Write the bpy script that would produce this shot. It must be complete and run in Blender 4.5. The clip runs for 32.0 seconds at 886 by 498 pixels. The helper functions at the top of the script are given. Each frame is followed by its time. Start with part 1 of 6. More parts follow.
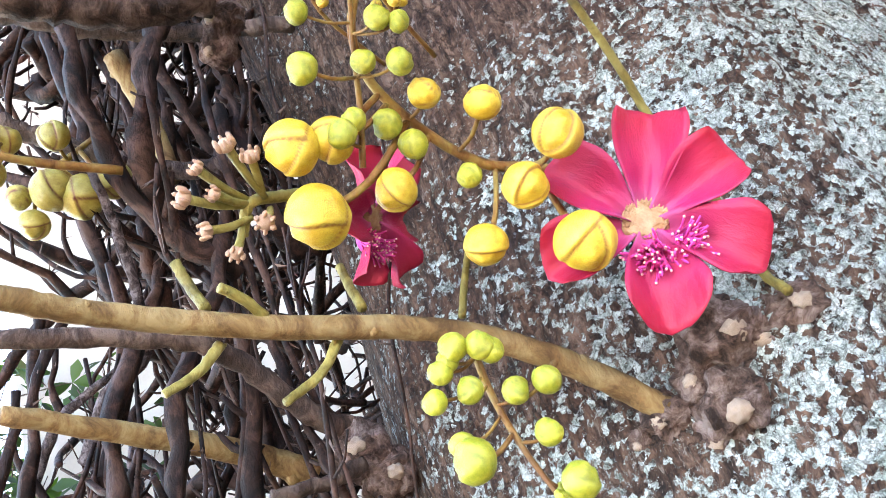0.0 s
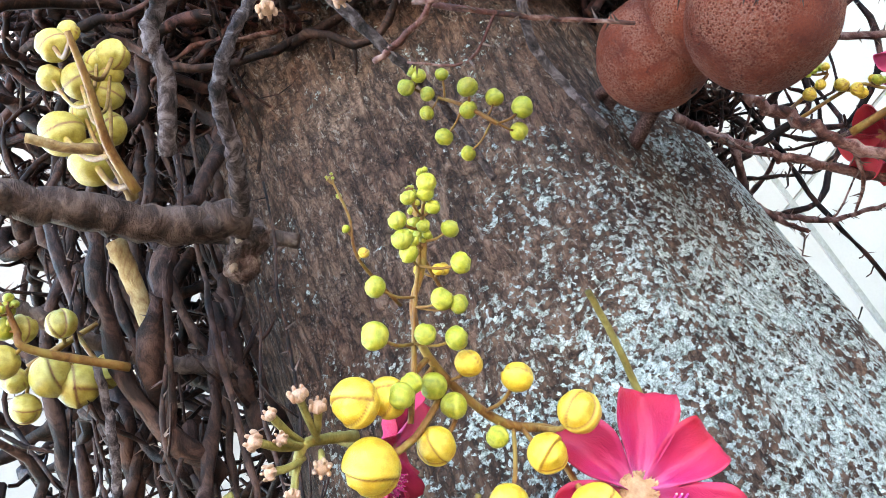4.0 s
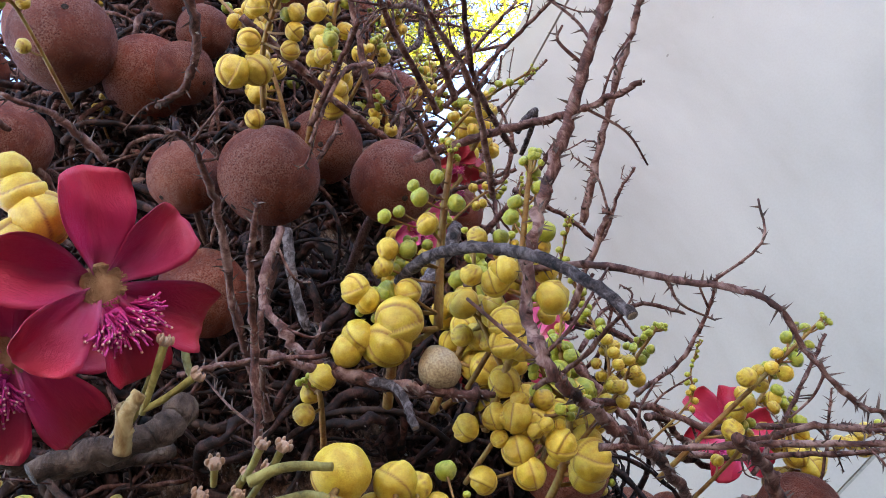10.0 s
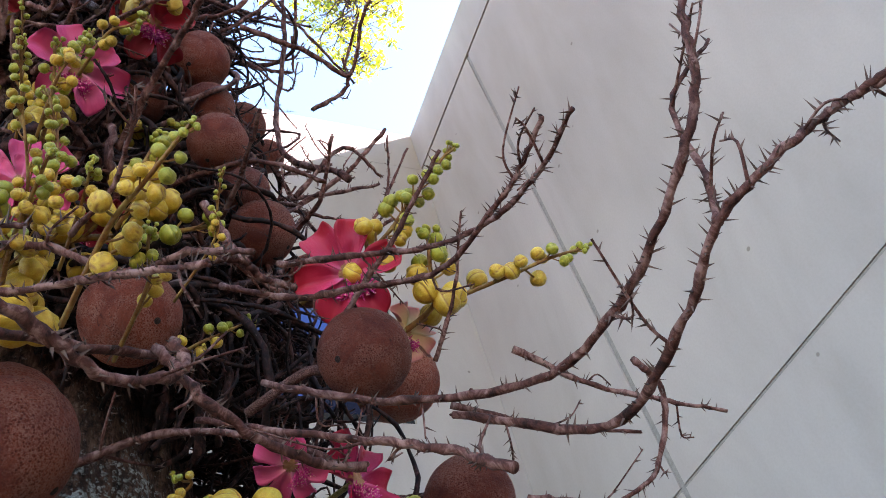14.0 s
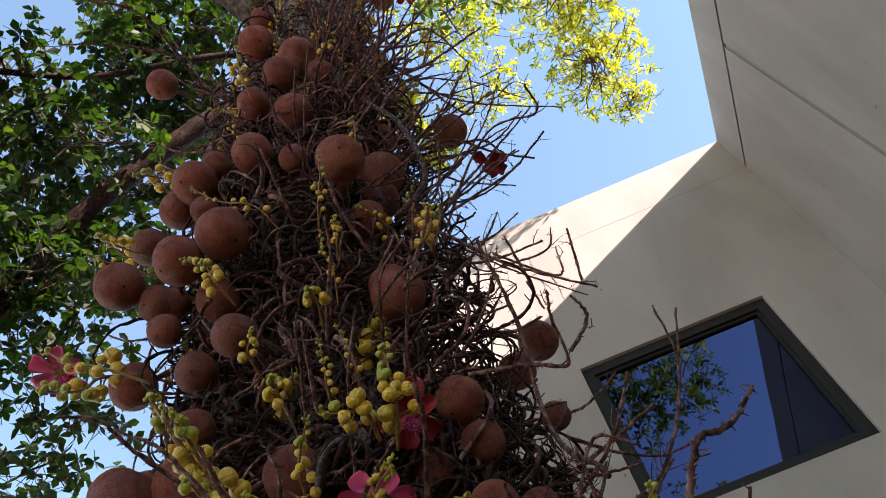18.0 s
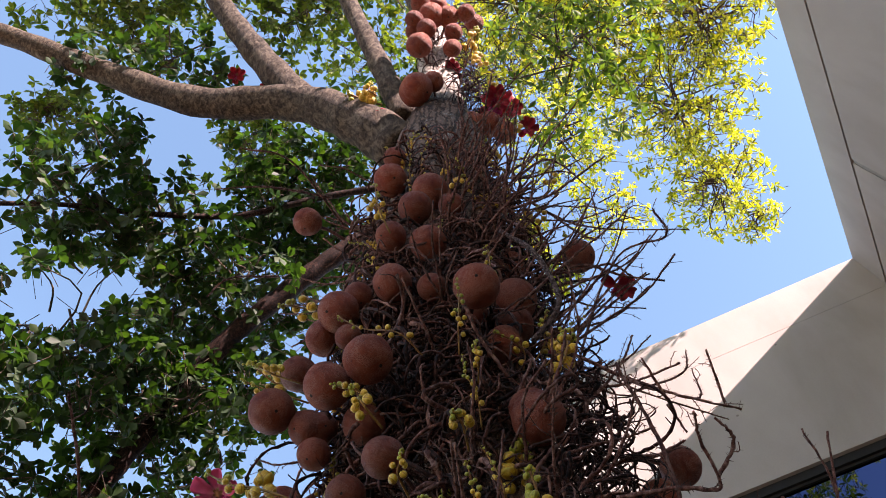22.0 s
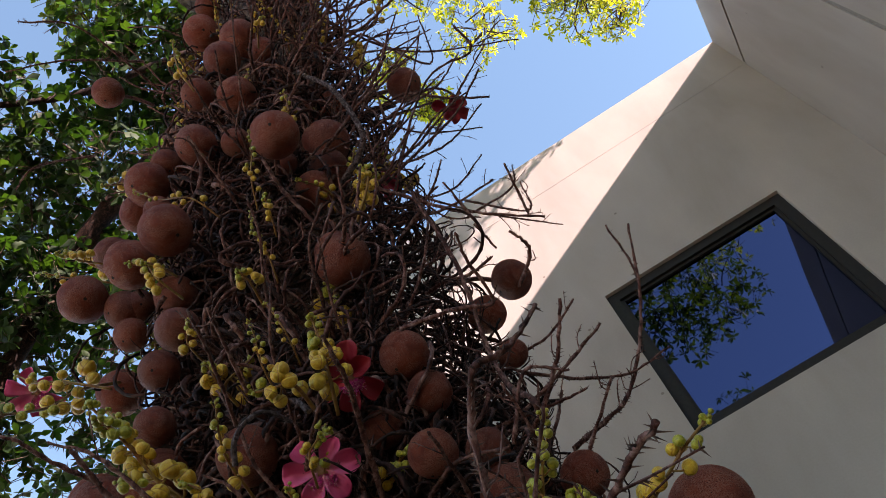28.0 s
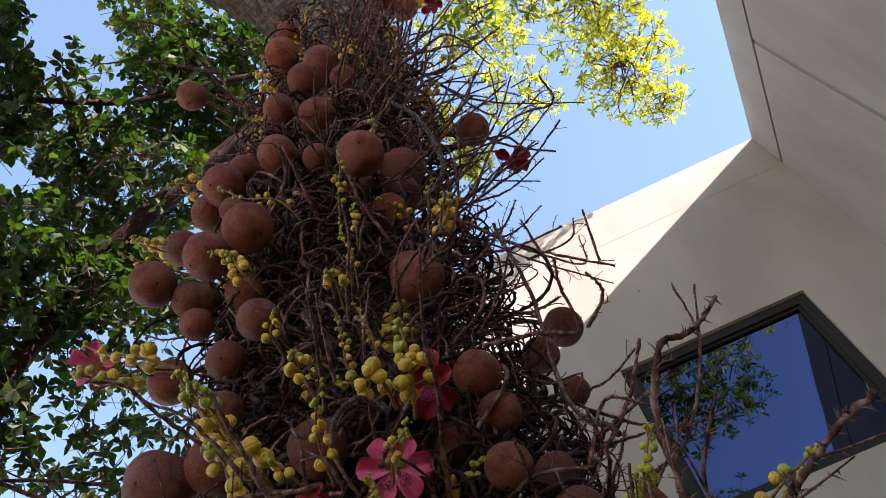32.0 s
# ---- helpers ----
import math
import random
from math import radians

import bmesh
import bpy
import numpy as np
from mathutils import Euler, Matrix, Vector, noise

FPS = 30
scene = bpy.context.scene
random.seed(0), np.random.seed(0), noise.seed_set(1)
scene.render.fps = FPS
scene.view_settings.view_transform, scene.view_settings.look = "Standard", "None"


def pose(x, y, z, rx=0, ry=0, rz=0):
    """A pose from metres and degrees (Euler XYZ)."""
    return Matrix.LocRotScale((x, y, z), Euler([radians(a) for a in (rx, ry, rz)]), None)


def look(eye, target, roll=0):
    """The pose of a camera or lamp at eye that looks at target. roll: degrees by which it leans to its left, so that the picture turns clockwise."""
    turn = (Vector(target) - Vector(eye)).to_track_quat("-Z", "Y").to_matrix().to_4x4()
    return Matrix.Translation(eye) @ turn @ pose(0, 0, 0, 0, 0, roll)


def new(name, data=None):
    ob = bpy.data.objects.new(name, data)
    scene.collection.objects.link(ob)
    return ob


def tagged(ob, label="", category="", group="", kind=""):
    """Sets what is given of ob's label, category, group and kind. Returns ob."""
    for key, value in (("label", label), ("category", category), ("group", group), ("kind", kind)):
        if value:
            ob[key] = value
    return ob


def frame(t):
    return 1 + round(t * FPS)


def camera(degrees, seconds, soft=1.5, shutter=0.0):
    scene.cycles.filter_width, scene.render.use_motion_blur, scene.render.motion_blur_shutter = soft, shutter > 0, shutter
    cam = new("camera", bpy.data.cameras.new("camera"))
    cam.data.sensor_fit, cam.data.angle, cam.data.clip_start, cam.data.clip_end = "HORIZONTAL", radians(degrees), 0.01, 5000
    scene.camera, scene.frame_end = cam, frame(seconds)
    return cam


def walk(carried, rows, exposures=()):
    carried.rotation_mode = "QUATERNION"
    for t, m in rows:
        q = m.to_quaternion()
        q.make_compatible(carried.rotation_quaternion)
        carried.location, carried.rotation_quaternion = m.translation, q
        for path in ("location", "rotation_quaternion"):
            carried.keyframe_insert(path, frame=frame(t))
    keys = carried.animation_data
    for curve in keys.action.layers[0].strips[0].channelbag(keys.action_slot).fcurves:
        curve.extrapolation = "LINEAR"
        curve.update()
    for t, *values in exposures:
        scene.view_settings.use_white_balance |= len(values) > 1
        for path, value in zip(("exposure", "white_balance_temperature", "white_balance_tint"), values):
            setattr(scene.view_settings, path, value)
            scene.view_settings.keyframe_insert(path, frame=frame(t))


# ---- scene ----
cam = camera(55.8, 32.0, soft=0.8)
PATH = [
    (0, (0.0000, 0.0000, 1.5000), (0.0000, 1.7747, 2.4222), -22.18),
    (0.5, (0.0451, -0.0105, 1.5318), (-0.0232, 1.7649, 2.4500), -22.64),
    (1, (0.0397, -0.0210, 1.5286), (0.0222, 1.7213, 2.5104), -24.33),
    (1.5, (0.0516, -0.0115, 1.5186), (0.0378, 1.7191, 2.5210), -24.04),
    (2, (0.0299, -0.0367, 1.5279), (0.1206, 1.6786, 2.5524), -25.03),
    (2.5, (0.0008, -0.0680, 1.5441), (0.1734, 1.6438, 2.5638), -25.72),
    (4.5, (-0.1014, -0.1322, 1.5600), (0.3541, 1.4470, 2.6996), -21.74),
    (5, (-0.0933, -0.1617, 1.5643), (0.3603, 1.3910, 2.7405), -20.57),
    (5.5, (-0.0900, -0.2021, 1.5758), (0.3841, 1.3129, 2.7923), -19.90),
    (6, (-0.0653, -0.2261, 1.5784), (0.4272, 1.1822, 2.9104), -18.91),
    (6.5, (-0.0308, -0.2599, 1.5998), (0.4899, 1.0422, 3.0258), -19.03),
    (7, (0.0064, -0.2820, 1.6041), (0.5736, 0.9094, 3.1070), -19.31),
    (7.5, (0.0093, -0.3031, 1.6099), (0.6055, 0.8628, 3.1217), -21.13),
    (8, (-0.0095, -0.3428, 1.6187), (0.6151, 0.8018, 3.1352), -23.48),
    (8.5, (-0.0365, -0.3588, 1.6054), (0.5972, 0.7343, 3.1558), -25.79),
    (9, (-0.0484, -0.3440, 1.5887), (0.5765, 0.7062, 3.1719), -26.62),
    (9.5, (-0.0490, -0.3375, 1.5755), (0.5716, 0.6761, 3.1840), -25.50),
    (10, (-0.0556, -0.3499, 1.5724), (0.5821, 0.6605, 3.1763), -23.65),
    (10.5, (-0.0534, -0.3721, 1.5723), (0.5618, 0.6604, 3.1709), -22.87),
    (11, (-0.0344, -0.3857, 1.5591), (0.5435, 0.6549, 3.1663), -21.33),
    (11.5, (-0.0058, -0.3990, 1.5548), (0.5344, 0.6494, 3.1701), -20.72),
    (12, (0.0505, -0.4164, 1.5544), (0.5081, 0.6473, 3.1851), -20.31),
    (12.3, (0.1069, -0.4205, 1.5397), (0.4655, 0.6421, 3.1957), -18.01),
    (12.5, (0.1756, -0.4363, 1.5171), (0.4585, 0.6530, 3.1704), -14.90),
    (12.6, (0.2080, -0.4344, 1.5113), (0.4987, 0.6739, 3.1506), -15.39),
    (12.8, (0.2858, -0.4193, 1.5009), (0.6018, 0.7250, 3.1105), -14.65),
    (13, (0.3502, -0.4051, 1.4957), (0.7202, 0.7859, 3.0592), -16.13),
    (13.2, (0.4159, -0.3938, 1.5009), (0.9051, 0.8152, 3.0172), -18.52),
    (13.5, (0.5102, -0.3346, 1.4836), (1.1049, 0.8696, 2.9656), -19.29),
    (15.5, (1.0069, -0.3777, 1.5329), (0.4888, 0.9652, 2.9216), -15.53),
    (16, (1.0468, -0.5119, 1.5039), (0.4990, 0.8479, 2.8644), -15.24),
    (16.5, (1.0922, -0.6150, 1.5296), (0.5090, 0.7133, 2.9064), -15.60),
    (17, (1.1261, -0.6778, 1.5493), (0.5851, 0.5620, 3.0224), -15.13),
    (17.5, (1.1503, -0.7664, 1.5716), (0.7044, 0.3523, 3.1684), -16.20),
    (18, (1.1515, -0.7836, 1.6035), (0.7902, 0.2354, 3.2861), -18.53),
    (18.5, (1.1772, -0.8250, 1.5778), (0.8851, 0.0823, 3.3360), -19.80),
    (19, (1.1667, -0.8556, 1.6105), (0.9213, -0.0107, 3.4065), -21.78),
    (19.5, (1.1748, -0.8955, 1.6044), (0.9438, -0.1593, 3.4496), -21.98),
    (20, (1.1895, -0.9288, 1.5783), (0.8904, -0.2677, 3.4420), -18.38),
    (20.5, (1.1886, -0.9514, 1.5759), (0.8531, -0.3261, 3.4458), -16.92),
    (21, (1.1703, -0.9192, 1.5709), (0.8120, -0.3319, 3.4489), -13.74),
    (21.5, (1.1490, -0.8861, 1.5400), (0.7817, -0.2870, 3.4124), -11.49),
    (22, (1.1196, -0.8584, 1.5256), (0.7143, -0.2125, 3.3745), -8.48),
    (22.5, (1.0894, -0.8040, 1.5178), (0.5967, -0.0397, 3.2991), -7.04),
    (23, (1.0811, -0.7608, 1.5136), (0.5112, 0.1133, 3.2198), -5.77),
    (23.5, (1.0662, -0.7209, 1.4958), (0.4457, 0.2313, 3.1415), -4.04),
    (24, (1.0939, -0.6962, 1.4940), (0.5062, 0.3061, 3.1218), -4.88),
    (24.5, (1.1172, -0.6723, 1.4986), (0.5256, 0.3460, 3.1151), -5.88),
    (25, (1.1842, -0.5686, 1.5150), (0.5429, 0.4287, 3.1257), -5.26),
    (25.5, (1.2470, -0.4619, 1.5278), (0.6070, 0.5588, 3.1242), -7.28),
    (27.5, (1.3705, -0.5456, 1.5543), (0.8195, 0.5202, 3.1545), -20.13),
    (28, (1.3673, -0.5824, 1.5618), (0.8643, 0.4394, 3.2059), -23.11),
    (28.5, (1.3794, -0.6218, 1.5720), (0.9357, 0.3604, 3.2567), -24.98),
    (29, (1.3713, -0.6697, 1.5666), (0.9605, 0.2339, 3.3030), -25.42),
    (29.5, (1.3319, -0.7235, 1.5740), (0.9144, 0.0801, 3.3572), -22.54),
    (30, (1.3280, -0.7849, 1.5811), (0.9613, -0.0142, 3.3899), -24.52),
    (30.5, (1.2693, -0.8062, 1.5780), (0.9316, -0.0286, 3.3895), -25.41),
    (31, (1.2026, -0.7754, 1.5547), (0.8710, 0.0418, 3.3498), -24.42),
    (31.5, (1.1733, -0.7597, 1.5200), (0.8085, 0.1030, 3.2871), -21.48),
    (32, (1.1648, -0.7045, 1.4872), (0.7477, 0.2269, 3.2072), -16.78),
]
walk(cam, [(t, look(eye, target, roll)) for t, eye, target, roll in PATH],
     [(0.0, 4.8, 6900, 42), (2.5, 4.8, 6700, 39), (4.5, 4.65, 6700, 35), (6.0, 4.4, 6600, 43), (7.0, 3.9, 6500, 42), (9.0, 3.55, 6400, 42), (12.0, 3.40, 6450, 43), (13.5, 3.12, 6500, 43),
      (15.5, 4.0, 7200, 45), (16.5, 3.9, 7200, 44), (17.0, 3.1, 7500, 40), (17.5, 2.55, 7400, 36), (18.5, 2.05, 7150, 37), (22.0, 2.12, 7100, 41), (23.0, 2.5, 7600, 36),
      (24.0, 2.8, 7600, 37), (25.5, 2.95, 7700, 39), (27.5, 2.15, 7400, 38), (29.0, 1.97, 7050, 41), (31.0, 1.97, 7100, 43), (32.0, 2.25, 7300, 39)])

# ---- daylight: clear sky, low sun from beyond the side wall ----
SUN = Vector((1.094, -0.232, 0.671)).normalized()
world = bpy.data.worlds.new("sky")
scene.world = world
world.use_nodes = True
wn = world.node_tree.nodes
sky = wn.new("ShaderNodeTexSky")
sky.sky_type, sky.sun_disc = "NISHITA", False
sky.sun_elevation = math.asin(SUN.z)
sky.sun_rotation = math.atan2(SUN.x, SUN.y)
sky.air_density, sky.dust_density, sky.ozone_density = 1.0, 0.2, 0.0
haze = wn.new("ShaderNodeMix")
haze.data_type, haze.blend_type = "RGBA", "MULTIPLY"
haze.inputs[0].default_value, haze.inputs[7].default_value = 1.0, (0.77, 1.05, 0.97, 1)
world.node_tree.links.new(sky.outputs[0], haze.inputs[6])
world.node_tree.links.new(haze.outputs[2], wn["Background"].inputs[0])
wn["Background"].inputs[1].default_value = 0.115
sun = new("sun", bpy.data.lights.new("sun", "SUN"))
sun.data.energy, sun.data.angle, sun.data.color = 5.0, radians(0.53), (1.0, 0.95, 0.86)
sun.matrix_world = look(SUN * 30, (0, 0, 0))


# ---- materials ----
def material(name, rough=0.6, spec=0.5):
    m = bpy.data.materials.new(name)
    m.use_nodes = True
    bsdf = m.node_tree.nodes["Principled BSDF"]
    bsdf.inputs["Roughness"].default_value = rough
    bsdf.inputs["Specular IOR Level"].default_value = spec
    return m, m.node_tree, bsdf


def node(nt, kind, **values):
    n = nt.nodes.new(kind)
    for k, v in values.items():
        if k in n.inputs:
            n.inputs[k].default_value = v
    return n


def coords(nt, scale=1.0, generated=False):
    tc = nt.nodes.new("ShaderNodeTexCoord")
    mp = nt.nodes.new("ShaderNodeMapping")
    mp.inputs["Scale"].default_value = scale if isinstance(scale, tuple) else (scale,) * 3
    nt.links.new(tc.outputs["Object"], mp.inputs[0])
    return mp.outputs[0]


def noise_node(nt, vec, scale, detail=4.0, rough=0.6, dist=0.0):
    n = node(nt, "ShaderNodeTexNoise", Scale=scale, Detail=detail, Roughness=rough, Distortion=dist)
    nt.links.new(vec, n.inputs["Vector"])
    return n.outputs["Fac"]


def ramp(nt, fac, stops):
    r = nt.nodes.new("ShaderNodeValToRGB")
    el = r.color_ramp.elements
    while len(el) < len(stops):
        el.new(0.5)
    for e, (p, c) in zip(el, stops):
        e.position, e.color = p, (*c, 1)
    nt.links.new(fac, r.inputs[0])
    return r.outputs[0]


def mix(nt, fac, a, b, mode="MIX"):
    m = nt.nodes.new("ShaderNodeMix")
    m.data_type, m.blend_type = "RGBA", mode
    for sock, v in ((m.inputs[0], fac), (m.inputs[6], a), (m.inputs[7], b)):
        if isinstance(v, (int, float)):
            sock.default_value = v
        elif isinstance(v, tuple):
            sock.default_value = (*v, 1)
        else:
            nt.links.new(v, sock)
    return m.outputs[2]


def bump(nt, bsdf, height, strength, distance):
    b = node(nt, "ShaderNodeBump", Strength=strength, Distance=distance)
    nt.links.new(height, b.inputs["Height"])
    nt.links.new(b.outputs[0], bsdf.inputs["Normal"])


def per_object(nt, color, amount, dark=0.6):
    """Varies a colour from object to object."""
    info = nt.nodes.new("ShaderNodeObjectInfo")
    r = ramp(nt, info.outputs["Random"], [(0, (dark,) * 3), (1, (1, 1, 1))])
    return mix(nt, amount, color, r, "MULTIPLY")


def set_color(nt, bsdf, c):
    nt.links.new(c, bsdf.inputs["Base Color"])


def make_bark():
    m, nt, b = material("bark", 0.85, 0.25)
    v = coords(nt)
    vs = coords(nt, (1.0, 1.0, 0.45))
    fine = noise_node(nt, vs, 70, 10, 0.85, 0.6)
    broad = noise_node(nt, v, 7, 5, 0.7, 0.4)
    base = ramp(nt, fine, [(0.36, (0.017, 0.008, 0.005)), (0.44, (0.080, 0.043, 0.031)), (0.52, (0.180, 0.108, 0.079)), (0.60, (0.28, 0.190, 0.148))])
    # shallow fissures that run up the trunk
    cells = nt.nodes.new("ShaderNodeTexVoronoi")
    cells.feature = "DISTANCE_TO_EDGE"
    cells.inputs["Scale"].default_value = 55
    warp = mix(nt, 0.06, coords(nt, (1.0, 1.0, 0.3)), noise_node(nt, v, 25, 4, 0.7))
    nt.links.new(warp, cells.inputs["Vector"])
    crack = ramp(nt, cells.outputs["Distance"], [(0.0, (0.22, 0.17, 0.15)), (0.16, (1, 1, 1))])
    base = mix(nt, 0.75, base, crack, "MULTIPLY")
    # long fibres
    fibre = noise_node(nt, coords(nt, (1.0, 1.0, 0.10)), 90, 6, 0.75, 0.4)
    base = mix(nt, 0.8, base, ramp(nt, fibre, [(0.38, (0.35, 0.28, 0.25)), (0.52, (1.0, 0.97, 0.95)), (0.66, (1.3, 1.24, 1.2))]), "MULTIPLY")
    # loose grey flakes
    flake = ramp(nt, noise_node(nt, vs, 130, 8, 0.8, 0.3), [(0.57, (0, 0, 0)), (0.60, (1, 1, 1))])
    base = mix(nt, flake, base, (0.27, 0.225, 0.20))
    warm = ramp(nt, broad, [(0.34, (0.52, 0.36, 0.28)), (0.64, (1.0, 0.94, 0.9))])
    c = mix(nt, 1.0, base, warm, "MULTIPLY")
    # pale crusts of lichen, denser on the side that gets the open light
    tc = nt.nodes.new("ShaderNodeTexCoord")
    sep = nt.nodes.new("ShaderNodeSeparateXYZ")
    nt.links.new(tc.outputs["Object"], sep.inputs[0])
    side = node(nt, "ShaderNodeMapRange")
    side.inputs[1].default_value, side.inputs[2].default_value = -0.22, 0.24
    side.inputs[3].default_value, side.inputs[4].default_value = -0.19, 0.06
    lean = nt.nodes.new("ShaderNodeMath")
    lean.operation = "MULTIPLY_ADD"
    lean.inputs[1].default_value, lean.inputs[2].default_value = -1.4, 2.6
    nt.links.new(sep.outputs[2], lean.inputs[0])
    cap = nt.nodes.new("ShaderNodeMath")
    cap.operation = "MINIMUM"
    cap.inputs[1].default_value = 0.0
    nt.links.new(lean.outputs[0], cap.inputs[0])
    tot = nt.nodes.new("ShaderNodeMath")
    tot.operation = "ADD"
    nt.links.new(sep.outputs[0], tot.inputs[0])
    nt.links.new(cap.outputs[0], tot.inputs[1])
    nt.links.new(tot.outputs[0], side.inputs[0])
    high = node(nt, "ShaderNodeMapRange")
    high.inputs[1].default_value, high.inputs[2].default_value = 4.5, 6.5
    nt.links.new(sep.outputs[2], high.inputs[0])
    rifts = nt.nodes.new("ShaderNodeTexVoronoi")
    rifts.feature = "DISTANCE_TO_EDGE"
    rifts.inputs["Scale"].default_value = 21
    nt.links.new(mix(nt, 0.08, coords(nt, (1.0, 1.0, 0.16)), noise_node(nt, v, 12, 4, 0.7)), rifts.inputs["Vector"])
    rift = ramp(nt, rifts.outputs["Distance"], [(0.02, (0.12, 0.10, 0.09)), (0.16, (1, 1, 1))])
    plates = mix(nt, 1.0, mix(nt, 0.3, c, (0.20, 0.155, 0.125)), rift, "MULTIPLY")
    c = mix(nt, high.outputs[0], c, plates)
    # Bark pales above 7.7 m: the sun patch at the fork is painted in.
    crown = node(nt, "ShaderNodeMapRange")
    crown.inputs[1].default_value, crown.inputs[2].default_value = 7.7, 8.3
    nt.links.new(sep.outputs[2], crown.inputs[0])
    sunlit_pale = ramp(nt, noise_node(nt, v, 14, 6, 0.75), [(0.36, (0, 0, 0)), (0.5, (1, 1, 1))])
    c = mix(nt, mix(nt, 1.0, crown.outputs[0], sunlit_pale, "MULTIPLY"), c, mix(nt, 0.6, (0.52, 0.47, 0.42), rift, "MULTIPLY"))
    flecks = nt.nodes.new("ShaderNodeTexVoronoi")
    flecks.inputs["Scale"].default_value = 210
    nt.links.new(mix(nt, 0.012, v, noise_node(nt, v, 110, 5, 0.8)), flecks.inputs["Vector"])
    cell = nt.nodes.new("ShaderNodeSeparateColor")
    nt.links.new(flecks.outputs["Color"], cell.inputs[0])
    spots = mix(nt, 0.30, noise_node(nt, v, 85, 10, 0.92, 0.15), cell.outputs[0])
    patch = noise_node(nt, v, 9, 3, 0.6, 0.5)
    add = nt.nodes.new("ShaderNodeMath")
    add.operation = "ADD"
    nt.links.new(spots, add.inputs[0])
    nt.links.new(side.outputs[0], add.inputs[1])
    add2 = nt.nodes.new("ShaderNodeMath")
    add2.operation = "MULTIPLY_ADD"
    add2.inputs[1].default_value = 0.55
    nt.links.new(patch, add2.inputs[0])
    nt.links.new(add.outputs[0], add2.inputs[2])
    mask = ramp(nt, add2.outputs[0], [(0.782, (0, 0, 0)), (0.797, (1, 1, 1))])
    lich = ramp(nt, noise_node(nt, v, 110, 8, 0.85), [(0.40, (0.09, 0.10, 0.085)), (0.46, (0.36, 0.385, 0.35)), (0.58, (0.64, 0.66, 0.63))])
    grains = nt.nodes.new("ShaderNodeTexVoronoi")
    grains.feature = "DISTANCE_TO_EDGE"
    grains.inputs["Scale"].default_value = 150
    nt.links.new(mix(nt, 0.04, v, noise_node(nt, v, 60, 4, 0.7)), grains.inputs["Vector"])
    gap = ramp(nt, grains.outputs["Distance"], [(0.02, (0.2, 0.17, 0.16)), (0.12, (1, 1, 1))])
    lich = mix(nt, 0.65, lich, gap, "MULTIPLY")
    c = mix(nt, mask, c, lich)
    set_color(nt, b, c)
    h = mix(nt, 0.3, mix(nt, high.outputs[0], mix(nt, 0.4, fine, crack), mix(nt, 0.75, fine, rift)), mask)
    bump(nt, b, h, 1.0, 0.02)
    return m


def make_wood(name, dark, mid, light, rough=0.75, scale=45, stretch=0.3, relief=0.003):
    m, nt, b = material(name, rough, 0.2)
    v = coords(nt, (1, 1, stretch + 0.3))
    f = noise_node(nt, v, scale, 5, 0.7, 0.6)
    g = noise_node(nt, coords(nt), 7, 2, 0.5)
    c = ramp(nt, f, [(0.36, dark), (0.49, mid), (0.63, light)])
    c = mix(nt, 0.75, c, ramp(nt, g, [(0.3, (0.5, 0.45, 0.42)), (0.7, (1.0, 1.0, 1.0))]), "MULTIPLY")
    c = per_object(nt, c, 0.7, 0.65)
    set_color(nt, b, c)
    bump(nt, b, noise_node(nt, v, scale * 2.2, 5, 0.75, 0.5), 0.8, relief)
    return m


def make_rind():
    m, nt, b = material("fruit_rind", 0.62, 0.28)
    v = coords(nt)
    big = noise_node(nt, v, 1.8, 4, 0.6, 0.3)
    fine = noise_node(nt, v, 26, 6, 0.8)
    c = ramp(nt, big, [(0.3, (0.245, 0.034, 0.013)), (0.55, (0.39, 0.066, 0.024)), (0.78, (0.48, 0.098, 0.040))])
    c = mix(nt, 0.7, c, ramp(nt, fine, [(0.34, (0.5, 0.42, 0.38)), (0.60, (1, 1, 1))]), "MULTIPLY")
    # dark scars and rubbed streaks
    scar = ramp(nt, noise_node(nt, coords(nt, (1.0, 1.0, 2.2)), 3.2, 8, 0.8, 1.4), [(0.36, (0.32, 0.26, 0.24)), (0.43, (1, 1, 1))])
    c = mix(nt, 0.7, c, scar, "MULTIPLY")
    # pale scurf broken into a net of small pits, on one side of the fruit
    warp = mix(nt, 0.05, v, noise_node(nt, v, 9, 4, 0.7))
    net = nt.nodes.new("ShaderNodeTexVoronoi")
    net.inputs["Scale"].default_value = 23
    nt.links.new(warp, net.inputs["Vector"])
    where = ramp(nt, noise_node(nt, v, 1.1, 5, 0.75, 0.5), [(0.42, (0, 0, 0)), (0.55, (1, 1, 1))])
    scurf = ramp(nt, net.outputs["Distance"], [(0.30, (0, 0, 0)), (0.46, (1, 1, 1))])
    rubbed = ramp(nt, noise_node(nt, v, 34, 5, 0.8), [(0.42, (0, 0, 0)), (0.56, (1, 1, 1))])
    pale = mix(nt, 1.0, mix(nt, 1.0, where, scurf, "MULTIPLY"), rubbed, "MULTIPLY")
    pit = mix(nt, 1.0, c, ramp(nt, net.outputs["Distance"], [(0.12, (0.42, 0.36, 0.34)), (0.32, (1, 1, 1))]), "MULTIPLY")
    c = mix(nt, where, c, pit)
    c = mix(nt, mix(nt, 1.0, pale, (0.75, 0.75, 0.75), "MULTIPLY"), c, (0.52, 0.215, 0.145))
    c = per_object(nt, c, 0.85, 0.6)
    set_color(nt, b, c)
    bump(nt, b, mix(nt, 0.5, fine, mix(nt, where, fine, scurf)), 0.9, 0.03)
    return m


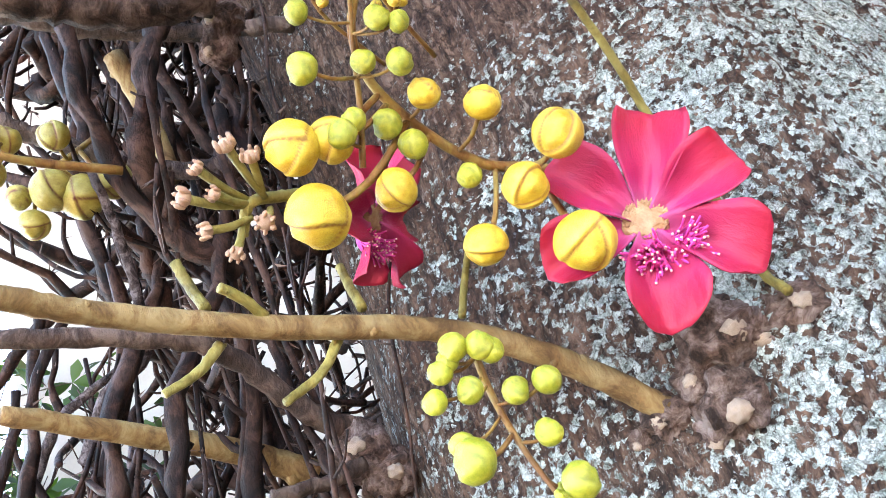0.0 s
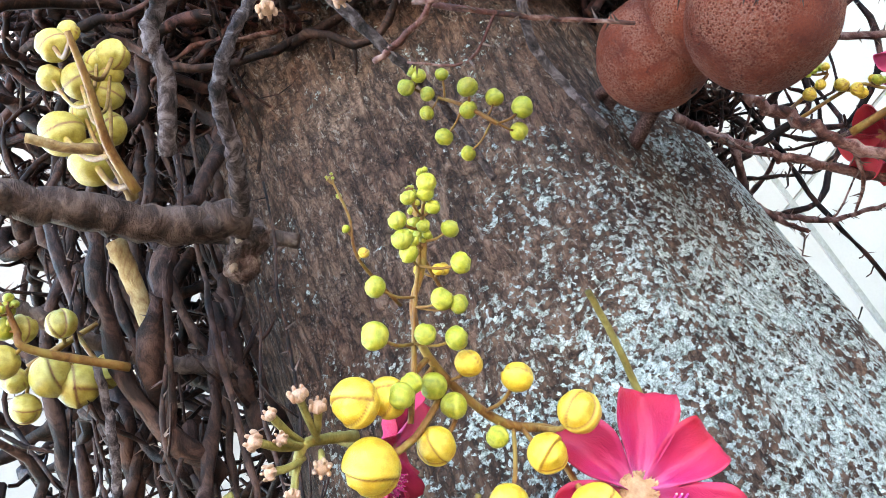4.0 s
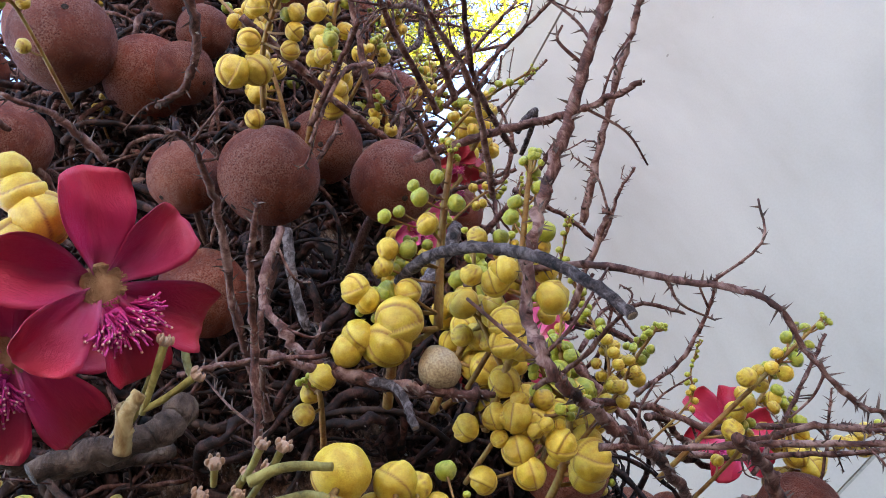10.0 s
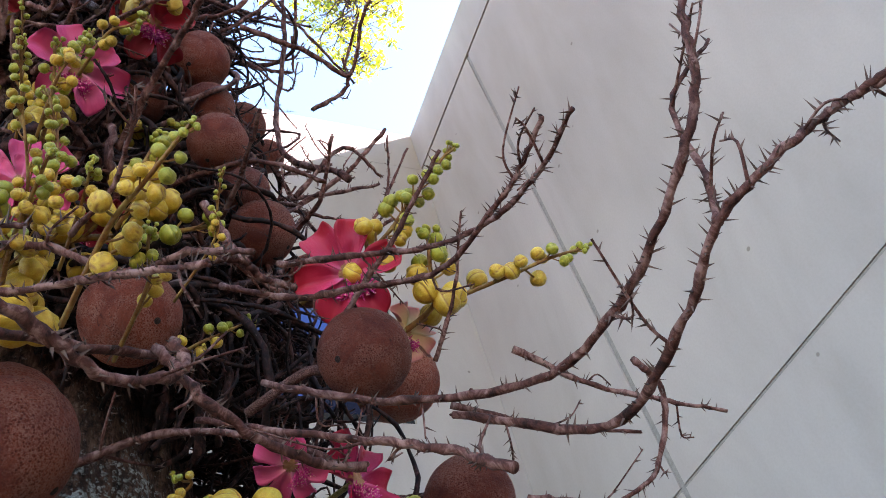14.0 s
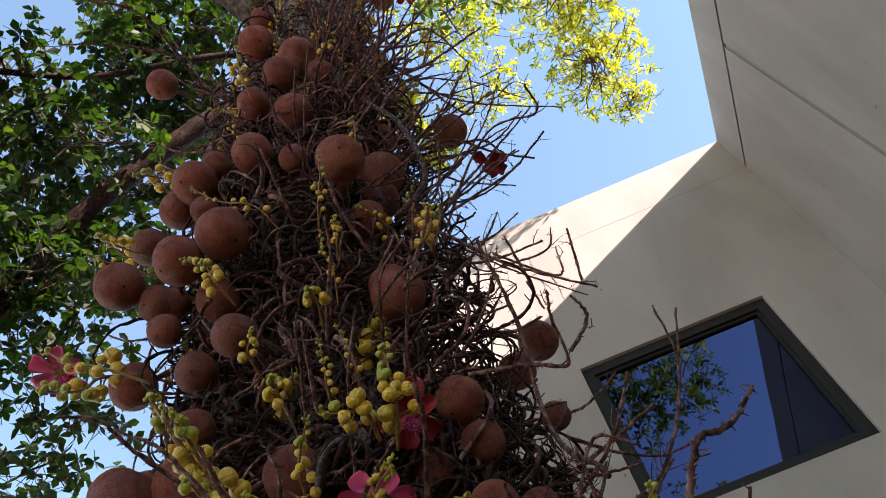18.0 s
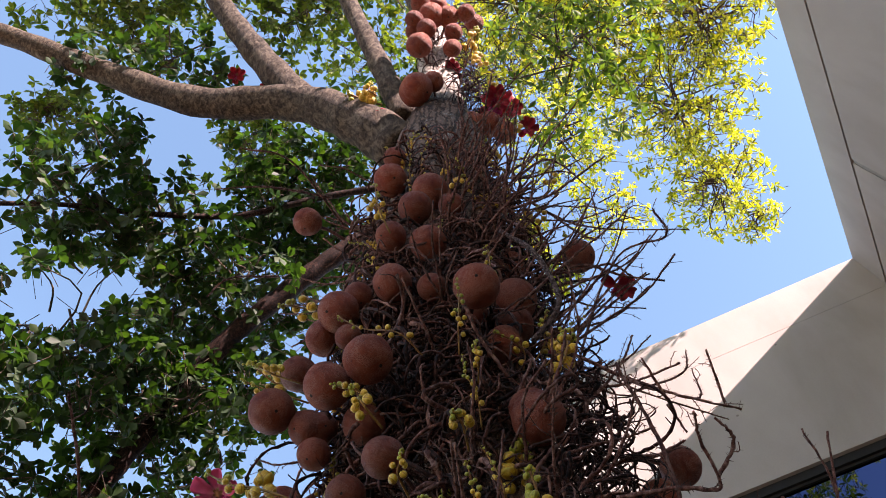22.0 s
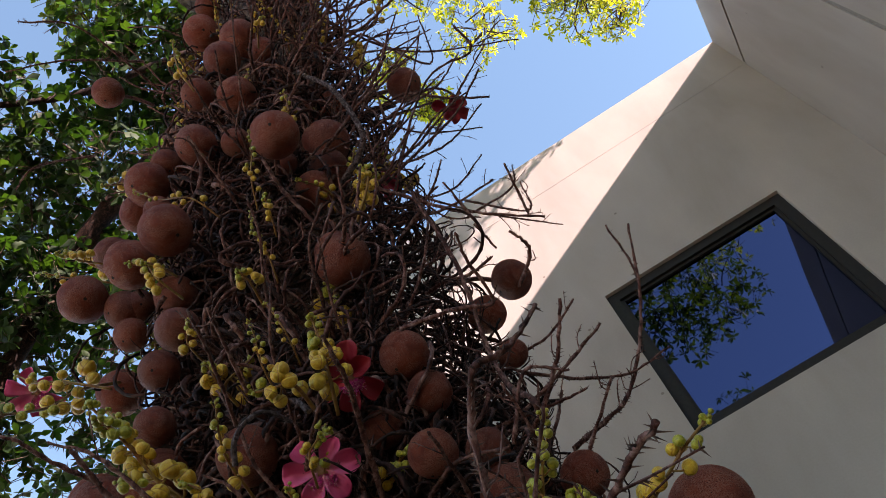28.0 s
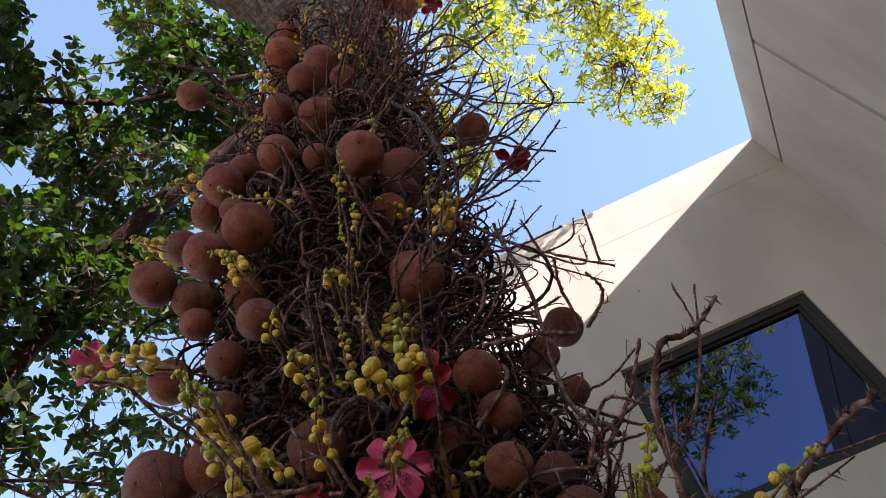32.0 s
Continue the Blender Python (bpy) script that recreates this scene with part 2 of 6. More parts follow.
def make_petal(name, edge, mid, back):
    m, nt, b = material(name, 0.5, 0.3)
    tc = nt.nodes.new("ShaderNodeTexCoord")
    sep = nt.nodes.new("ShaderNodeSeparateXYZ")
    nt.links.new(tc.outputs["Object"], sep.inputs[0])
    along = ramp(nt, sep.outputs[0], [(0.05, back), (0.35, mid), (0.9, edge)])
    vein = noise_node(nt, coords(nt, (1.5, 6, 1)), 5, 6, 0.65, 0.8)
    c = mix(nt, 0.25, along, ramp(nt, vein, [(0.3, (0.72, 0.6, 0.62)), (0.7, (1, 1, 1))]), "MULTIPLY")
    c = per_object(nt, c, 0.35, 0.75)
    set_color(nt, b, c)
    b.inputs["Subsurface Weight"].default_value = 0.0
    b.inputs["Subsurface Radius"].default_value = (0.01, 0.003, 0.004)
    bump(nt, b, vein, 0.25, 0.01)
    return m


def make_bud(name, skin, tip, seam):
    m, nt, b = material(name, 0.38, 0.45)
    tc = nt.nodes.new("ShaderNodeTexCoord")
    at_ = nt.nodes.new("ShaderNodeAttribute")
    at_.attribute_name = "seam"
    lap = nt.nodes.new("ShaderNodeAttribute")
    lap.attribute_name = "lap"
    n = noise_node(nt, tc.outputs["Object"], 2.2, 4, 0.6)
    c = mix(nt, ramp(nt, n, [(0.35, (0, 0, 0)), (0.7, (1, 1, 1))]), skin, tip)
    # each sepal pales towards its edge
    c = mix(nt, ramp(nt, lap.outputs["Fac"], [(0.05, (0, 0, 0)), (0.7, (0.6, 0.6, 0.6))]), c, tuple(min(0.85, 1.05 * k + 0.03) for k in tip))
    c = mix(nt, 0.5, c, ramp(nt, noise_node(nt, tc.outputs["Object"], 14, 5, 0.75), [(0.34, (0.62, 0.55, 0.42)), (0.56, (1, 1, 1))]), "MULTIPLY")
    c = mix(nt, 0.5, c, ramp(nt, noise_node(nt, tc.outputs["Object"], 0.9, 2, 0.5), [(0.35, (0.92, 0.78, 0.5)), (0.65, (1, 1, 1))]), "MULTIPLY")
    c = mix(nt, at_.outputs["Fac"], c, seam)
    c = per_object(nt, c, 0.6, 0.62)
    set_color(nt, b, c)
    b.inputs["Subsurface Weight"].default_value = 0.1
    b.inputs["Subsurface Radius"].default_value = (0.01, 0.007, 0.002)
    bump(nt, b, noise_node(nt, tc.outputs["Object"], 16, 4, 0.7), 0.3, 0.03)
    return m


def make_plain(name, dark, light, scale=30, rough=0.6, bumpy=0.2):
    m, nt, b = material(name, rough, 0.35)
    v = coords(nt)
    c = ramp(nt, noise_node(nt, v, scale, 5, 0.65), [(0.3, dark), (0.7, light)])
    set_color(nt, b, c)
    bump(nt, b, noise_node(nt, v, scale * 4, 4, 0.7), bumpy, 0.003)
    return m


def make_leaf(name, dark, light):
    m = bpy.data.materials.new(name)
    m.use_nodes = True
    nt = m.node_tree
    b = nt.nodes["Principled BSDF"]
    b.inputs["Roughness"].default_value = 0.6
    geo = nt.nodes.new("ShaderNodeNewGeometry")
    c = ramp(nt, geo.outputs["Random Per Island"], [(0.0, dark), (0.75, light), (1.0, (light[0] * 1.5, light[1] * 1.2, light[2]))])
    nt.links.new(c, b.inputs["Base Color"])
    tr = nt.nodes.new("ShaderNodeBsdfTranslucent")
    c2 = mix(nt, 1.0, c, (1.7, 1.75, 0.55), "MULTIPLY")
    nt.links.new(c2, tr.inputs[0])
    ms = nt.nodes.new("ShaderNodeMixShader")
    ms.inputs[0].default_value = 0.5
    nt.links.new(b.outputs[0], ms.inputs[1])
    nt.links.new(tr.outputs[0], ms.inputs[2])
    nt.links.new(ms.outputs[0], nt.nodes["Material Output"].inputs[0])
    return m


def make_plaster():
    m, nt, b = material("plaster", 0.9, 0.2)
    v = coords(nt)
    stain = noise_node(nt, coords(nt, (1, 1, 0.35)), 0.9, 5, 0.6, 0.3)
    grain = noise_node(nt, v, 55, 5, 0.7)
    c = ramp(nt, stain, [(0.3, (0.255, 0.230, 0.210)), (0.5, (0.312, 0.283, 0.260)), (0.75, (0.368, 0.337, 0.311))])
    c = mix(nt, 0.3, c, ramp(nt, grain, [(0.35, (0.85, 0.84, 0.82)), (0.6, (1, 1, 1))]), "MULTIPLY")
    flakes = ramp(nt, noise_node(nt, v, 7, 8, 0.85), [(0.72, (0, 0, 0)), (0.76, (0.6, 0.6, 0.6))])
    c = mix(nt, flakes, c, (0.40, 0.35, 0.28))
    # small dark pits, far apart
    pits = nt.nodes.new("ShaderNodeTexVoronoi")
    pits.inputs["Scale"].default_value = 2.6
    nt.links.new(v, pits.inputs["Vector"])
    c = mix(nt, ramp(nt, pits.outputs["Distance"], [(0.030, (0.7, 0.7, 0.7)), (0.045, (0, 0, 0))]), c, (0.13, 0.11, 0.09))
    set_color(nt, b, c)
    bump(nt, b, grain, 0.25, 0.004)
    return m


def make_glass():
    m, nt, b = material("window_glass", 0.02, 0.9)
    b.inputs["Base Color"].default_value = (0.036, 0.048, 0.098, 1)
    b.inputs["Metallic"].default_value = 1.0
    bump(nt, b, noise_node(nt, coords(nt), 1.3, 1, 0.4), 0.03, 0.05)
    return m


BARK = make_bark()
WOOD = {
    "twig": make_wood("twig_bark", (0.026, 0.008, 0.006), (0.12, 0.042, 0.032), (0.33, 0.185, 0.16)),
    "grey": make_wood("grey_bark", (0.018, 0.011, 0.011), (0.095, 0.062, 0.062), (0.28, 0.215, 0.22), 0.8, 95, 0.5, 0.015),
    "bark": make_wood("branch_bark", (0.020, 0.010, 0.008), (0.066, 0.036, 0.027), (0.16, 0.10, 0.08), 0.8, 50, 0.1, 0.008),
    "tan": make_wood("tan_bark", (0.13, 0.06, 0.022), (0.28, 0.155, 0.06), (0.42, 0.28, 0.13)),
    "green": make_wood("green_stem", (0.12, 0.085, 0.018), (0.24, 0.18, 0.045), (0.36, 0.29, 0.09), 0.6),
    "rachis": make_wood("rachis_skin", (0.17, 0.06, 0.014), (0.27, 0.125, 0.034), (0.35, 0.22, 0.055), 0.5),
}
# Darker than the outer twigs: the thicket's inner shade is in the colour.
TANGLE_SHADED = make_wood("dry_twig_bark_shaded", (0.004, 0.0014, 0.0011), (0.020, 0.0060, 0.0048), (0.108, 0.042, 0.034))
# Shade of the left thicket and the boughs, put into a darker bark.
BARK_SHADED = make_wood("shaded_bark", (0.004, 0.0014, 0.001), (0.023, 0.008, 0.0055), (0.085, 0.039, 0.028))
LIMB = make_wood("limb_bark", (0.02, 0.013, 0.009), (0.076, 0.055, 0.038), (0.17, 0.135, 0.10), 0.85, 26, 0.1, 0.03)
RIND = make_rind()
PETALS = [
    make_petal("petal_red", (0.42, 0.014, 0.042), (0.42, 0.018, 0.090), (0.54, 0.11, 0.26)),
    make_petal("petal_crimson", (0.43, 0.015, 0.035), (0.48, 0.03, 0.09), (0.6, 0.18, 0.30)),
    make_petal("petal_pink", (0.62, 0.06, 0.17), (0.72, 0.14, 0.30), (0.82, 0.45, 0.5)),
    make_petal("petal_dark_red", (0.34, 0.02, 0.03), (0.40, 0.025, 0.05), (0.5, 0.10, 0.14)),
    make_petal("petal_cream", (0.62, 0.22, 0.2), (0.75, 0.58, 0.3), (0.78, 0.68, 0.3)),
]
BUD = {
    "y": make_bud("bud_yellow", (0.56, 0.325, 0.010), (0.74, 0.52, 0.050), (0.30, 0.105, 0.015)),
    "g": make_bud("bud_green", (0.26, 0.285, 0.012), (0.45, 0.42, 0.03), (0.11, 0.12, 0.012)),
    "p": make_bud("bud_pale", (0.34, 0.26, 0.035), (0.55, 0.46, 0.11), (0.20, 0.05, 0.03)),
}
DISC = make_plain("flower_disc", (0.28, 0.12, 0.05), (0.50, 0.28, 0.15), 9)
FILAMENT = make_plain("filaments", (0.50, 0.008, 0.15), (0.75, 0.08, 0.34), 30, 0.5)
ANTHER = make_plain("anthers", (0.62, 0.28, 0.26), (0.80, 0.5, 0.42), 80, 0.7)
CALYX = make_plain("dried_calyx", (0.22, 0.10, 0.06), (0.46, 0.28, 0.19), 200, 0.8)
CUT = make_plain("cut_wood", (0.10, 0.06, 0.04), (0.38, 0.27, 0.21), 90, 0.85)
# Two crown tones: sunlit side pale, the rest darkened, light put into the colour.
LEAF_LIT = make_leaf("leaf_sunlit", (0.07, 0.10, 0.010), (0.36, 0.39, 0.035))
LEAF_DIM = make_leaf("leaf_green_shaded", (0.018, 0.045, 0.008), (0.075, 0.12, 0.018))
# Shade-tree leaves darkened further: the tree's shade is put into the colour.
LEAF_SHADED = make_leaf("leaf_shaded", (0.005, 0.018, 0.004), (0.018, 0.050, 0.009))
PLASTER = make_plaster()
GLASS = make_glass()
FRAME = make_plain("window_metal", (0.005, 0.0045, 0.004), (0.012, 0.011, 0.010), 25, 0.75)
GROUT = make_plain("joint_filler", (0.16, 0.15, 0.135), (0.24, 0.23, 0.21), 40, 0.9)
GAP = make_plain("open_joint", (0.010, 0.009, 0.008), (0.03, 0.026, 0.022), 40, 0.95)
DIRT = make_plain("ground_soil", (0.21, 0.125, 0.070), (0.37, 0.245, 0.145), 6, 0.95)


# ---- mesh helpers ----
def mesh_of(name, verts, faces, mat=None, smooth=True):
    me = bpy.data.meshes.new(name)
    me.from_pydata([tuple(p) for p in verts], [], faces)
    if mat:
        me.materials.append(mat)
    if smooth:
        me.polygons.foreach_set("use_smooth", [True] * len(me.polygons))
    me.update()
    return me


def part(name, me, parent=None, label="", m=None):
    ob = new(name, me)
    if parent is not None:
        ob.parent = parent
    if m is not None:
        ob.matrix_basis = m
    return tagged(ob, label)


def thing(name, label, category, group="", m=None, kind=""):
    ob = new(name)
    ob.empty_display_size = 0.02
    if m is not None:
        ob.matrix_basis = m
    return tagged(ob, label, category, group, kind)


def curve_points(pts, per=6):
    """Smooth curve through the control points."""
    p = [np.array(q, float) for q in pts]
    p = [2 * p[0] - p[1]] + p + [2 * p[-1] - p[-2]]
    res = []
    for i in range(1, len(p) - 2):
        a, b, c, d = p[i - 1], p[i], p[i + 1], p[i + 2]
        for k in range(per):
            t = k / per
            res.append(0.5 * (2 * b + (c - a) * t + (2 * a - 5 * b + 4 * c - d) * t * t + (3 * b - a - 3 * c + d) * t**3))
    res.append(p[-2])
    return np.array(res)


def tube(pts, radii, sides, start=0, closed=True):
    """Vertices and faces of a tube; start: number of the first vertex."""
    pts = np.asarray(pts)
    n = len(pts)
    tang = np.gradient(pts, axis=0)
    tang /= np.linalg.norm(tang, axis=1)[:, None] + 1e-9
    ref = np.array([0.31, 0.17, 0.93]) if abs(tang[0] @ np.array([0.31, 0.17, 0.93])) < 0.9 else np.array([1.0, 0, 0])
    verts, faces = [], []
    u = np.cross(tang[0], ref)
    ang = np.linspace(0, 2 * math.pi, sides, endpoint=False)
    for i in range(n):
        u = u - (u @ tang[i]) * tang[i]
        u /= np.linalg.norm(u) + 1e-9
        w = np.cross(tang[i], u)
        verts.append(pts[i] + radii[i] * (np.cos(ang)[:, None] * u + np.sin(ang)[:, None] * w))
    for i in range(n - 1):
        for k in range(sides):
            a, b = start + i * sides + k, start + i * sides + (k + 1) % sides
            faces.append((a, b, b + sides, a + sides))
    if closed:
        faces.append(tuple(start + k for k in reversed(range(sides))))
        faces.append(tuple(start + (n - 1) * sides + k for k in range(sides)))
    return np.concatenate(verts), faces


class Bag:
    """Collects vertices and faces of one mesh."""

    def __init__(self):
        self.v, self.f, self.n = [], [], 0

    def add(self, verts, faces):
        self.v.append(np.asarray(verts, float))
        self.f += [tuple(i + self.n for i in q) for q in faces]
        self.n += len(verts)

    def tube(self, pts, radii, sides):
        v, f = tube(pts, radii, sides)
        self.add(v, f)

    def thorn(self, p, d, length, r):
        d = d / (np.linalg.norm(d) + 1e-9)
        u = np.cross(d, (0.3, 0.5, 0.8))
        u /= np.linalg.norm(u) + 1e-9
        w = np.cross(d, u)
        base = [p + r * (math.cos(a) * u + math.sin(a) * w) for a in (0, 2.1, 4.2)]
        self.add(base + [p + length * d + 0.15 * length * u], [(0, 1, 3), (1, 2, 3), (2, 0, 3)])

    def mesh(self, name, mat, smooth=True):
        return mesh_of(name, np.concatenate(self.v), self.f, mat, smooth)


def ball(rings, segs, shape=None):
    verts, faces = [(0, 0, -1.0)], []
    for i in range(1, rings):
        th = math.pi * i / rings
        for k in range(segs):
            ph = 2 * math.pi * k / segs
            verts.append((math.sin(th) * math.cos(ph), math.sin(th) * math.sin(ph), -math.cos(th)))
    verts.append((0, 0, 1.0))
    for k in range(segs):
        faces.append((0, 1 + (k + 1) % segs, 1 + k))
        last = 1 + (rings - 2) * segs
        faces.append((len(verts) - 1, last + k, last + (k + 1) % segs))
    for i in range(rings - 2):
        for k in range(segs):
            a, b = 1 + i * segs + k, 1 + i * segs + (k + 1) % segs
            faces.append((a, b, b + segs, a + segs))
    return np.array(verts), faces


def aim(direction, spin=0.0):
    """A turn that lays the z axis along the direction."""
    return Vector(direction).to_track_quat("Z", "Y").to_matrix().to_4x4() @ Matrix.Rotation(spin, 4, "Z")


rng = np.random.RandomState(7)


# ---- ground ----
g = bpy.data.meshes.new("ground")
g.from_pydata([(-400, -400, 0), (400, -400, 0), (400, 400, 0), (-400, 400, 0)], [], [(0, 1, 2, 3)])
g.materials.append(DIRT)
tagged(new("ground", g), "bare brown earth round the foot of the tree", "ground", kind="structure")

# ---- the building: two plastered walls that meet in an inner corner ----
CORNER, YAW = Vector((2.728, 5.424, 0)), 0.255
HOUSE = Matrix.Translation(CORNER) @ Matrix.Rotation(YAW, 4, "Z")
# in the house's own axes the face wall runs along -x at y = 0, and the side wall along -y at x = 0


def box(bag, lo, hi):
    x0, y0, z0 = lo
    x1, y1, z1 = hi
    bag.add([(x0, y0, z0), (x1, y0, z0), (x1, y1, z0), (x0, y1, z0), (x0, y0, z1), (x1, y0, z1), (x1, y1, z1), (x0, y1, z1)],
            [(0, 3, 2, 1), (4, 5, 6, 7), (0, 1, 5, 4), (1, 2, 6, 5), (2, 3, 7, 6), (3, 0, 4, 7)])


WX0, WX1, WZ0, WZ1, TOP = -2.699, -0.860, 5.639, 7.481, 10.23
bag = Bag()
for lo, hi in (((-5.4, 0, 0), (WX0, 0.3, WZ1)), ((WX1, 0, 0), (0.3, 0.3, WZ1)), ((WX0, 0, 0), (WX1, 0.3, WZ0)), ((-5.4, 0, WZ1), (0.3, 0.3, 9.486)), ((-5.4, 0, 9.491), (0.3, 0.3, TOP)),
               ((-5.4, 0.003, 9.486), (0.3, 0.3, 9.491))):
    box(bag, lo, hi)
face_wall = part("wall_face", bag.mesh("wall_face", PLASTER, False), m=HOUSE)
tagged(face_wall, "pale beige plastered house wall with a square window high up", "wall", kind="structure")
bag = Bag()
box(bag, (0, -16, 0), (0.3, -1.580, 3.948))
box(bag, (0, -1.530, 0), (0.3, -0.002, 3.948))
box(bag, (0, -16, 3.972), (0.3, -1.580, 9.468))
box(bag, (0, -1.530, 3.972), (0.3, -0.002, 9.468))
box(bag, (0, -16, 9.512), (0.3, -0.002, TOP))
side_wall = part("wall_side", bag.mesh("wall_side", PLASTER, False), m=HOUSE)
tagged(side_wall, "pale beige plastered side wall with narrow joints and a plain parapet", "wall", kind="structure")
bag = Bag()
box(bag, (0.010, -15.9, 0), (0.25, -0.002, 9.45))
joint = part("wall_joints", bag.mesh("wall_joints", GROUT, False), m=HOUSE)
tagged(joint, "dark recessed joint filler between the wall panels", "joint", kind="structure")
bag = Bag()
box(bag, (0.045, -15.9, 9.452), (0.25, -0.004, 9.53))
tagged(part("open_joint", bag.mesh("open_joint", GAP, False), m=HOUSE), "dark open joint under the parapet of the side wall", "joint", kind="structure")
bag = Bag()
box(bag, (-5.4, 3.0, 0), (0, 3.3, TOP - 0.3))
room = part("wall_back", bag.mesh("wall_back", PLASTER, False), m=HOUSE)
tagged(room, "plain inner wall behind the window", "wall", kind="structure")

win = thing("window_1", "square dark metal window with reflecting blue glass in a plastered wall", "window", m=HOUSE, kind="structure")


def bar(name, lo, hi, label=""):
    b_ = Bag()
    box(b_, lo, hi)
    return part(name, b_.mesh(name, FRAME, False), win, label)


FR = 0.10
bar("window_frame", (WX0, 0.04, WZ0), (WX0 + FR, 0.16, WZ1))
bar("window_frame", (WX1 - FR, 0.04, WZ0), (WX1, 0.16, WZ1))
bar("window_frame", (WX0 + FR, 0.04, WZ1 - FR), (WX1 - FR, 0.16, WZ1))
bar("window_frame", (WX0 + FR, 0.04, WZ0), (WX1 - FR, 0.16, WZ0 + FR))
for s in ((WX0 + FR, WX0 + FR + 0.03), (WX1 - FR - 0.03, WX1 - FR)):
    bar("casement", (s[0], 0.07, WZ0 + FR), (s[1], 0.13, WZ1 - FR))
for s in ((WZ0 + FR, WZ0 + FR + 0.03), (WZ1 - FR - 0.03, WZ1 - FR)):
    bar("casement", (WX0 + FR + 0.03, 0.07, s[0]), (WX1 - FR - 0.03, 0.13, s[1]))
bag = Bag()
box(bag, (WX0 + FR + 0.03, 0.095, WZ0 + FR + 0.03), (WX1 - FR - 0.03, 0.103, WZ1 - FR - 0.03))
part("pane", bag.mesh("pane", GLASS, False), win, "dark reflecting glass pane")


# ---- the trunk ----
def trunk_axis(z):
    """The middle of the trunk: it leans and bends on its way up."""
    zs = [0, 1.5, 2, 2.5, 3, 4, 5, 6.5, 7.7, 8.4, 9.5]
    return np.array([np.interp(z, zs, [0.25, 0.235, 0.224, 0.17, 0.12, 0.08, 0.10, 0.22, 0.34, 0.50, 0.72]),
                     np.interp(z, zs, [0.93, 0.925, 0.917, 0.87, 0.80, 0.70, 0.68, 0.62, 0.58, 0.42, 0.20]), z])


def trunk_radius(z):
    return float(np.interp(z, [0, 0.6, 1.5, 2.0, 3.0, 4.0, 5.5, 7.0, 7.6, 8.0, 9.5], [0.60, 0.47, 0.39, 0.36, 0.335, 0.325, 0.315, 0.33, 0.30, 0.20, 0.12]))


tree = thing("cannonball_tree", "tall leaning tree with lichened bark and a leafy crown", "tree")
NZ, NS = 220, 120
verts = []
for i in range(NZ):
    z = 9.5 * i / (NZ - 1)
    c, r = trunk_axis(z), trunk_radius(z)
    for k in range(NS):
        a = 2 * math.pi * k / NS
        p = Vector((math.cos(a) * 2.2, math.sin(a) * 2.2, z * 0.8))
        q = Vector((math.cos(a) * 7, math.sin(a) * 7, z * 2.2))
        s = Vector((math.cos(a) * 22, math.sin(a) * 22, z * 9))
        d = 0.024 * noise.noise(p) + 0.011 * noise.noise(q) + 0.006 * noise.noise(s)
        verts.append(c + (r + d) * np.array([math.cos(a), math.sin(a), 0]))
faces = [(i * NS + k, i * NS + (k + 1) % NS, (i + 1) * NS + (k + 1) % NS, (i + 1) * NS + k) for i in range(NZ - 1) for k in range(NS)]
faces.append(tuple((NZ - 1) * NS + k for k in range(NS)))
part("trunk", mesh_of("trunk", verts, faces, BARK), tree, "grey-brown bark with pale lichen crusts")


def limb(pts, r0, r1, mat=LIMB):
    c = curve_points(pts, 10)
    rr = np.linspace(r0, r1, len(c)) * (1 + 0.05 * np.sin(np.arange(len(c)) * 1.3))
    v, f = tube(c, rr, 20)
    part("limb", mesh_of("limb", v, f, mat), tree)


# what hangs outermost, where the dry stalks leave it free: place and size
OUTER = []


# ---- fruits ----
def fruit_mesh(seed):
    v, f = ball(28, 36)
    for i, p in enumerate(v):
        q = Vector(p * 1.3) + Vector((seed * 9.1, 0, 0))
        r = 1 + 0.035 * noise.noise(q) + 0.012 * noise.noise(q * 4) + 0.006 * noise.noise(q * 13)
        ring = abs(p[2] - 0.55 - 0.06 * noise.noise(q * 2))
        r -= 0.014 * math.exp(-((ring / 0.035) ** 2))
        r -= 0.02 * math.exp(-((1 + p[2]) / 0.02))
        v[i] = p * r * np.array([1, 1, 0.96])
    return mesh_of("rind", v, f, RIND)


FRUITS = [fruit_mesh(s) for s in range(5)]
SCAR = []
for s in range(2):
    v, f = ball(8, 12)
    v = v * np.array([0.07, 0.07, 0.03]) + np.array([0, 0, -0.935])
    SCAR.append(mesh_of("blossom_scar", v, f, WOOD["bark"]))


def fruit(place, r):
    k, r = rng.randint(5), r * 0.94
    OUTER.append((*place, r * 0.9))
    tilt = Euler((rng.uniform(-0.9, 0.9), rng.uniform(-0.9, 0.9), rng.uniform(0, 6.28)))
    m = Matrix.LocRotScale(Vector(place), tilt, (r, r, r))
    ob = thing("cannonball_fruit", "round rough brown woody fruit among the stalks on the trunk", "fruit", "fruits on the trunk", m)
    part("blossom_scar", SCAR[k % 2], part("rind", FRUITS[k], ob))
    # its short stalk leads back into the thicket
    p = np.array(place)
    ax = trunk_axis(p[2])
    back = ax - p
    back[2] = 0.1
    back /= np.linalg.norm(back)
    pts = curve_points([p + back * r * 0.8, p + back * r * 1.6 + np.array([0, 0, 0.3 * r]), p + back * (r * 1.5 + 0.1)], 4)
    loc = np.array([(m.inverted() @ Vector(q))[:] for q in pts])
    v, f = tube(loc, [0.12] * len(loc), 7)
    part("stalk", mesh_of("stalk", v, f, WOOD["twig"]), ob)


# ---- branches ----
LABELS = {"twig": "thorny dark brown dry flower stalk", "grey": "bare grey woody flower stalk", "bark": "thick dark brown woody branch",
          "tan": "thick smooth tan-coloured branch", "green": "smooth green fleshy flower stem"}
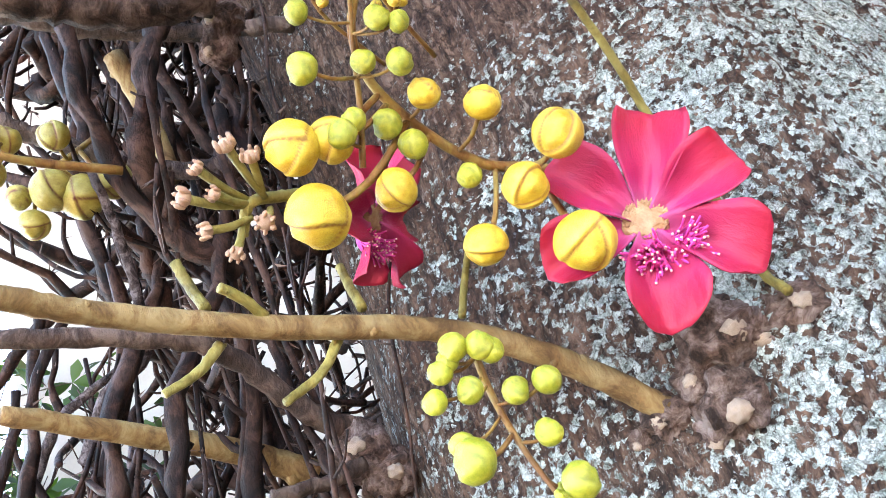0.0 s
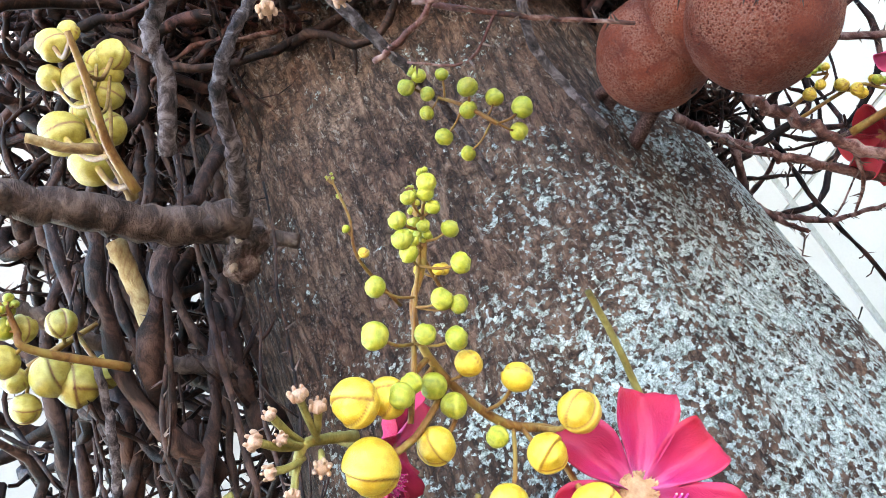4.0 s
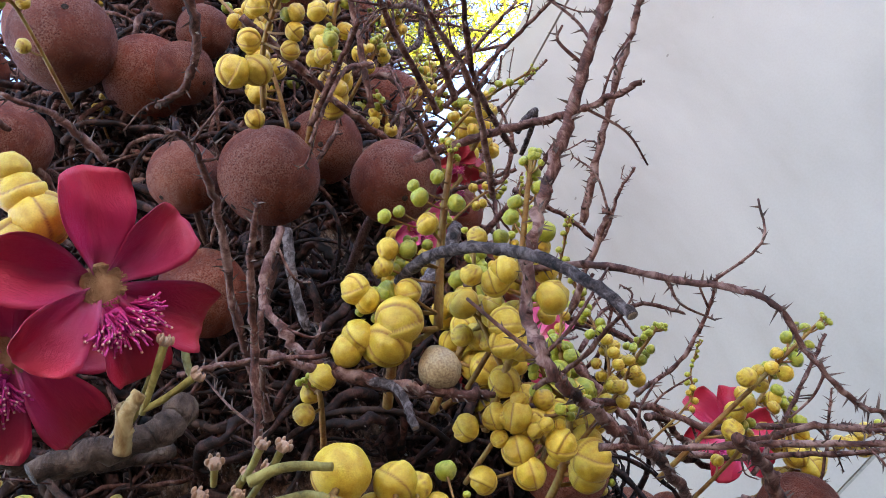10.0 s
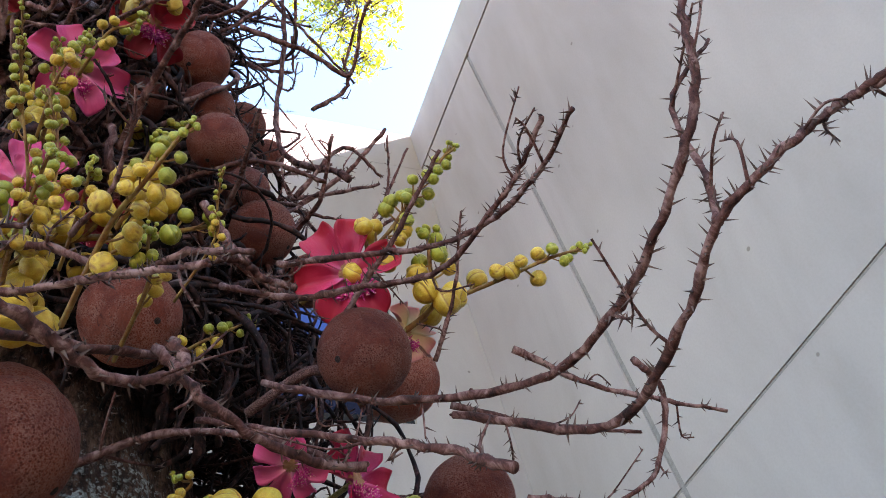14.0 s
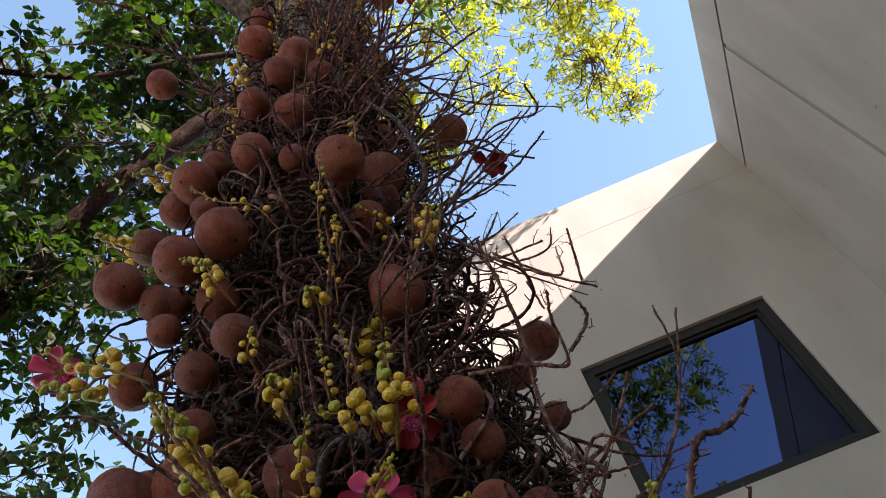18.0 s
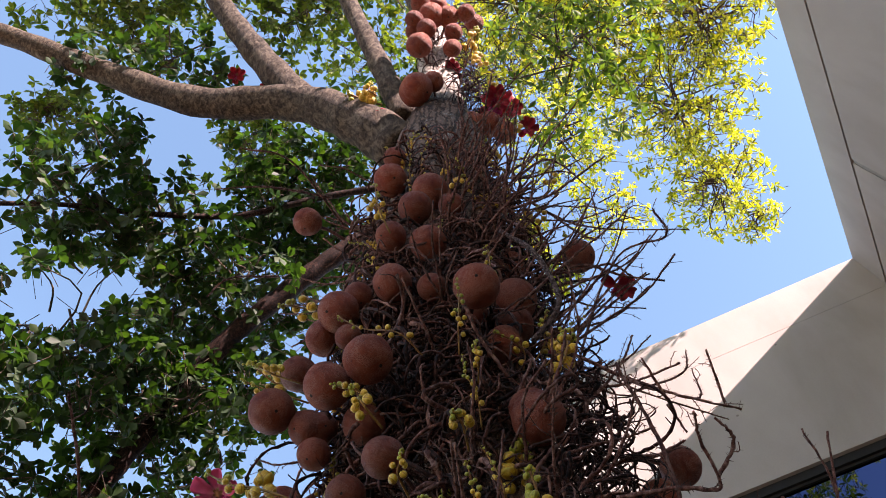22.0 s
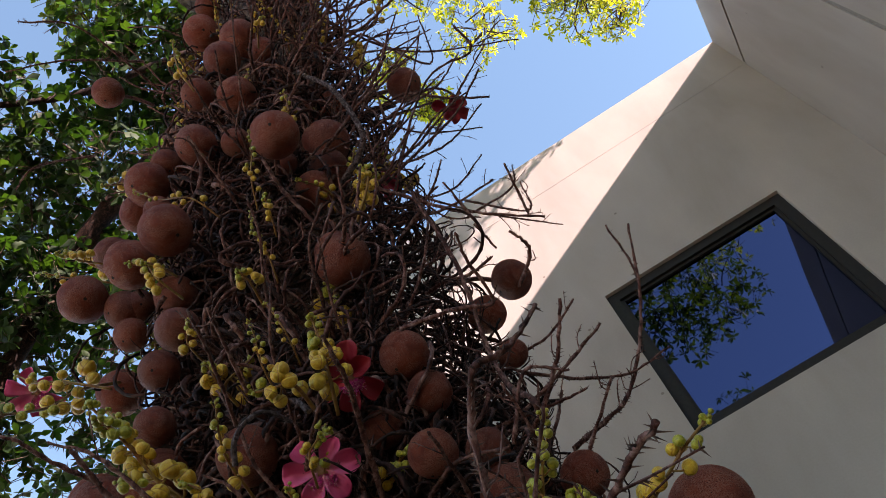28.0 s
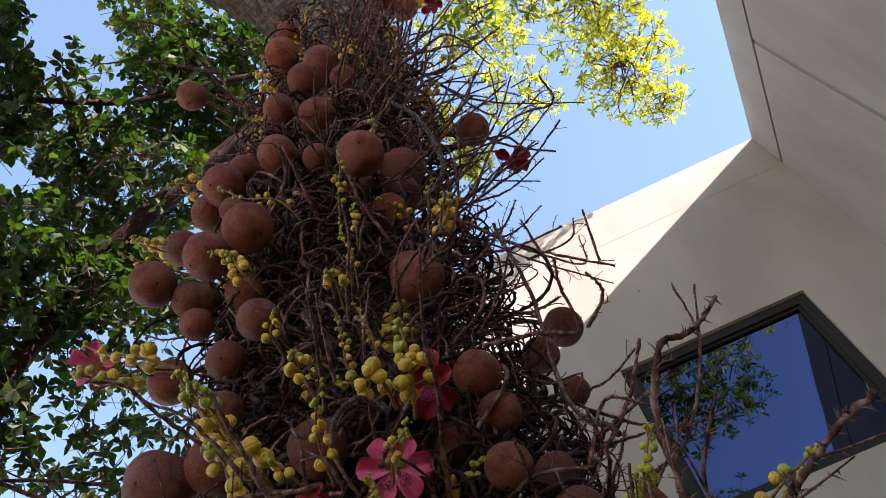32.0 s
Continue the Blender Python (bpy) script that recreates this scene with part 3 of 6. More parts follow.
THORN = make_plain("thorns", (0.035, 0.018, 0.014), (0.15, 0.09, 0.072), 60, 0.8)


def thorns_on(bag_, c, rr, count, lo, hi):
    n = len(c)
    for _ in range(count):
        i = rng.randint(1, n - 1)
        t = c[i + 1] - c[i - 1]
        t /= np.linalg.norm(t) + 1e-9
        d = rng.standard_normal(3)
        d -= (d @ t) * t
        d = d / (np.linalg.norm(d) + 1e-9) + rng.uniform(0.1, 0.8) * t
        bag_.thorn(c[i] + (c[i + 1] - c[i]) * rng.uniform() + d * rr[i] * 0.5, d, rng.uniform(lo, hi), min(0.0030, max(0.0014, rr[i] * 0.36)))


def branch(pts, r0, r1, thorny, kind):
    c = curve_points(pts, 9)
    n = len(c)
    org = c[0].copy()
    c = c - org
    rough = 1.0 if thorny else 0.42 if kind in ("bark", "grey") else 0.18
    rr = np.linspace(r0, r1, n) * (1 + 0.13 * rough * rng.standard_normal(n).clip(-1.3, 1.3))
    c = c + rng.standard_normal(c.shape) * min(r0, r1) * 0.30 * rough
    ob = thing("branch", LABELS[kind], "branch", "flower stalks", Matrix.Translation(org))
    b_ = Bag()
    b_.tube(c, rr, 12)
    # knobbly nodes where old flowers fell
    seg = np.linalg.norm(np.diff(c, axis=0), axis=1).sum()
    for _ in range(max(2, int(seg / (0.016 if thorny else 0.04)))):
        i = rng.randint(n)
        d = rng.standard_normal(3)
        v, f = ball(4, 6)
        v = v * rr[i] * rng.uniform(0.3, 0.6) + c[i] + d / np.linalg.norm(d) * rr[i] * 0.8
        if thorny:
            b_.add(v, f)
        else:
            part("knob", mesh_of("knob", v, f, WOOD[kind]), ob)
    part("stem", b_.mesh("stem", WOOD[kind]), ob)
    if kind == "grey":
        v, f = ball(5, 12)
        d = c[-1] - c[-2]
        part("cut_end", mesh_of("cut_end", v * np.array([0.9, 0.9, 0.15]), f, CUT), ob, "pale cut end",
             Matrix.Translation(Vector(c[-1])) @ aim(d / np.linalg.norm(d)) @ Matrix.Scale(rr[-1], 4))
    if not thorny:
        return
    b_ = Bag()
    thorns_on(b_, c, rr, int(seg / 0.0075 * (0.6 + 0.4 * thorny)), 0.006, 0.016)
    # short dead side twigs
    for _ in range(int(seg / 0.13)):
        i = rng.randint(2, n - 2)
        t = c[i + 1] - c[i - 1]
        t /= np.linalg.norm(t)
        d = rng.standard_normal(3)
        d -= (d @ t) * t
        d = d / np.linalg.norm(d) + 0.8 * t
        ln = rng.uniform(0.03, 0.10)
        q = np.array([c[i], c[i] + d * ln * 0.4 + rng.standard_normal(3) * 0.006, c[i] + d * ln * 0.8 + rng.standard_normal(3) * 0.012 + np.array([0, 0, 0.2 * ln])])
        q = curve_points(q, 4)
        s_ = Bag()
        r_ = max(0.0016, rr[i] * 0.38)
        s_.tube(q, np.linspace(r_, r_ * 0.6, len(q)), 6)
        thorns_on(b_, q, [r_] * len(q), int(ln / 0.008), 0.005, 0.014)
        part("side_twig", s_.mesh("side_twig", WOOD[kind]), ob)
    tagged(part("thorn_coat", b_.mesh("thorn_coat", THORN, False), ob), kind="stuff")


# ---- flowers ----
def petal_mesh(mat, seed):
    nu, nv = 16, 13
    verts = []
    for i in range(nu):
        u = i / (nu - 1)
        w = 0.365 * math.sin(math.pi * (u * 0.77 + 0.05)) ** 0.55 * (0.36 + 0.68 * u)
        for k in range(nv):
            s = 2 * k / (nv - 1) - 1
            x = 0.10 + 0.90 * u - 0.05 * s * s * u**3 - 0.03 * abs(s) ** 4 + 0.02 * noise.noise(Vector((s * 3, u, seed * 3.0)))
            z = 0.30 * u - 0.34 * u**2.2 + 0.26 * s * s * (0.3 + u) - 0.05 * math.exp(-((s / 0.12) ** 2)) * (1 - u) + 0.07 * noise.noise(Vector((u * 3, s * 2, seed * 5.0)))
            verts.append((x, s * w, z))
    faces = [(i * nv + k, i * nv + k + 1, (i + 1) * nv + k + 1, (i + 1) * nv + k) for i in range(nu - 1) for k in range(nv - 1)]
    n = len(verts)
    low = [(x, y, z - 0.030 * (1 - 0.5 * x)) for x, y, z in verts]
    faces += [tuple(j + n for j in reversed(q)) for q in faces]
    rim = [k for k in range(nv)] + [(i + 1) * nv - 1 for i in range(1, nu)] + [(nu - 1) * nv + k for k in reversed(range(nv - 1))] + [i * nv for i in reversed(range(1, nu - 1))]
    faces += [(rim[j], rim[j - 1], rim[j - 1] + n, rim[j] + n) for j in range(len(rim))]
    return mesh_of("petal", verts + low, faces, mat)


PETAL_MESH = [[petal_mesh(m_, s) for s in range(3)] for m_ in PETALS]


def flower_core():
    disc, fil, ant = Bag(), Bag(), Bag()
    v, f = ball(10, 20)
    disc.add(v * np.array([0.205, 0.205, 0.07]) + np.array([0, 0, 0.07]), f)
    r2 = np.random.RandomState(3)
    # curved hood that carries the stamens out to one side
    pts = curve_points([(0.10, 0, 0.07), (0.24, 0, 0.03), (0.36, 0, 0.10), (0.33, 0, 0.20)], 5)
    v, f = tube(pts, np.linspace(0.10, 0.13, len(pts)), 12)
    v[:, 1] *= 1.6
    fil.add(v * np.array([1, 1, 0.8]), f)
    for _ in range(260):
        a, rad = r2.uniform(0, 6.28), 0.19 * math.sqrt(r2.uniform(0.15, 1))
        p = np.array([rad * math.cos(a), rad * math.sin(a), 0.115])
        d = np.array([0.3 * math.cos(a), 0.3 * math.sin(a), 1])
        disc.thorn(p, d, r2.uniform(0.02, 0.05), 0.014)
    for _ in range(170):
        p = np.array([r2.uniform(0.22, 0.44), r2.uniform(-0.25, 0.25), r2.uniform(0.06, 0.2)])
        d = np.array([r2.uniform(-0.2, 1.0), p[1] * 2.6, r2.uniform(0.3, 1.1)])
        d /= np.linalg.norm(d)
        q = p + d * r2.uniform(0.10, 0.24) + np.array([0, 0, 0.03])
        fil.tube(np.array([p, (p + q) / 2 + 0.015, q]), [0.014, 0.012, 0.011], 5)
        if r2.uniform() < 0.5:
            b, g_ = ball(4, 5)
            ant.add(b * 0.014 + q, g_)
    return disc.mesh("disc", DISC), fil.mesh("filaments", FILAMENT), ant.mesh("anthers", ANTHER)


CORE = flower_core()
COLOURS = ["deep pinkish red", "crimson red", "bright pink", "dark wilting red", "cream and pink faded"]


def flower(place, normal, r, spin, shade, hood=0):
    m = Matrix.Translation(Vector(place)) @ aim(normal, radians(spin)) @ Matrix.Scale(r, 4)
    ob = thing("flower", COLOURS[shade] + " fleshy six-petalled flower with a yellow centre", "flower", "flowers on the stalks", m)
    OUTER.append((*place, r * 0.85))
    for k in range(6):
        a = k * math.pi / 3 + rng.uniform(-0.12, 0.12)
        rot = Matrix.Rotation(a, 4, "Z") @ Matrix.Rotation(-rng.uniform(0.05, 0.25) - (0.35 if shade == 3 else 0.0) * rng.uniform(-1, 2), 4, "Y")
        s = rng.uniform(0.9, 1.06)
        part("petal", PETAL_MESH[shade][k % 3], ob, m=rot @ Matrix.Scale(s, 4))
    turn = Matrix.Rotation(radians(-90 - spin + hood), 4, "Z")
    disc = part("disc", CORE[0], ob, "golden stamen disc", turn)
    tagged(part("filament_tuft", CORE[1], disc, "magenta filaments"), kind="stuff")
    tagged(part("anther_tuft", CORE[2], disc, "pale anthers"), kind="stuff")
    pts = curve_points([(0, 0, 0), (0, 0, -0.3), (0.1, 0.05, -0.9)], 4)
    v, f = tube(pts, [0.09, 0.07] + [0.055] * (len(pts) - 2), 8)
    part("pedicel", mesh_of("pedicel", v, f, WOOD["green"]), ob)


# ---- buds ----
def bud_mesh(kind, seed, rings=36):
    """A round bud wrapped in overlapping sepals, each with a proud, pale edge and a brown line beneath it."""
    v, f = ball(rings, int(rings * 1.3))
    att, laps = [], []
    rise = 0.14 if kind == "g" else 0.12
    for i, p in enumerate(v):
        lift, line, edge = 0.0, 0.0, 0.0
        for j in range(2):
            a = 2.5 * j + seed * 1.7
            nrm = np.array([math.cos(a) * 0.75, math.sin(a) * 0.75, -0.45 - 0.2 * j])
            nrm /= np.linalg.norm(nrm)
            q = p @ nrm + 0.12 - 0.25 * j - 0.07 * math.sin(3 * p[2] + a)
            t = min(1.0, max(0.0, q / 0.07 + 0.5))
            lift = max(lift, t * t * (3 - 2 * t) * (1 - 0.12 * j))
            if q > 0.05:
                line *= 0.1
                edge *= 0.2
            line = max(line, math.exp(-(((q + 0.045) / (0.040 + 0.5 / rings)) ** 2)))
            edge = max(edge, math.exp(-(((q - 0.12) / 0.14) ** 2)))
        att.append(line if kind != "g" else 0.6 * line)
        laps.append(edge)
        # a small nipple where it will open, and a flattened foot at the stalk
        nip = 0.10 * math.exp(-(1 - p[2]) / 0.03) - 0.08 * math.exp(-(1 + p[2]) / 0.10)
        v[i] = p * (0.95 + rise * lift + nip + 0.035 * noise.noise(Vector(p * 2) + Vector((seed * 7, 0, 0)))) * np.array([1, 1, 0.96])
    me = mesh_of("bud", v, f, BUD[kind])
    for name, values in (("seam", att), ("lap", laps)):
        a_ = me.attributes.new(name, "FLOAT", "POINT")
        a_.data.foreach_set("value", values)
    return me


BUDS = {k: [bud_mesh(k, s, 44) for s in range(4)] for k in "ygp"}
BUDS_SMALL = {k: [bud_mesh(k, s, 14) for s in range(4)] for k in "ygp"}
BUD_LABEL = {"y": "flower stalk with round yellow buds seamed in brown", "g": "flower stalk with small green buds", "p": "flower stalk with pale yellow buds"}


def put_buds(name_kind, rachis, r0, buds, label):
    """A flower stalk: one stem with its side stalks, and every bud on it."""
    org = rachis[0].copy()
    OUTER.extend((*p, r + 0.012) for p, r, _ in buds[::2])
    ob = thing("bud_spray", label, "flower buds", "bud sprays", Matrix.Translation(org))
    b_ = Bag()
    n = len(rachis)
    b_.tube(rachis - org, np.linspace(r0, r0 * 0.55, n), 8)
    for p, r, kind in buds:
        i = int(np.argmin(np.linalg.norm(rachis - p, axis=1)))
        i = max(0, i - 1)
        a = rachis[i]
        mid = (a + p) / 2 + np.array([0, 0, -0.12]) * np.linalg.norm(p - a)
        if np.linalg.norm(p - a) > r * 1.1:
            b_.tube(curve_points([a - org, mid - org, p - org], 3), [max(0.0010, r * 0.14)] * 7, 6)
        d = p - mid
        m = Matrix.Translation(Vector(p - org)) @ aim(d / (np.linalg.norm(d) + 1e-9), rng.uniform(0, 6.28)) @ Matrix.Scale(r, 4)
        part("bud", (BUDS if r > 0.012 else BUDS_SMALL)[kind][rng.randint(4)], ob, m=m)
    part("stem", b_.mesh("stem", WOOD["rachis"]), ob)
    return ob


def cluster(rachis, buds, kind):
    c = curve_points(rachis, 6)
    lst = [(np.array(b[:3]), b[3], "g" if kind == "y" and b[3] < 0.0095 else kind) for b in buds]
    small = min(b[3] for b in buds)
    if small < 0.0095:
        for _ in range(9):
            lst.append((c[-1] + rng.standard_normal(3) * small * 0.7, small * rng.uniform(0.35, 0.6), "g"))
    put_buds(kind, c, max(0.0022, max(b[3] for b in buds) * 0.22), lst, BUD_LABEL[kind])


def spray(base, tip, count, r, kind, bend):
    a, b = np.array(base), np.array(tip)
    if kind == "g":
        r, count = r * 0.8, int(count * 1.3)
    ln = np.linalg.norm(b - a)
    side = rng.standard_normal(3)
    root = a + (a - b) * 0.25 + (trunk_axis(a[2]) - a) * 0.12
    c = curve_points([root, a, (a + b) / 2 + side * ln * bend * 0.3, b], 6)
    d = (b - a) / ln
    lst = []
    for k in range(count):
        s = (k + 0.5) / count
        i = min(len(c) - 1, int((0.2 + 0.8 * s) * (len(c) - 1)))
        o = rng.standard_normal(3)
        o -= (o @ d) * d
        o /= np.linalg.norm(o)
        size = r * (1.05 - 0.62 * s) * rng.uniform(0.8, 1.1)
        p = c[i] + o * (size * 1.0 + rng.uniform(0.2, 1.0) * r * 1.5 * (1.15 - s)) + d * size * 0.6
        lst.append((p, size, "g" if s > (0.40 if kind == "g" else 0.62) else "y" if kind == "g" else kind))
    for _ in range(7):
        lst.append((c[-1] + rng.standard_normal(3) * r * 0.35, r * rng.uniform(0.2, 0.32), "g"))
    put_buds(kind, c, r * 0.22 + 0.0008, lst, BUD_LABEL[kind])


CAL = Bag()
for k in range(6):
    a = k * math.pi / 3
    v, f = ball(4, 6)
    v = v * np.array([0.30, 0.22, 0.55]) + np.array([0.72, 0, 0.25])
    rot = np.array([[math.cos(a), -math.sin(a), 0], [math.sin(a), math.cos(a), 0], [0, 0, 1]])
    CAL.add(v @ rot.T, f)
v, f = ball(7, 12)
CAL.add(v * np.array([0.75, 0.75, 0.6]), f)
CAL_MESH = CAL.mesh("cup", CALYX)


def calyx(base, tip):
    a, b = np.array(base), np.array(tip)
    ob = thing("spent_flower_stalk", "green stalk that ends in a dried peach-coloured calyx", "flower stalk", "spent flower stalks", Matrix.Translation(a))
    ln = np.linalg.norm(b - a)
    c = curve_points([a - a, (b - a) * 0.5 + np.array([0, 0, -0.06 * ln]), b - a], 5)
    v, f = tube(c, np.linspace(0.0022, 0.0030, len(c)), 8)
    part("stem", mesh_of("stem", v, f, WOOD["green"]), ob)
    r = 0.0062 * rng.uniform(0.85, 1.2)
    part("cup", CAL_MESH, ob, "dried peach-brown calyx", Matrix.Translation(Vector(b - a)) @ aim(c[-1] - c[-2], rng.uniform(0, 6)) @ Matrix.Scale(r, 4))


BURR = make_wood("burr_wood", (0.030, 0.014, 0.010), (0.145, 0.080, 0.062), (0.32, 0.22, 0.195), 0.85, 70, 0.7, 0.012)


def burr(knobs):
    """Gnarled woody knobs on the trunk, each with a pale broken face."""
    org = np.array(knobs[0][:3])
    ob = thing("woody_burr", "gnarled woody burr with pale broken stubs on the bark", "burr", m=Matrix.Translation(org))
    for x, y, z, r, dx, dy, dz in knobs:
        v, f = ball(26, 34)
        for i, p in enumerate(v):
            q = Vector(p * 1.6) + Vector((x * 50, 0, 0))
            v[i] = p * (1 + 0.26 * noise.noise(q) + 0.2 * noise.noise(q * 3) + 0.1 * noise.noise(q * 8))
        d = np.array([dx, dy, dz])
        part("knob", mesh_of("knob", v * r + np.array([x, y, z]) - org, f, BURR), ob)
        v, f = ball(8, 18)
        v = v * np.array([0.30, 0.26, 0.14])
        for i, p in enumerate(v):
            v[i] = p * (1 + 0.5 * noise.noise(Vector(p * 9) + Vector((x * 90, 0, 0))))
        m = Matrix.Translation(Vector((x, y, z)) - Vector(org) + Vector(d) * r * 0.98) @ aim(d) @ Matrix.Scale(r, 4)
        part("broken_face", mesh_of("broken_face", v, f, CUT), ob, "pale broken wood", m)


def husk(place, r):
    """A pale dried bulb left among the buds."""
    v, f = ball(10, 14)
    v[:, :2] *= 1 - 0.38 * v[:, 2:3] - 0.16 * v[:, 2:3] ** 2
    v[:, 2] *= 1.35
    ob = thing("dried_bulb", "pale brown dried bulb among the yellow buds", "bulb", m=Matrix.Translation(Vector(place)) @ Matrix.Scale(r, 4))
    part("skin", mesh_of("skin", v, f, HUSK), ob)


HUSK = make_plain("dried_husk", (0.15, 0.075, 0.035), (0.46, 0.31, 0.17), 9, 0.5)

# fruits
fruit((0.173, 0.208, 6.056), 0.102)
fruit((0.184, 0.234, 6.547), 0.077)
fruit((0.375, 0.288, 5.635), 0.104)
fruit((0.314, 0.230, 5.372), 0.090)
fruit((0.441, 0.360, 5.449), 0.070)
fruit((0.191, 0.192, 5.121), 0.078)
fruit((0.206, 0.185, 4.574), 0.085)
fruit((0.331, 0.274, 4.498), 0.061)
fruit((0.536, 0.535, 4.497), 0.100)
fruit((0.497, 0.564, 4.374), 0.082)
fruit((0.534, 0.648, 5.066), 0.065)
fruit((0.770, 0.939, 5.310), 0.090)
fruit((-0.051, 0.148, 4.598), 0.093)
fruit((0.027, 0.175, 4.682), 0.066)
fruit((-0.188, 0.204, 4.623), 0.083)
fruit((0.151, 0.125, 3.950), 0.090)
fruit((-0.256, 0.163, 4.359), 0.078)
fruit((-0.019, 0.112, 3.951), 0.087)
fruit((-0.278, 0.097, 4.048), 0.087)
fruit((0.465, 0.499, 4.173), 0.077)
fruit((0.191, 0.163, 3.418), 0.063)
fruit((-0.209, 0.212, 3.999), 0.071)
fruit((0.915, 0.099, 8.919), 0.100)
fruit((0.608, 0.055, 8.404), 0.112)
fruit((0.416, 0.200, 7.732), 0.128)
fruit((0.561, 0.242, 7.777), 0.085)
fruit((0.811, 0.002, 8.907), 0.120)
fruit((0.801, 0.234, 8.321), 0.079)
fruit((0.636, -0.014, 8.706), 0.088)
fruit((1.046, 0.352, 9.319), 0.095)
fruit((0.681, 0.744, 7.677), 0.111)
fruit((0.742, 0.839, 7.564), 0.093)
fruit((-0.020, 0.188, 4.397), 0.057)
fruit((0.421, 0.422, 4.370), 0.047)
fruit((0.518, 0.494, 3.645), 0.090)
fruit((0.006, 0.271, 3.873), 0.077)
fruit((0.320, 0.299, 5.028), 0.091)
fruit((-0.116, -0.066, 5.337), 0.074)
fruit((0.521, 0.283, 4.251), 0.091)
fruit((0.673, 1.264, 4.034), 0.084)
fruit((0.600, 1.091, 3.755), 0.072)
fruit((0.506, 0.471, 2.319), 0.070)
fruit((0.790, 0.427, 2.174), 0.062)
fruit((0.688, 0.636, 2.675), 0.065)
fruit((0.085, 0.221, 2.649), 0.078)
fruit((0.268, 0.213, 2.646), 0.069)
fruit((0.004, 0.366, 2.558), 0.068)
fruit((0.229, 0.344, 3.020), 0.078)
fruit((0.479, 0.548, 3.000), 0.054)
fruit((0.603, 0.599, 3.043), 0.059)
fruit((0.589, 0.561, 3.174), 0.069)
fruit((0.624, 0.507, 2.775), 0.057)
fruit((0.662, 0.662, 2.832), 0.055)
fruit((0.953, 0.745, 2.148), 0.076)
fruit((0.394, 0.420, 2.127), 0.067)
fruit((-0.245, 0.258, 3.177), 0.101)
fruit((-0.098, 0.315, 3.195), 0.090)
fruit((-0.029, 0.266, 2.707), 0.058)
fruit((0.443, 0.190, 7.708), 0.127)
fruit((-0.291, 0.323, 2.881), 0.071)
fruit((-0.278, 0.260, 3.236), 0.086)
fruit((0.722, 0.873, 3.262), 0.046)
fruit((0.499, 0.650, 2.758), 0.049)
fruit((0.328, 0.493, 2.618), 0.045)
fruit((-0.035, 0.286, 3.158), 0.065)
fruit((-0.187, 0.237, 3.858), 0.060)
fruit((-0.259, 0.365, 2.562), 0.077)
fruit((0.935, 0.987, 2.598), 0.098)
fruit((0.357, 0.481, 2.137), 0.068)
fruit((0.410, 0.389, 2.066), 0.079)
fruit((-0.469, 0.493, 3.538), 0.074)
fruit((-0.468, 0.510, 3.220), 0.061)
fruit((0.498, 0.500, 3.721), 0.073)
fruit((-0.517, 0.401, 3.999), 0.090)
fruit((-0.052, 0.267, 3.561), 0.065)
fruit((-0.172, 0.243, 4.001), 0.060)
fruit((0.003, 0.235, 3.261), 0.058)
fruit((0.775, 0.829, 2.747), 0.059)
fruit((0.864, 0.758, 2.448), 0.046)
fruit((0.805, -0.125, 9.025), 0.097)
fruit((1.050, 0.174, 8.894), 0.085)
fruit((0.691, -0.090, 8.712), 0.083)
fruit((0.874, 0.199, 8.682), 0.083)
fruit((0.898, -0.010, 9.016), 0.092)
fruit((0.727, 0.017, 8.600), 0.087)
fruit((0.603, 0.619, 7.553), 0.089)
fruit((0.658, -0.359, 9.138), 0.055)
# branches
branch([(0.097, 0.564, 1.619), (0.064, 0.546, 1.652), (0.022, 0.519, 1.682), (-0.027, 0.488, 1.705), (-0.110, 0.435, 1.721), (-0.176, 0.380, 1.735), (-0.208, 0.333, 1.740), (-0.241, 0.286, 1.750)], 0.0092, 0.0061, 0, 'tan')
branch([(0.191, 0.516, 1.648), (0.188, 0.531, 1.676), (0.183, 0.520, 1.738), (0.162, 0.484, 1.776), (0.150, 0.451, 1.814), (0.135, 0.417, 1.849)], 0.0034, 0.0027, 0, 'green')
branch([(-0.005, 0.507, 1.712), (0.005, 0.517, 1.739), (0.016, 0.500, 1.753)], 0.0027, 0.0024, 0, 'green')
branch([(-0.139, 0.417, 1.739), (-0.148, 0.425, 1.761), (-0.153, 0.423, 1.780)], 0.0035, 0.0034, 0, 'green')
branch([(-0.111, 0.431, 1.727), (-0.116, 0.415, 1.734), (-0.124, 0.403, 1.740)], 0.0035, 0.0031, 0, 'green')
branch([(-0.060, 0.465, 1.725), (-0.066, 0.483, 1.755), (-0.068, 0.486, 1.770)], 0.0034, 0.0030, 0, 'green')
branch([(-0.080, 0.468, 1.713), (-0.093, 0.453, 1.690), (-0.113, 0.433, 1.673)], 0.0034, 0.0026, 0, 'green')
branch([(-0.139, 0.427, 1.719), (-0.152, 0.419, 1.704), (-0.168, 0.406, 1.693)], 0.0035, 0.0026, 0, 'green')
branch([(-0.341, 0.575, 2.102), (-0.295, 0.604, 2.068), (-0.217, 0.643, 2.028), (-0.150, 0.635, 1.997)], 0.0088, 0.0089, 0, 'bark')
branch([(-0.240, 0.622, 2.176), (-0.231, 0.647, 2.127), (-0.225, 0.662, 2.067), (-0.222, 0.666, 2.031)], 0.0113, 0.0076, 0, 'tan')
branch([(-0.320, 0.544, 2.210), (-0.244, 0.575, 2.175), (-0.156, 0.605, 2.148), (-0.051, 0.599, 2.101)], 0.0103, 0.0083, 0, 'bark')
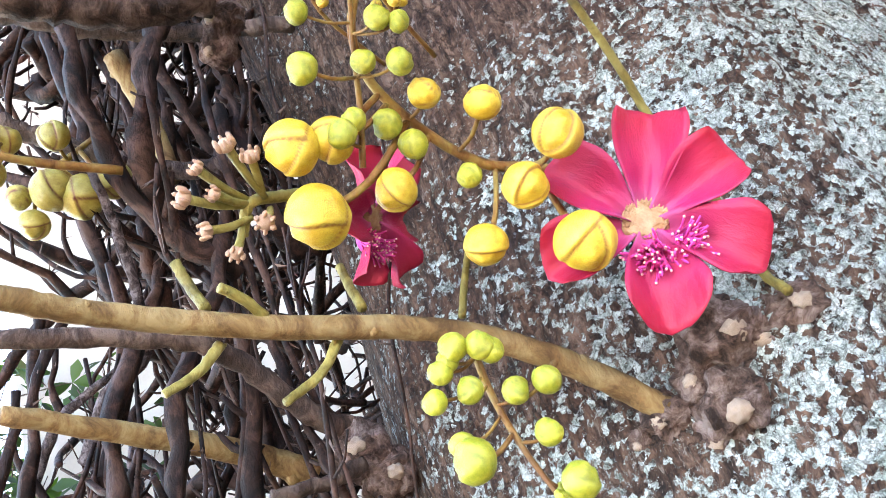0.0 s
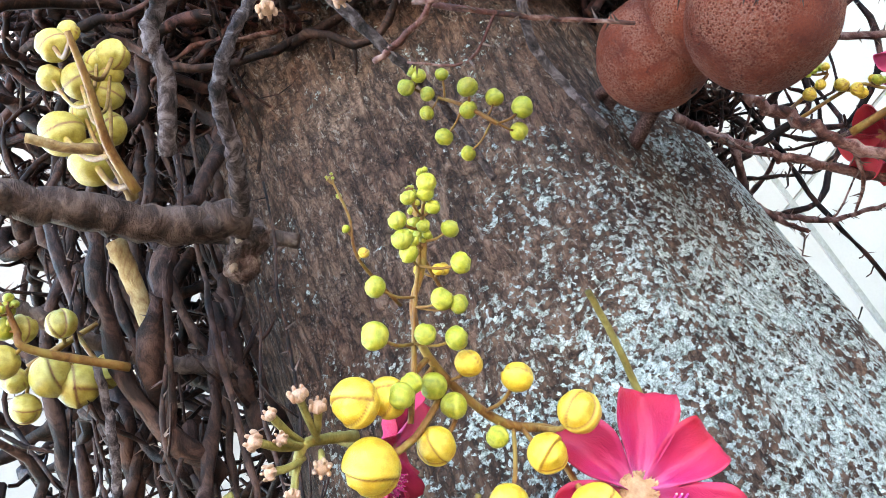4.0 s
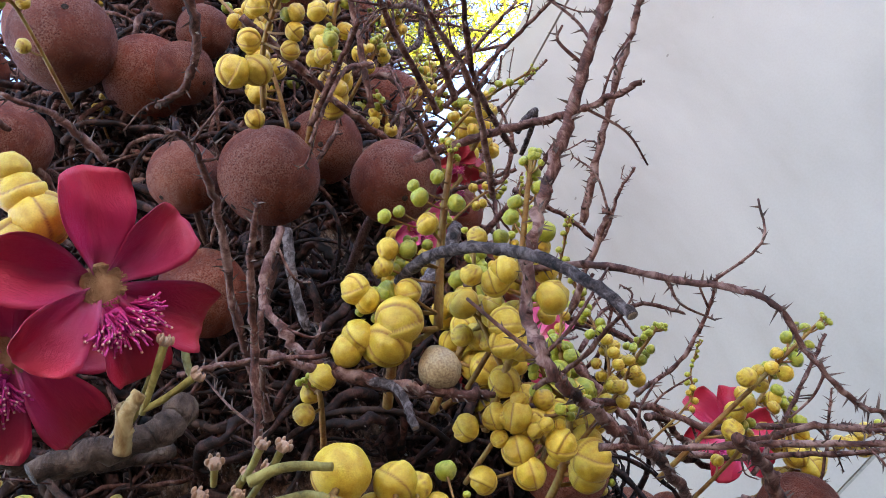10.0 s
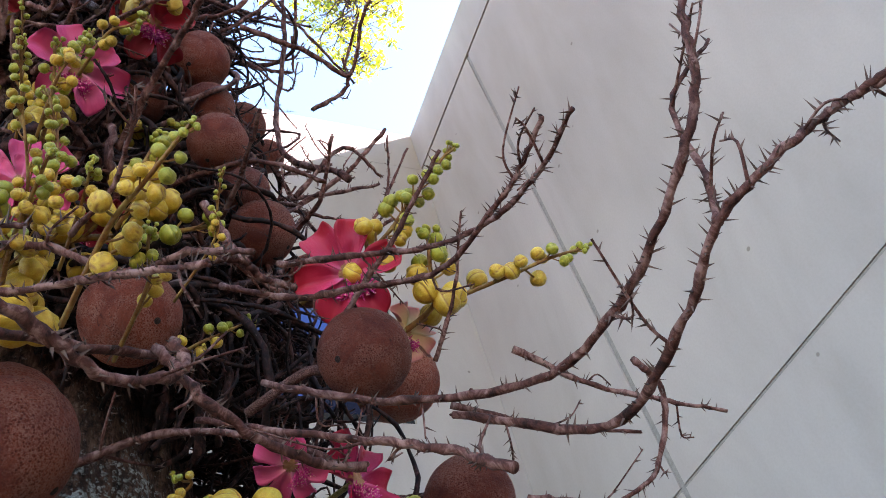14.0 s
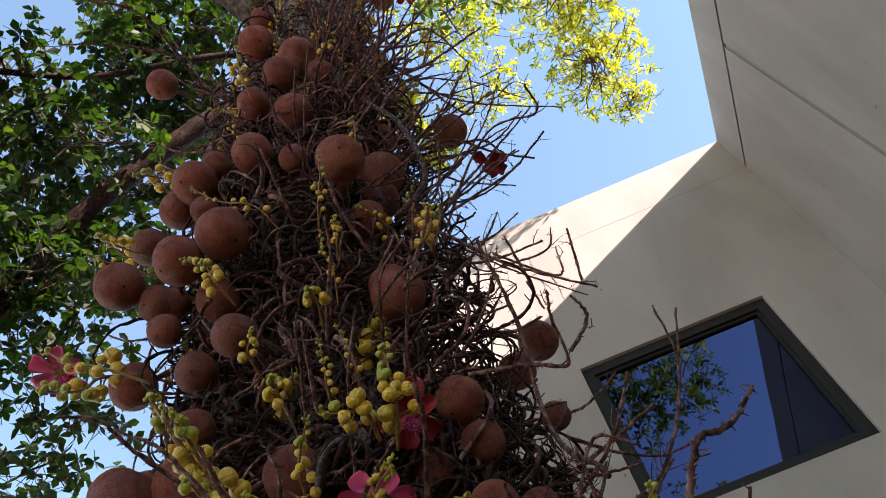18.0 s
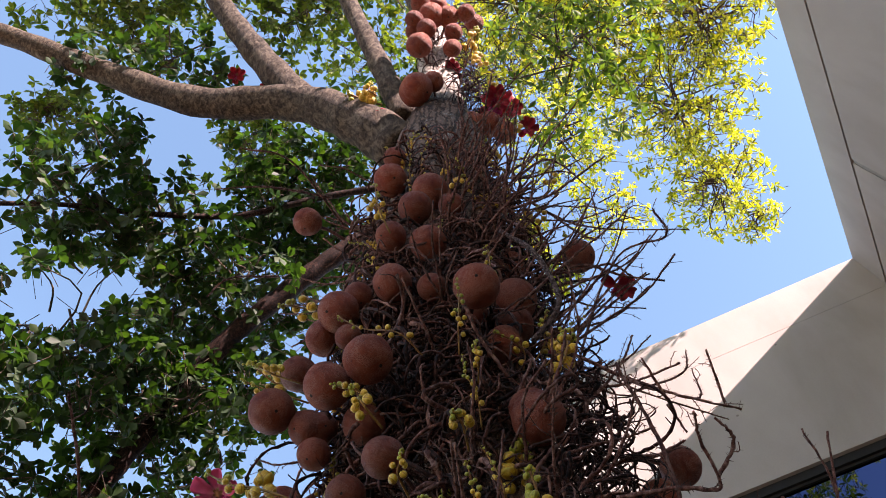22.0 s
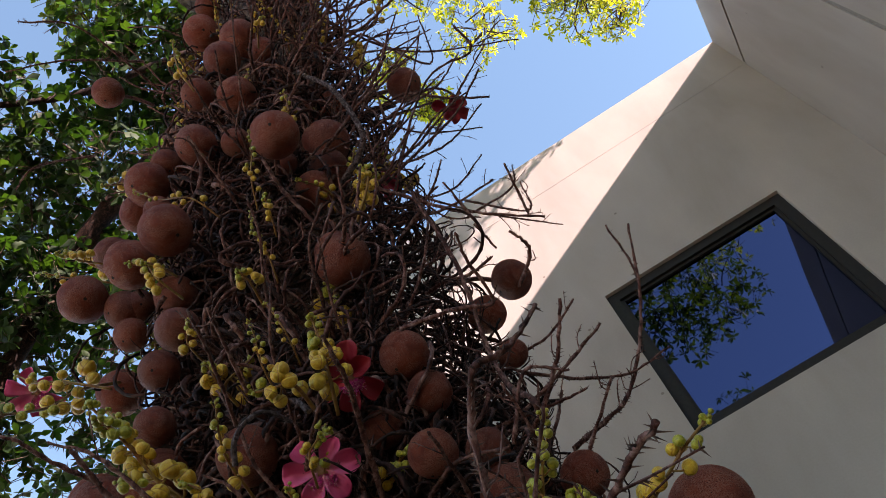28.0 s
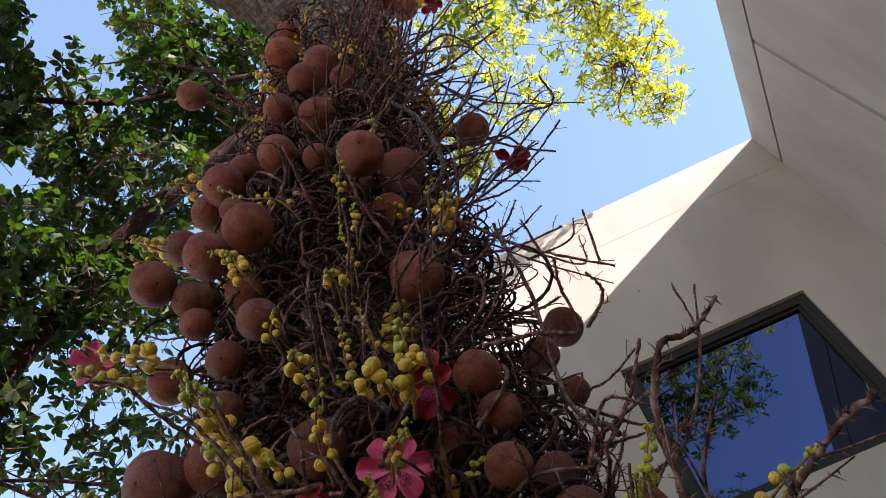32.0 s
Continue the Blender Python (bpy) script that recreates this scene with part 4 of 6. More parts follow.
branch([(-0.185, 0.746, 1.722), (-0.235, 0.699, 1.754), (-0.285, 0.626, 1.772), (-0.344, 0.536, 1.790)], 0.0130, 0.0076, 0, 'tan')
branch([(-0.125, 0.702, 1.731), (-0.151, 0.661, 1.741), (-0.188, 0.608, 1.792), (-0.221, 0.563, 1.810), (-0.318, 0.503, 1.829)], 0.0105, 0.0073, 0, 'bark')
branch([(-0.375, 0.701, 1.800), (-0.333, 0.678, 1.844), (-0.287, 0.674, 1.869), (-0.264, 0.610, 1.945), (-0.260, 0.568, 2.000)], 0.0064, 0.0039, 0, 'grey')
branch([(-0.463, 0.763, 1.825), (-0.414, 0.745, 1.873), (-0.340, 0.752, 1.907)], 0.0062, 0.0040, 0, 'grey')
branch([(-0.130, 0.680, 1.697), (-0.151, 0.658, 1.686), (-0.193, 0.626, 1.683)], 0.0078, 0.0051, 0, 'bark')
branch([(-0.101, 0.492, 2.060), (-0.163, 0.461, 2.046), (-0.223, 0.422, 2.050), (-0.277, 0.390, 2.053), (-0.352, 0.336, 2.046)], 0.0182, 0.0132, 0, 'bark')
branch([(-0.188, 0.463, 2.088), (-0.196, 0.419, 2.104), (-0.225, 0.408, 2.109), (-0.252, 0.394, 2.116)], 0.0056, 0.0042, 0, 'tan')
branch([(-0.100, 0.442, 2.027), (-0.093, 0.381, 2.036), (-0.094, 0.335, 2.054), (-0.076, 0.308, 2.078), (-0.048, 0.295, 2.112)], 0.0080, 0.0045, 0, 'grey')
branch([(-0.140, 0.345, 2.014), (-0.126, 0.301, 2.044), (-0.128, 0.276, 2.065), (-0.105, 0.256, 2.094)], 0.0071, 0.0057, 0, 'grey')
branch([(0.107, 0.417, 1.976), (0.100, 0.415, 2.015), (0.080, 0.386, 2.056), (0.047, 0.352, 2.085), (0.009, 0.316, 2.125)], 0.0031, 0.0055, 0, 'grey')
branch([(0.183, 0.350, 1.946), (0.161, 0.335, 1.994), (0.147, 0.315, 2.023), (0.146, 0.272, 2.062)], 0.0029, 0.0048, 0, 'grey')
branch([(0.318, 0.188, 1.886), (0.275, 0.215, 1.909), (0.231, 0.230, 1.938), (0.181, 0.242, 1.981), (0.124, 0.252, 2.033), (0.076, 0.271, 2.078)], 0.0033, 0.0050, 1, 'twig')
branch([(0.206, 0.279, 1.975), (0.146, 0.291, 2.016), (0.069, 0.306, 2.079)], 0.0013, 0.0026, 1, 'twig')
branch([(0.030, 0.341, 2.059), (0.061, 0.309, 2.052), (0.095, 0.263, 2.051)], 0.0028, 0.0024, 1, 'twig')
branch([(-0.242, 0.252, 2.128), (-0.197, 0.253, 2.112), (-0.156, 0.255, 2.092), (-0.106, 0.247, 2.076), (-0.032, 0.235, 2.054), (0.019, 0.233, 2.046)], 0.0034, 0.0040, 1, 'twig')
branch([(0.407, 0.587, 2.132), (0.477, 0.611, 2.088), (0.550, 0.616, 2.035), (0.627, 0.608, 1.980), (0.721, 0.577, 1.938)], 0.0064, 0.0047, 1, 'twig')
branch([(0.447, 0.521, 2.083), (0.497, 0.524, 2.019), (0.551, 0.519, 1.946), (0.593, 0.510, 1.885)], 0.0073, 0.0057, 1, 'twig')
branch([(0.509, 0.662, 2.126), (0.522, 0.716, 2.070), (0.569, 0.727, 2.012)], 0.0061, 0.0033, 1, 'twig')
branch([(0.547, 0.743, 2.064), (0.605, 0.723, 2.018), (0.664, 0.683, 1.994)], 0.0049, 0.0024, 1, 'twig')
branch([(0.419, 0.602, 2.193), (0.538, 0.573, 2.206), (0.673, 0.557, 2.164), (0.759, 0.522, 2.081)], 0.0062, 0.0039, 1, 'twig')
branch([(-0.213, 0.128, 2.065), (-0.176, 0.144, 2.063), (-0.138, 0.171, 2.062), (-0.094, 0.195, 2.086), (-0.039, 0.219, 2.118)], 0.0100, 0.0076, 0, 'bark')
branch([(-0.090, 0.192, 2.088), (-0.079, 0.161, 2.088), (-0.078, 0.133, 2.084)], 0.0053, 0.0044, 0, 'tan')
branch([(-0.078, 0.150, 2.007), (-0.059, 0.154, 1.976), (-0.023, 0.154, 1.974), (0.013, 0.132, 1.975), (0.047, 0.112, 1.970), (0.065, 0.111, 1.966)], 0.0062, 0.0040, 0, 'green')
branch([(-0.188, 0.138, 2.013), (-0.134, 0.154, 1.997), (-0.081, 0.164, 1.980), (-0.024, 0.158, 1.970), (0.022, 0.152, 1.982)], 0.0028, 0.0025, 1, 'twig')
branch([(0.043, 0.157, 2.178), (0.103, 0.164, 2.159), (0.166, 0.164, 2.137), (0.257, 0.165, 2.131)], 0.0044, 0.0030, 1, 'twig')
branch([(-0.037, 0.152, 2.143), (0.015, 0.140, 2.146), (0.090, 0.139, 2.155)], 0.0028, 0.0023, 1, 'twig')
branch([(0.032, 0.113, 2.183), (0.035, 0.154, 2.157), (0.045, 0.199, 2.149)], 0.0034, 0.0023, 1, 'twig')
branch([(0.585, 0.381, 2.151), (0.468, 0.240, 2.068), (0.348, 0.119, 2.015), (0.288, 0.081, 2.019), (0.239, 0.042, 2.026), (0.235, 0.029, 2.082), (0.246, -0.012, 2.133), (0.270, -0.059, 2.186), (0.298, -0.123, 2.238), (0.327, -0.204, 2.295), (0.348, -0.284, 2.345)], 0.0051, 0.0057, 2, 'twig')
branch([(0.428, 0.101, 2.366), (0.443, 0.035, 2.407), (0.461, -0.038, 2.453), (0.482, -0.134, 2.497), (0.492, -0.189, 2.528)], 0.0051, 0.0036, 2, 'twig')
branch([(0.167, 0.102, 2.225), (0.180, 0.051, 2.194), (0.205, 0.010, 2.150), (0.233, -0.020, 2.092), (0.251, -0.034, 2.039), (0.265, -0.039, 1.992)], 0.0060, 0.0045, 0, 'grey')
branch([(0.264, 0.145, 2.288), (0.327, 0.051, 2.193), (0.388, 0.009, 2.112), (0.424, -0.022, 2.043), (0.448, 0.001, 2.001), (0.488, 0.026, 1.967), (0.525, 0.026, 1.956)], 0.0042, 0.0019, 2, 'twig')
branch([(0.059, 0.102, 2.310), (0.041, 0.139, 2.249), (0.062, 0.153, 2.196), (0.099, 0.164, 2.167), (0.135, 0.160, 2.147), (0.193, 0.159, 2.128), (0.243, 0.157, 2.123)], 0.0047, 0.0054, 1, 'twig')
branch([(0.135, 0.160, 2.147), (0.156, 0.151, 2.121), (0.164, 0.158, 2.082)], 0.0047, 0.0038, 0, 'grey')
branch([(0.073, 0.128, 2.351), (0.076, 0.153, 2.309), (0.091, 0.189, 2.267), (0.105, 0.199, 2.269)], 0.0063, 0.0049, 0, 'grey')
branch([(0.035, 0.216, 2.082), (0.025, 0.117, 2.153), (0.016, 0.052, 2.166), (0.017, -0.004, 2.179)], 0.0042, 0.0027, 2, 'twig')
branch([(0.049, 0.217, 2.153), (0.012, 0.127, 2.197), (-0.008, 0.048, 2.231), (-0.034, -0.014, 2.245), (-0.056, -0.026, 2.251)], 0.0048, 0.0025, 2, 'twig')
branch([(-0.107, 0.032, 2.296), (-0.147, 0.000, 2.308), (-0.193, -0.017, 2.309)], 0.0048, 0.0021, 2, 'twig')
branch([(0.259, 0.126, 2.546), (0.321, 0.061, 2.499), (0.381, 0.003, 2.441), (0.421, -0.041, 2.404), (0.448, -0.080, 2.380)], 0.0061, 0.0036, 1, 'twig')
branch([(0.398, 0.181, 2.879), (0.465, 0.093, 2.890), (0.527, 0.005, 2.894), (0.571, -0.060, 2.892)], 0.0049, 0.0024, 1, 'twig')
branch([(0.414, 0.202, 2.978), (0.474, 0.101, 2.996), (0.532, 0.010, 3.002)], 0.0052, 0.0026, 1, 'twig')
branch([(0.398, 0.187, 2.643), (0.431, 0.186, 2.629), (0.439, 0.130, 2.655), (0.414, 0.089, 2.683)], 0.0047, 0.0026, 1, 'twig')
branch([(0.398, 0.163, 2.275), (0.410, 0.087, 2.293), (0.415, 0.052, 2.299), (0.412, 0.047, 2.304)], 0.0045, 0.0031, 1, 'twig')
branch([(0.336, 0.215, 2.196), (0.382, 0.178, 2.201), (0.421, 0.107, 2.203), (0.467, 0.094, 2.179)], 0.0035, 0.0019, 1, 'twig')
branch([(0.484, 0.246, 2.218), (0.531, 0.198, 2.225), (0.558, 0.139, 2.249), (0.566, 0.103, 2.269)], 0.0034, 0.0017, 2, 'twig')
branch([(0.391, 0.245, 2.208), (0.475, 0.221, 2.169), (0.549, 0.211, 2.110), (0.609, 0.170, 2.085), (0.668, 0.137, 2.043)], 0.0045, 0.0032, 2, 'twig')
branch([(0.395, 0.239, 2.132), (0.472, 0.210, 2.099), (0.554, 0.167, 2.060), (0.632, 0.118, 2.011)], 0.0042, 0.0031, 2, 'twig')
branch([(-0.032, 0.050, 2.000), (-0.049, 0.048, 1.973), (-0.076, 0.054, 1.965), (-0.121, 0.059, 1.952)], 0.0107, 0.0071, 0, 'bark')
branch([(-0.071, 0.042, 1.949), (-0.070, 0.021, 1.957), (-0.063, 0.011, 1.967)], 0.0056, 0.0043, 0, 'tan')
branch([(-0.050, -0.095, 2.463), (-0.033, -0.042, 2.445), (-0.040, 0.003, 2.426), (-0.068, 0.035, 2.432)], 0.0054, 0.0035, 1, 'twig')
branch([(0.114, 0.086, 2.542), (0.135, 0.016, 2.547), (0.154, -0.053, 2.548)], 0.0045, 0.0034, 2, 'twig')
branch([(-0.038, 0.060, 2.099), (-0.032, 0.074, 2.061), (-0.026, 0.071, 2.049)], 0.0034, 0.0025, 0, 'green')
branch([(0.001, 0.040, 1.921), (0.020, 0.026, 1.919), (0.046, 0.017, 1.910)], 0.0036, 0.0026, 0, 'green')
branch([(0.668, 0.468, 2.181), (0.800, 0.396, 2.074), (0.925, 0.276, 1.983), (0.968, 0.166, 1.958), (0.994, 0.061, 1.969), (1.027, -0.013, 2.029), (1.053, -0.047, 2.132), (1.097, -0.079, 2.177)], 0.0052, 0.0036, 2, 'twig')
branch([(1.097, -0.079, 2.177), (1.135, -0.055, 2.190), (1.173, -0.037, 2.231)], 0.0036, 0.0024, 2, 'twig')
branch([(0.696, 1.031, 3.004), (0.784, 1.088, 3.057), (0.854, 1.140, 3.116), (0.946, 1.172, 3.243), (1.046, 1.170, 3.408), (1.160, 1.105, 3.612)], 0.0075, 0.0035, 2, 'twig')
branch([(1.066, 1.166, 3.441), (1.090, 1.144, 3.532), (1.103, 1.087, 3.659)], 0.0045, 0.0028, 2, 'twig')
branch([(0.741, 0.841, 3.137), (0.813, 1.005, 3.153), (0.901, 1.148, 3.183), (1.021, 1.210, 3.220)], 0.0052, 0.0030, 1, 'twig')
branch([(0.865, 0.378, 2.031), (0.970, 0.264, 1.913), (1.002, 0.130, 1.909), (1.015, 0.044, 1.928), (1.055, 0.000, 1.945), (1.115, -0.020, 1.978), (1.180, -0.050, 1.990), (1.227, -0.075, 1.981)], 0.0048, 0.0032, 2, 'twig')
branch([(1.115, -0.020, 1.978), (1.122, -0.060, 1.955), (1.129, -0.095, 1.939)], 0.0036, 0.0026, 1, 'twig')
branch([(1.015, 0.044, 1.928), (1.036, 0.046, 1.990), (1.047, 0.034, 2.089), (1.111, 0.010, 2.159)], 0.0036, 0.0020, 2, 'twig')
branch([(0.623, 0.477, 2.371), (0.714, 0.428, 2.285), (0.787, 0.355, 2.218), (0.871, 0.293, 2.169), (0.927, 0.193, 2.164), (0.950, 0.163, 2.180), (0.974, 0.117, 2.205)], 0.0048, 0.0028, 2, 'twig')
branch([(0.700, 0.392, 2.311), (0.779, 0.314, 2.229), (0.868, 0.274, 2.190), (0.922, 0.208, 2.154), (0.946, 0.125, 2.120), (0.954, 0.040, 2.095)], 0.0044, 0.0022, 2, 'twig')
branch([(0.900, 0.519, 2.232), (0.933, 0.445, 2.292), (0.948, 0.362, 2.357)], 0.0034, 0.0019, 2, 'twig')
branch([(0.855, 0.579, 2.751), (0.744, 0.705, 3.057), (0.786, 0.634, 3.440), (0.794, 0.534, 3.703)], 0.0065, 0.0049, 1, 'twig')
branch([(0.678, 0.444, 3.098), (0.818, 0.488, 3.055), (0.890, 0.518, 3.023), (0.918, 0.419, 3.066), (0.948, 0.357, 3.087)], 0.0058, 0.0029, 1, 'twig')
branch([(0.869, 0.261, 1.879), (0.819, 0.310, 1.945), (0.726, 0.361, 2.012), (0.591, 0.438, 2.113)], 0.0052, 0.0036, 1, 'twig')
branch([(1.023, 0.545, 2.261), (1.119, 0.562, 2.197), (1.222, 0.558, 2.146), (1.294, 0.552, 2.112)], 0.0053, 0.0025, 1, 'twig')
branch([(0.920, 0.578, 2.201), (1.047, 0.591, 2.153), (1.170, 0.573, 2.112)], 0.0053, 0.0025, 1, 'twig')
branch([(0.995, 0.608, 2.057), (1.065, 0.591, 2.026), (1.130, 0.586, 1.980)], 0.0051, 0.0024, 1, 'twig')
branch([(1.156, 0.482, 2.168), (1.188, 0.507, 2.122), (1.155, 0.557, 2.039), (1.082, 0.576, 2.009)], 0.0049, 0.0024, 1, 'twig')
branch([(0.177, 0.428, 2.898), (0.231, 0.387, 2.976), (0.264, 0.387, 3.115), (0.338, 0.344, 3.080), (0.387, 0.362, 3.073), (0.429, 0.362, 2.997)], 0.0085, 0.0080, 0, 'grey')
branch([(0.315, 0.183, 2.474), (0.264, 0.202, 2.388), (0.212, 0.200, 2.308)], 0.0098, 0.0088, 0, 'grey')
branch([(0.562, 0.327, 2.124), (0.613, 0.338, 2.051), (0.692, 0.393, 2.018), (0.765, 0.423, 2.011)], 0.0061, 0.0049, 1, 'twig')
branch([(0.418, 0.089, 1.997), (0.486, 0.149, 2.002), (0.545, 0.228, 1.995), (0.596, 0.270, 2.040), (0.583, 0.291, 2.097)], 0.0061, 0.0053, 1, 'twig')
branch([(0.601, 0.468, 2.549), (0.644, 0.475, 2.442), (0.695, 0.496, 2.378), (0.816, 0.525, 2.337)], 0.0073, 0.0055, 1, 'twig')
branch([(0.617, 0.394, 2.332), (0.654, 0.404, 2.339), (0.679, 0.427, 2.325), (0.720, 0.444, 2.322)], 0.0063, 0.0053, 1, 'twig')
branch([(0.034, 0.032, 2.756), (0.192, 0.144, 2.753), (0.343, 0.231, 2.734)], 0.0069, 0.0045, 1, 'twig')
branch([(0.472, 0.622, 3.691), (0.540, 0.682, 3.403), (0.599, 0.757, 3.226)], 0.0092, 0.0044, 2, 'twig')
branch([(0.754, 0.612, 2.745), (0.855, 0.584, 2.855), (0.927, 0.633, 2.822)], 0.0055, 0.0028, 1, 'twig')
branch([(0.778, 0.444, 2.263), (0.851, 0.370, 2.324), (0.919, 0.284, 2.393)], 0.0046, 0.0029, 2, 'twig')
branch([(0.302, 0.086, 2.626), (0.161, -0.107, 2.576), (0.109, -0.307, 2.562), (0.101, -0.442, 2.603), (0.167, -0.545, 2.683), (0.226, -0.644, 2.740)], 0.0044, 0.0023, 2, 'twig')
branch([(0.152, -0.114, 2.644), (0.121, -0.281, 2.561), (0.068, -0.331, 2.533)], 0.0039, 0.0018, 1, 'twig')
branch([(0.644, 0.558, 4.014), (0.773, 0.724, 3.862), (0.871, 0.790, 3.750), (1.001, 0.909, 3.672)], 0.0070, 0.0033, 1, 'twig')
branch([(0.832, 0.811, 3.732), (0.849, 0.659, 3.834)], 0.0050, 0.0033, 1, 'twig')
branch([(0.828, 0.791, 3.745), (0.822, 0.874, 3.685)], 0.0050, 0.0033, 1, 'twig')
branch([(0.971, 0.873, 3.698), (1.027, 0.740, 3.794)], 0.0050, 0.0033, 1, 'twig')
branch([(0.457, 0.130, 2.687), (0.491, 0.107, 2.722), (0.524, 0.142, 2.777), (0.526, 0.215, 2.790)], 0.0058, 0.0041, 0, 'grey')
branch([(0.555, 0.547, 4.150), (0.714, 0.507, 4.197), (0.737, 0.381, 4.397), (0.670, 0.290, 4.561)], 0.0121, 0.0079, 0, 'grey')
branch([(0.186, 0.183, 4.061), (0.272, 0.168, 4.238), (0.327, 0.072, 4.285)], 0.0078, 0.0055, 1, 'twig')
branch([(0.484, 0.547, 3.835), (0.459, 0.386, 3.985), (0.471, 0.259, 4.115)], 0.0075, 0.0052, 2, 'twig')
branch([(0.851, 0.824, 3.394), (0.942, 0.786, 3.435), (0.938, 0.724, 3.482)], 0.0068, 0.0038, 2, 'twig')
branch([(0.445, 0.740, 3.864), (0.920, 0.699, 4.558), (1.153, 0.734, 4.544), (1.178, 0.631, 4.592)], 0.0052, 0.0041, 1, 'twig')
branch([(0.425, 0.126, 2.604), (0.314, 0.003, 2.539), (0.241, -0.148, 2.495), (0.182, -0.255, 2.493)], 0.0049, 0.0023, 2, 'twig')
branch([(0.352, 0.132, 2.470), (0.281, -0.015, 2.447), (0.203, -0.106, 2.433), (0.135, -0.201, 2.416)], 0.0047, 0.0023, 2, 'twig')
branch([(0.307, 0.044, 2.577), (0.218, -0.079, 2.508), (0.142, -0.123, 2.376)], 0.0049, 0.0023, 2, 'twig')
branch([(0.266, -0.021, 2.728), (0.242, -0.118, 2.760), (0.234, -0.186, 2.783), (0.196, -0.245, 2.777)], 0.0052, 0.0026, 2, 'twig')
branch([(0.249, 0.082, 2.333), (0.207, 0.008, 2.352), (0.171, -0.032, 2.343), (0.154, -0.024, 2.316)], 0.0045, 0.0023, 2, 'twig')
branch([(0.201, 0.035, 2.643), (0.152, 0.039, 2.597), (0.112, 0.098, 2.514)], 0.0052, 0.0026, 2, 'twig')
branch([(0.240, 0.142, 2.746), (0.195, 0.001, 2.866), (0.130, -0.076, 2.923)], 0.0055, 0.0029, 2, 'twig')
branch([(0.594, 0.621, 6.219), (0.830, 1.018, 5.826), (1.285, 1.383, 5.673)], 0.0074, 0.0035, 2, 'twig')
branch([(0.669, 0.961, 6.389), (0.847, 1.250, 6.008), (0.993, 1.045, 6.109)], 0.0078, 0.0037, 2, 'twig')
branch([(0.474, 1.150, 5.714), (0.637, 1.239, 5.406), (0.860, 1.417, 5.337)], 0.0070, 0.0033, 2, 'twig')
branch([(0.364, 1.274, 5.482), (0.693, 1.287, 5.240), (0.954, 1.287, 5.272)], 0.0068, 0.0032, 2, 'twig')
branch([(0.429, 1.131, 4.974), (0.656, 1.290, 4.615), (0.887, 1.556, 4.454)], 0.0060, 0.0028, 2, 'twig')
branch([(0.535, 1.455, 5.717), (0.917, 1.282, 5.566), (1.152, 1.235, 5.604)], 0.0072, 0.0034, 2, 'twig')
branch([(0.589, 0.958, 6.930), (0.900, 0.923, 6.699), (0.991, 1.217, 6.596)], 0.0086, 0.0041, 2, 'twig')
branch([(-0.181, 0.092, 6.174), (-0.316, -0.229, 5.905), (-0.521, -0.416, 5.845)], 0.0074, 0.0035, 2, 'twig')
branch([(-0.160, 0.204, 5.880), (-0.075, -0.280, 5.720), (-0.214, -0.505, 5.695)], 0.0070, 0.0033, 2, 'twig')
branch([(-0.487, 0.086, 5.497), (-0.549, -0.121, 5.220), (-0.673, -0.142, 5.159)], 0.0066, 0.0031, 2, 'twig')
branch([(0.634, 1.362, 4.720), (0.860, 1.272, 4.504), (0.928, 1.222, 4.547)], 0.0058, 0.0027, 2, 'twig')
branch([(0.634, 1.303, 4.760), (0.843, 1.364, 4.434), (0.902, 1.282, 4.503)], 0.0058, 0.0027, 2, 'twig')
branch([(0.445, 0.956, 5.219), (0.509, 1.245, 4.771), (0.634, 1.391, 4.700)], 0.0062, 0.0029, 2, 'twig')
branch([(0.402, 1.260, 5.045), (0.635, 1.243, 4.799), (0.834, 1.243, 4.832)], 0.0062, 0.0029, 2, 'twig')
burr([(0.149, 0.562, 1.649, 0.030, 0.20, -0.96, -0.22), (0.201, 0.547, 1.643, 0.022, -0.12, -0.99, -0.02), (0.173, 0.557, 1.641, 0.020, -0.19, -0.85, -0.49), (0.123, 0.563, 1.625, 0.018, -0.35, -0.94, 0.05), (0.138, 0.564, 1.604, 0.028, -0.19, -0.93, -0.30), (0.182, 0.561, 1.611, 0.021, -0.08, -0.98, -0.18), (0.168, 0.580, 1.588, 0.019, -0.19, -0.71, -0.68), (0.097, 0.570, 1.617, 0.017, -0.58, -0.74, -0.33), (0.122, 0.569, 1.596, 0.018, -0.41, -0.67, -0.62), (0.078, 0.585, 1.610, 0.012, -0.64, -0.69, -0.35)])
burr([(-0.130, 0.697, 1.711, 0.027, 0.06, -1.00, -0.05), (-0.114, 0.707, 1.686, 0.025, 0.36, -0.91, -0.22)])
burr([(-0.100, 0.520, 2.057, 0.018, -0.47, -0.76, -0.45), (-0.113, 0.533, 2.040, 0.017, -0.50, -0.65, -0.58)])
husk((0.200, 0.146, 2.152), 0.020)
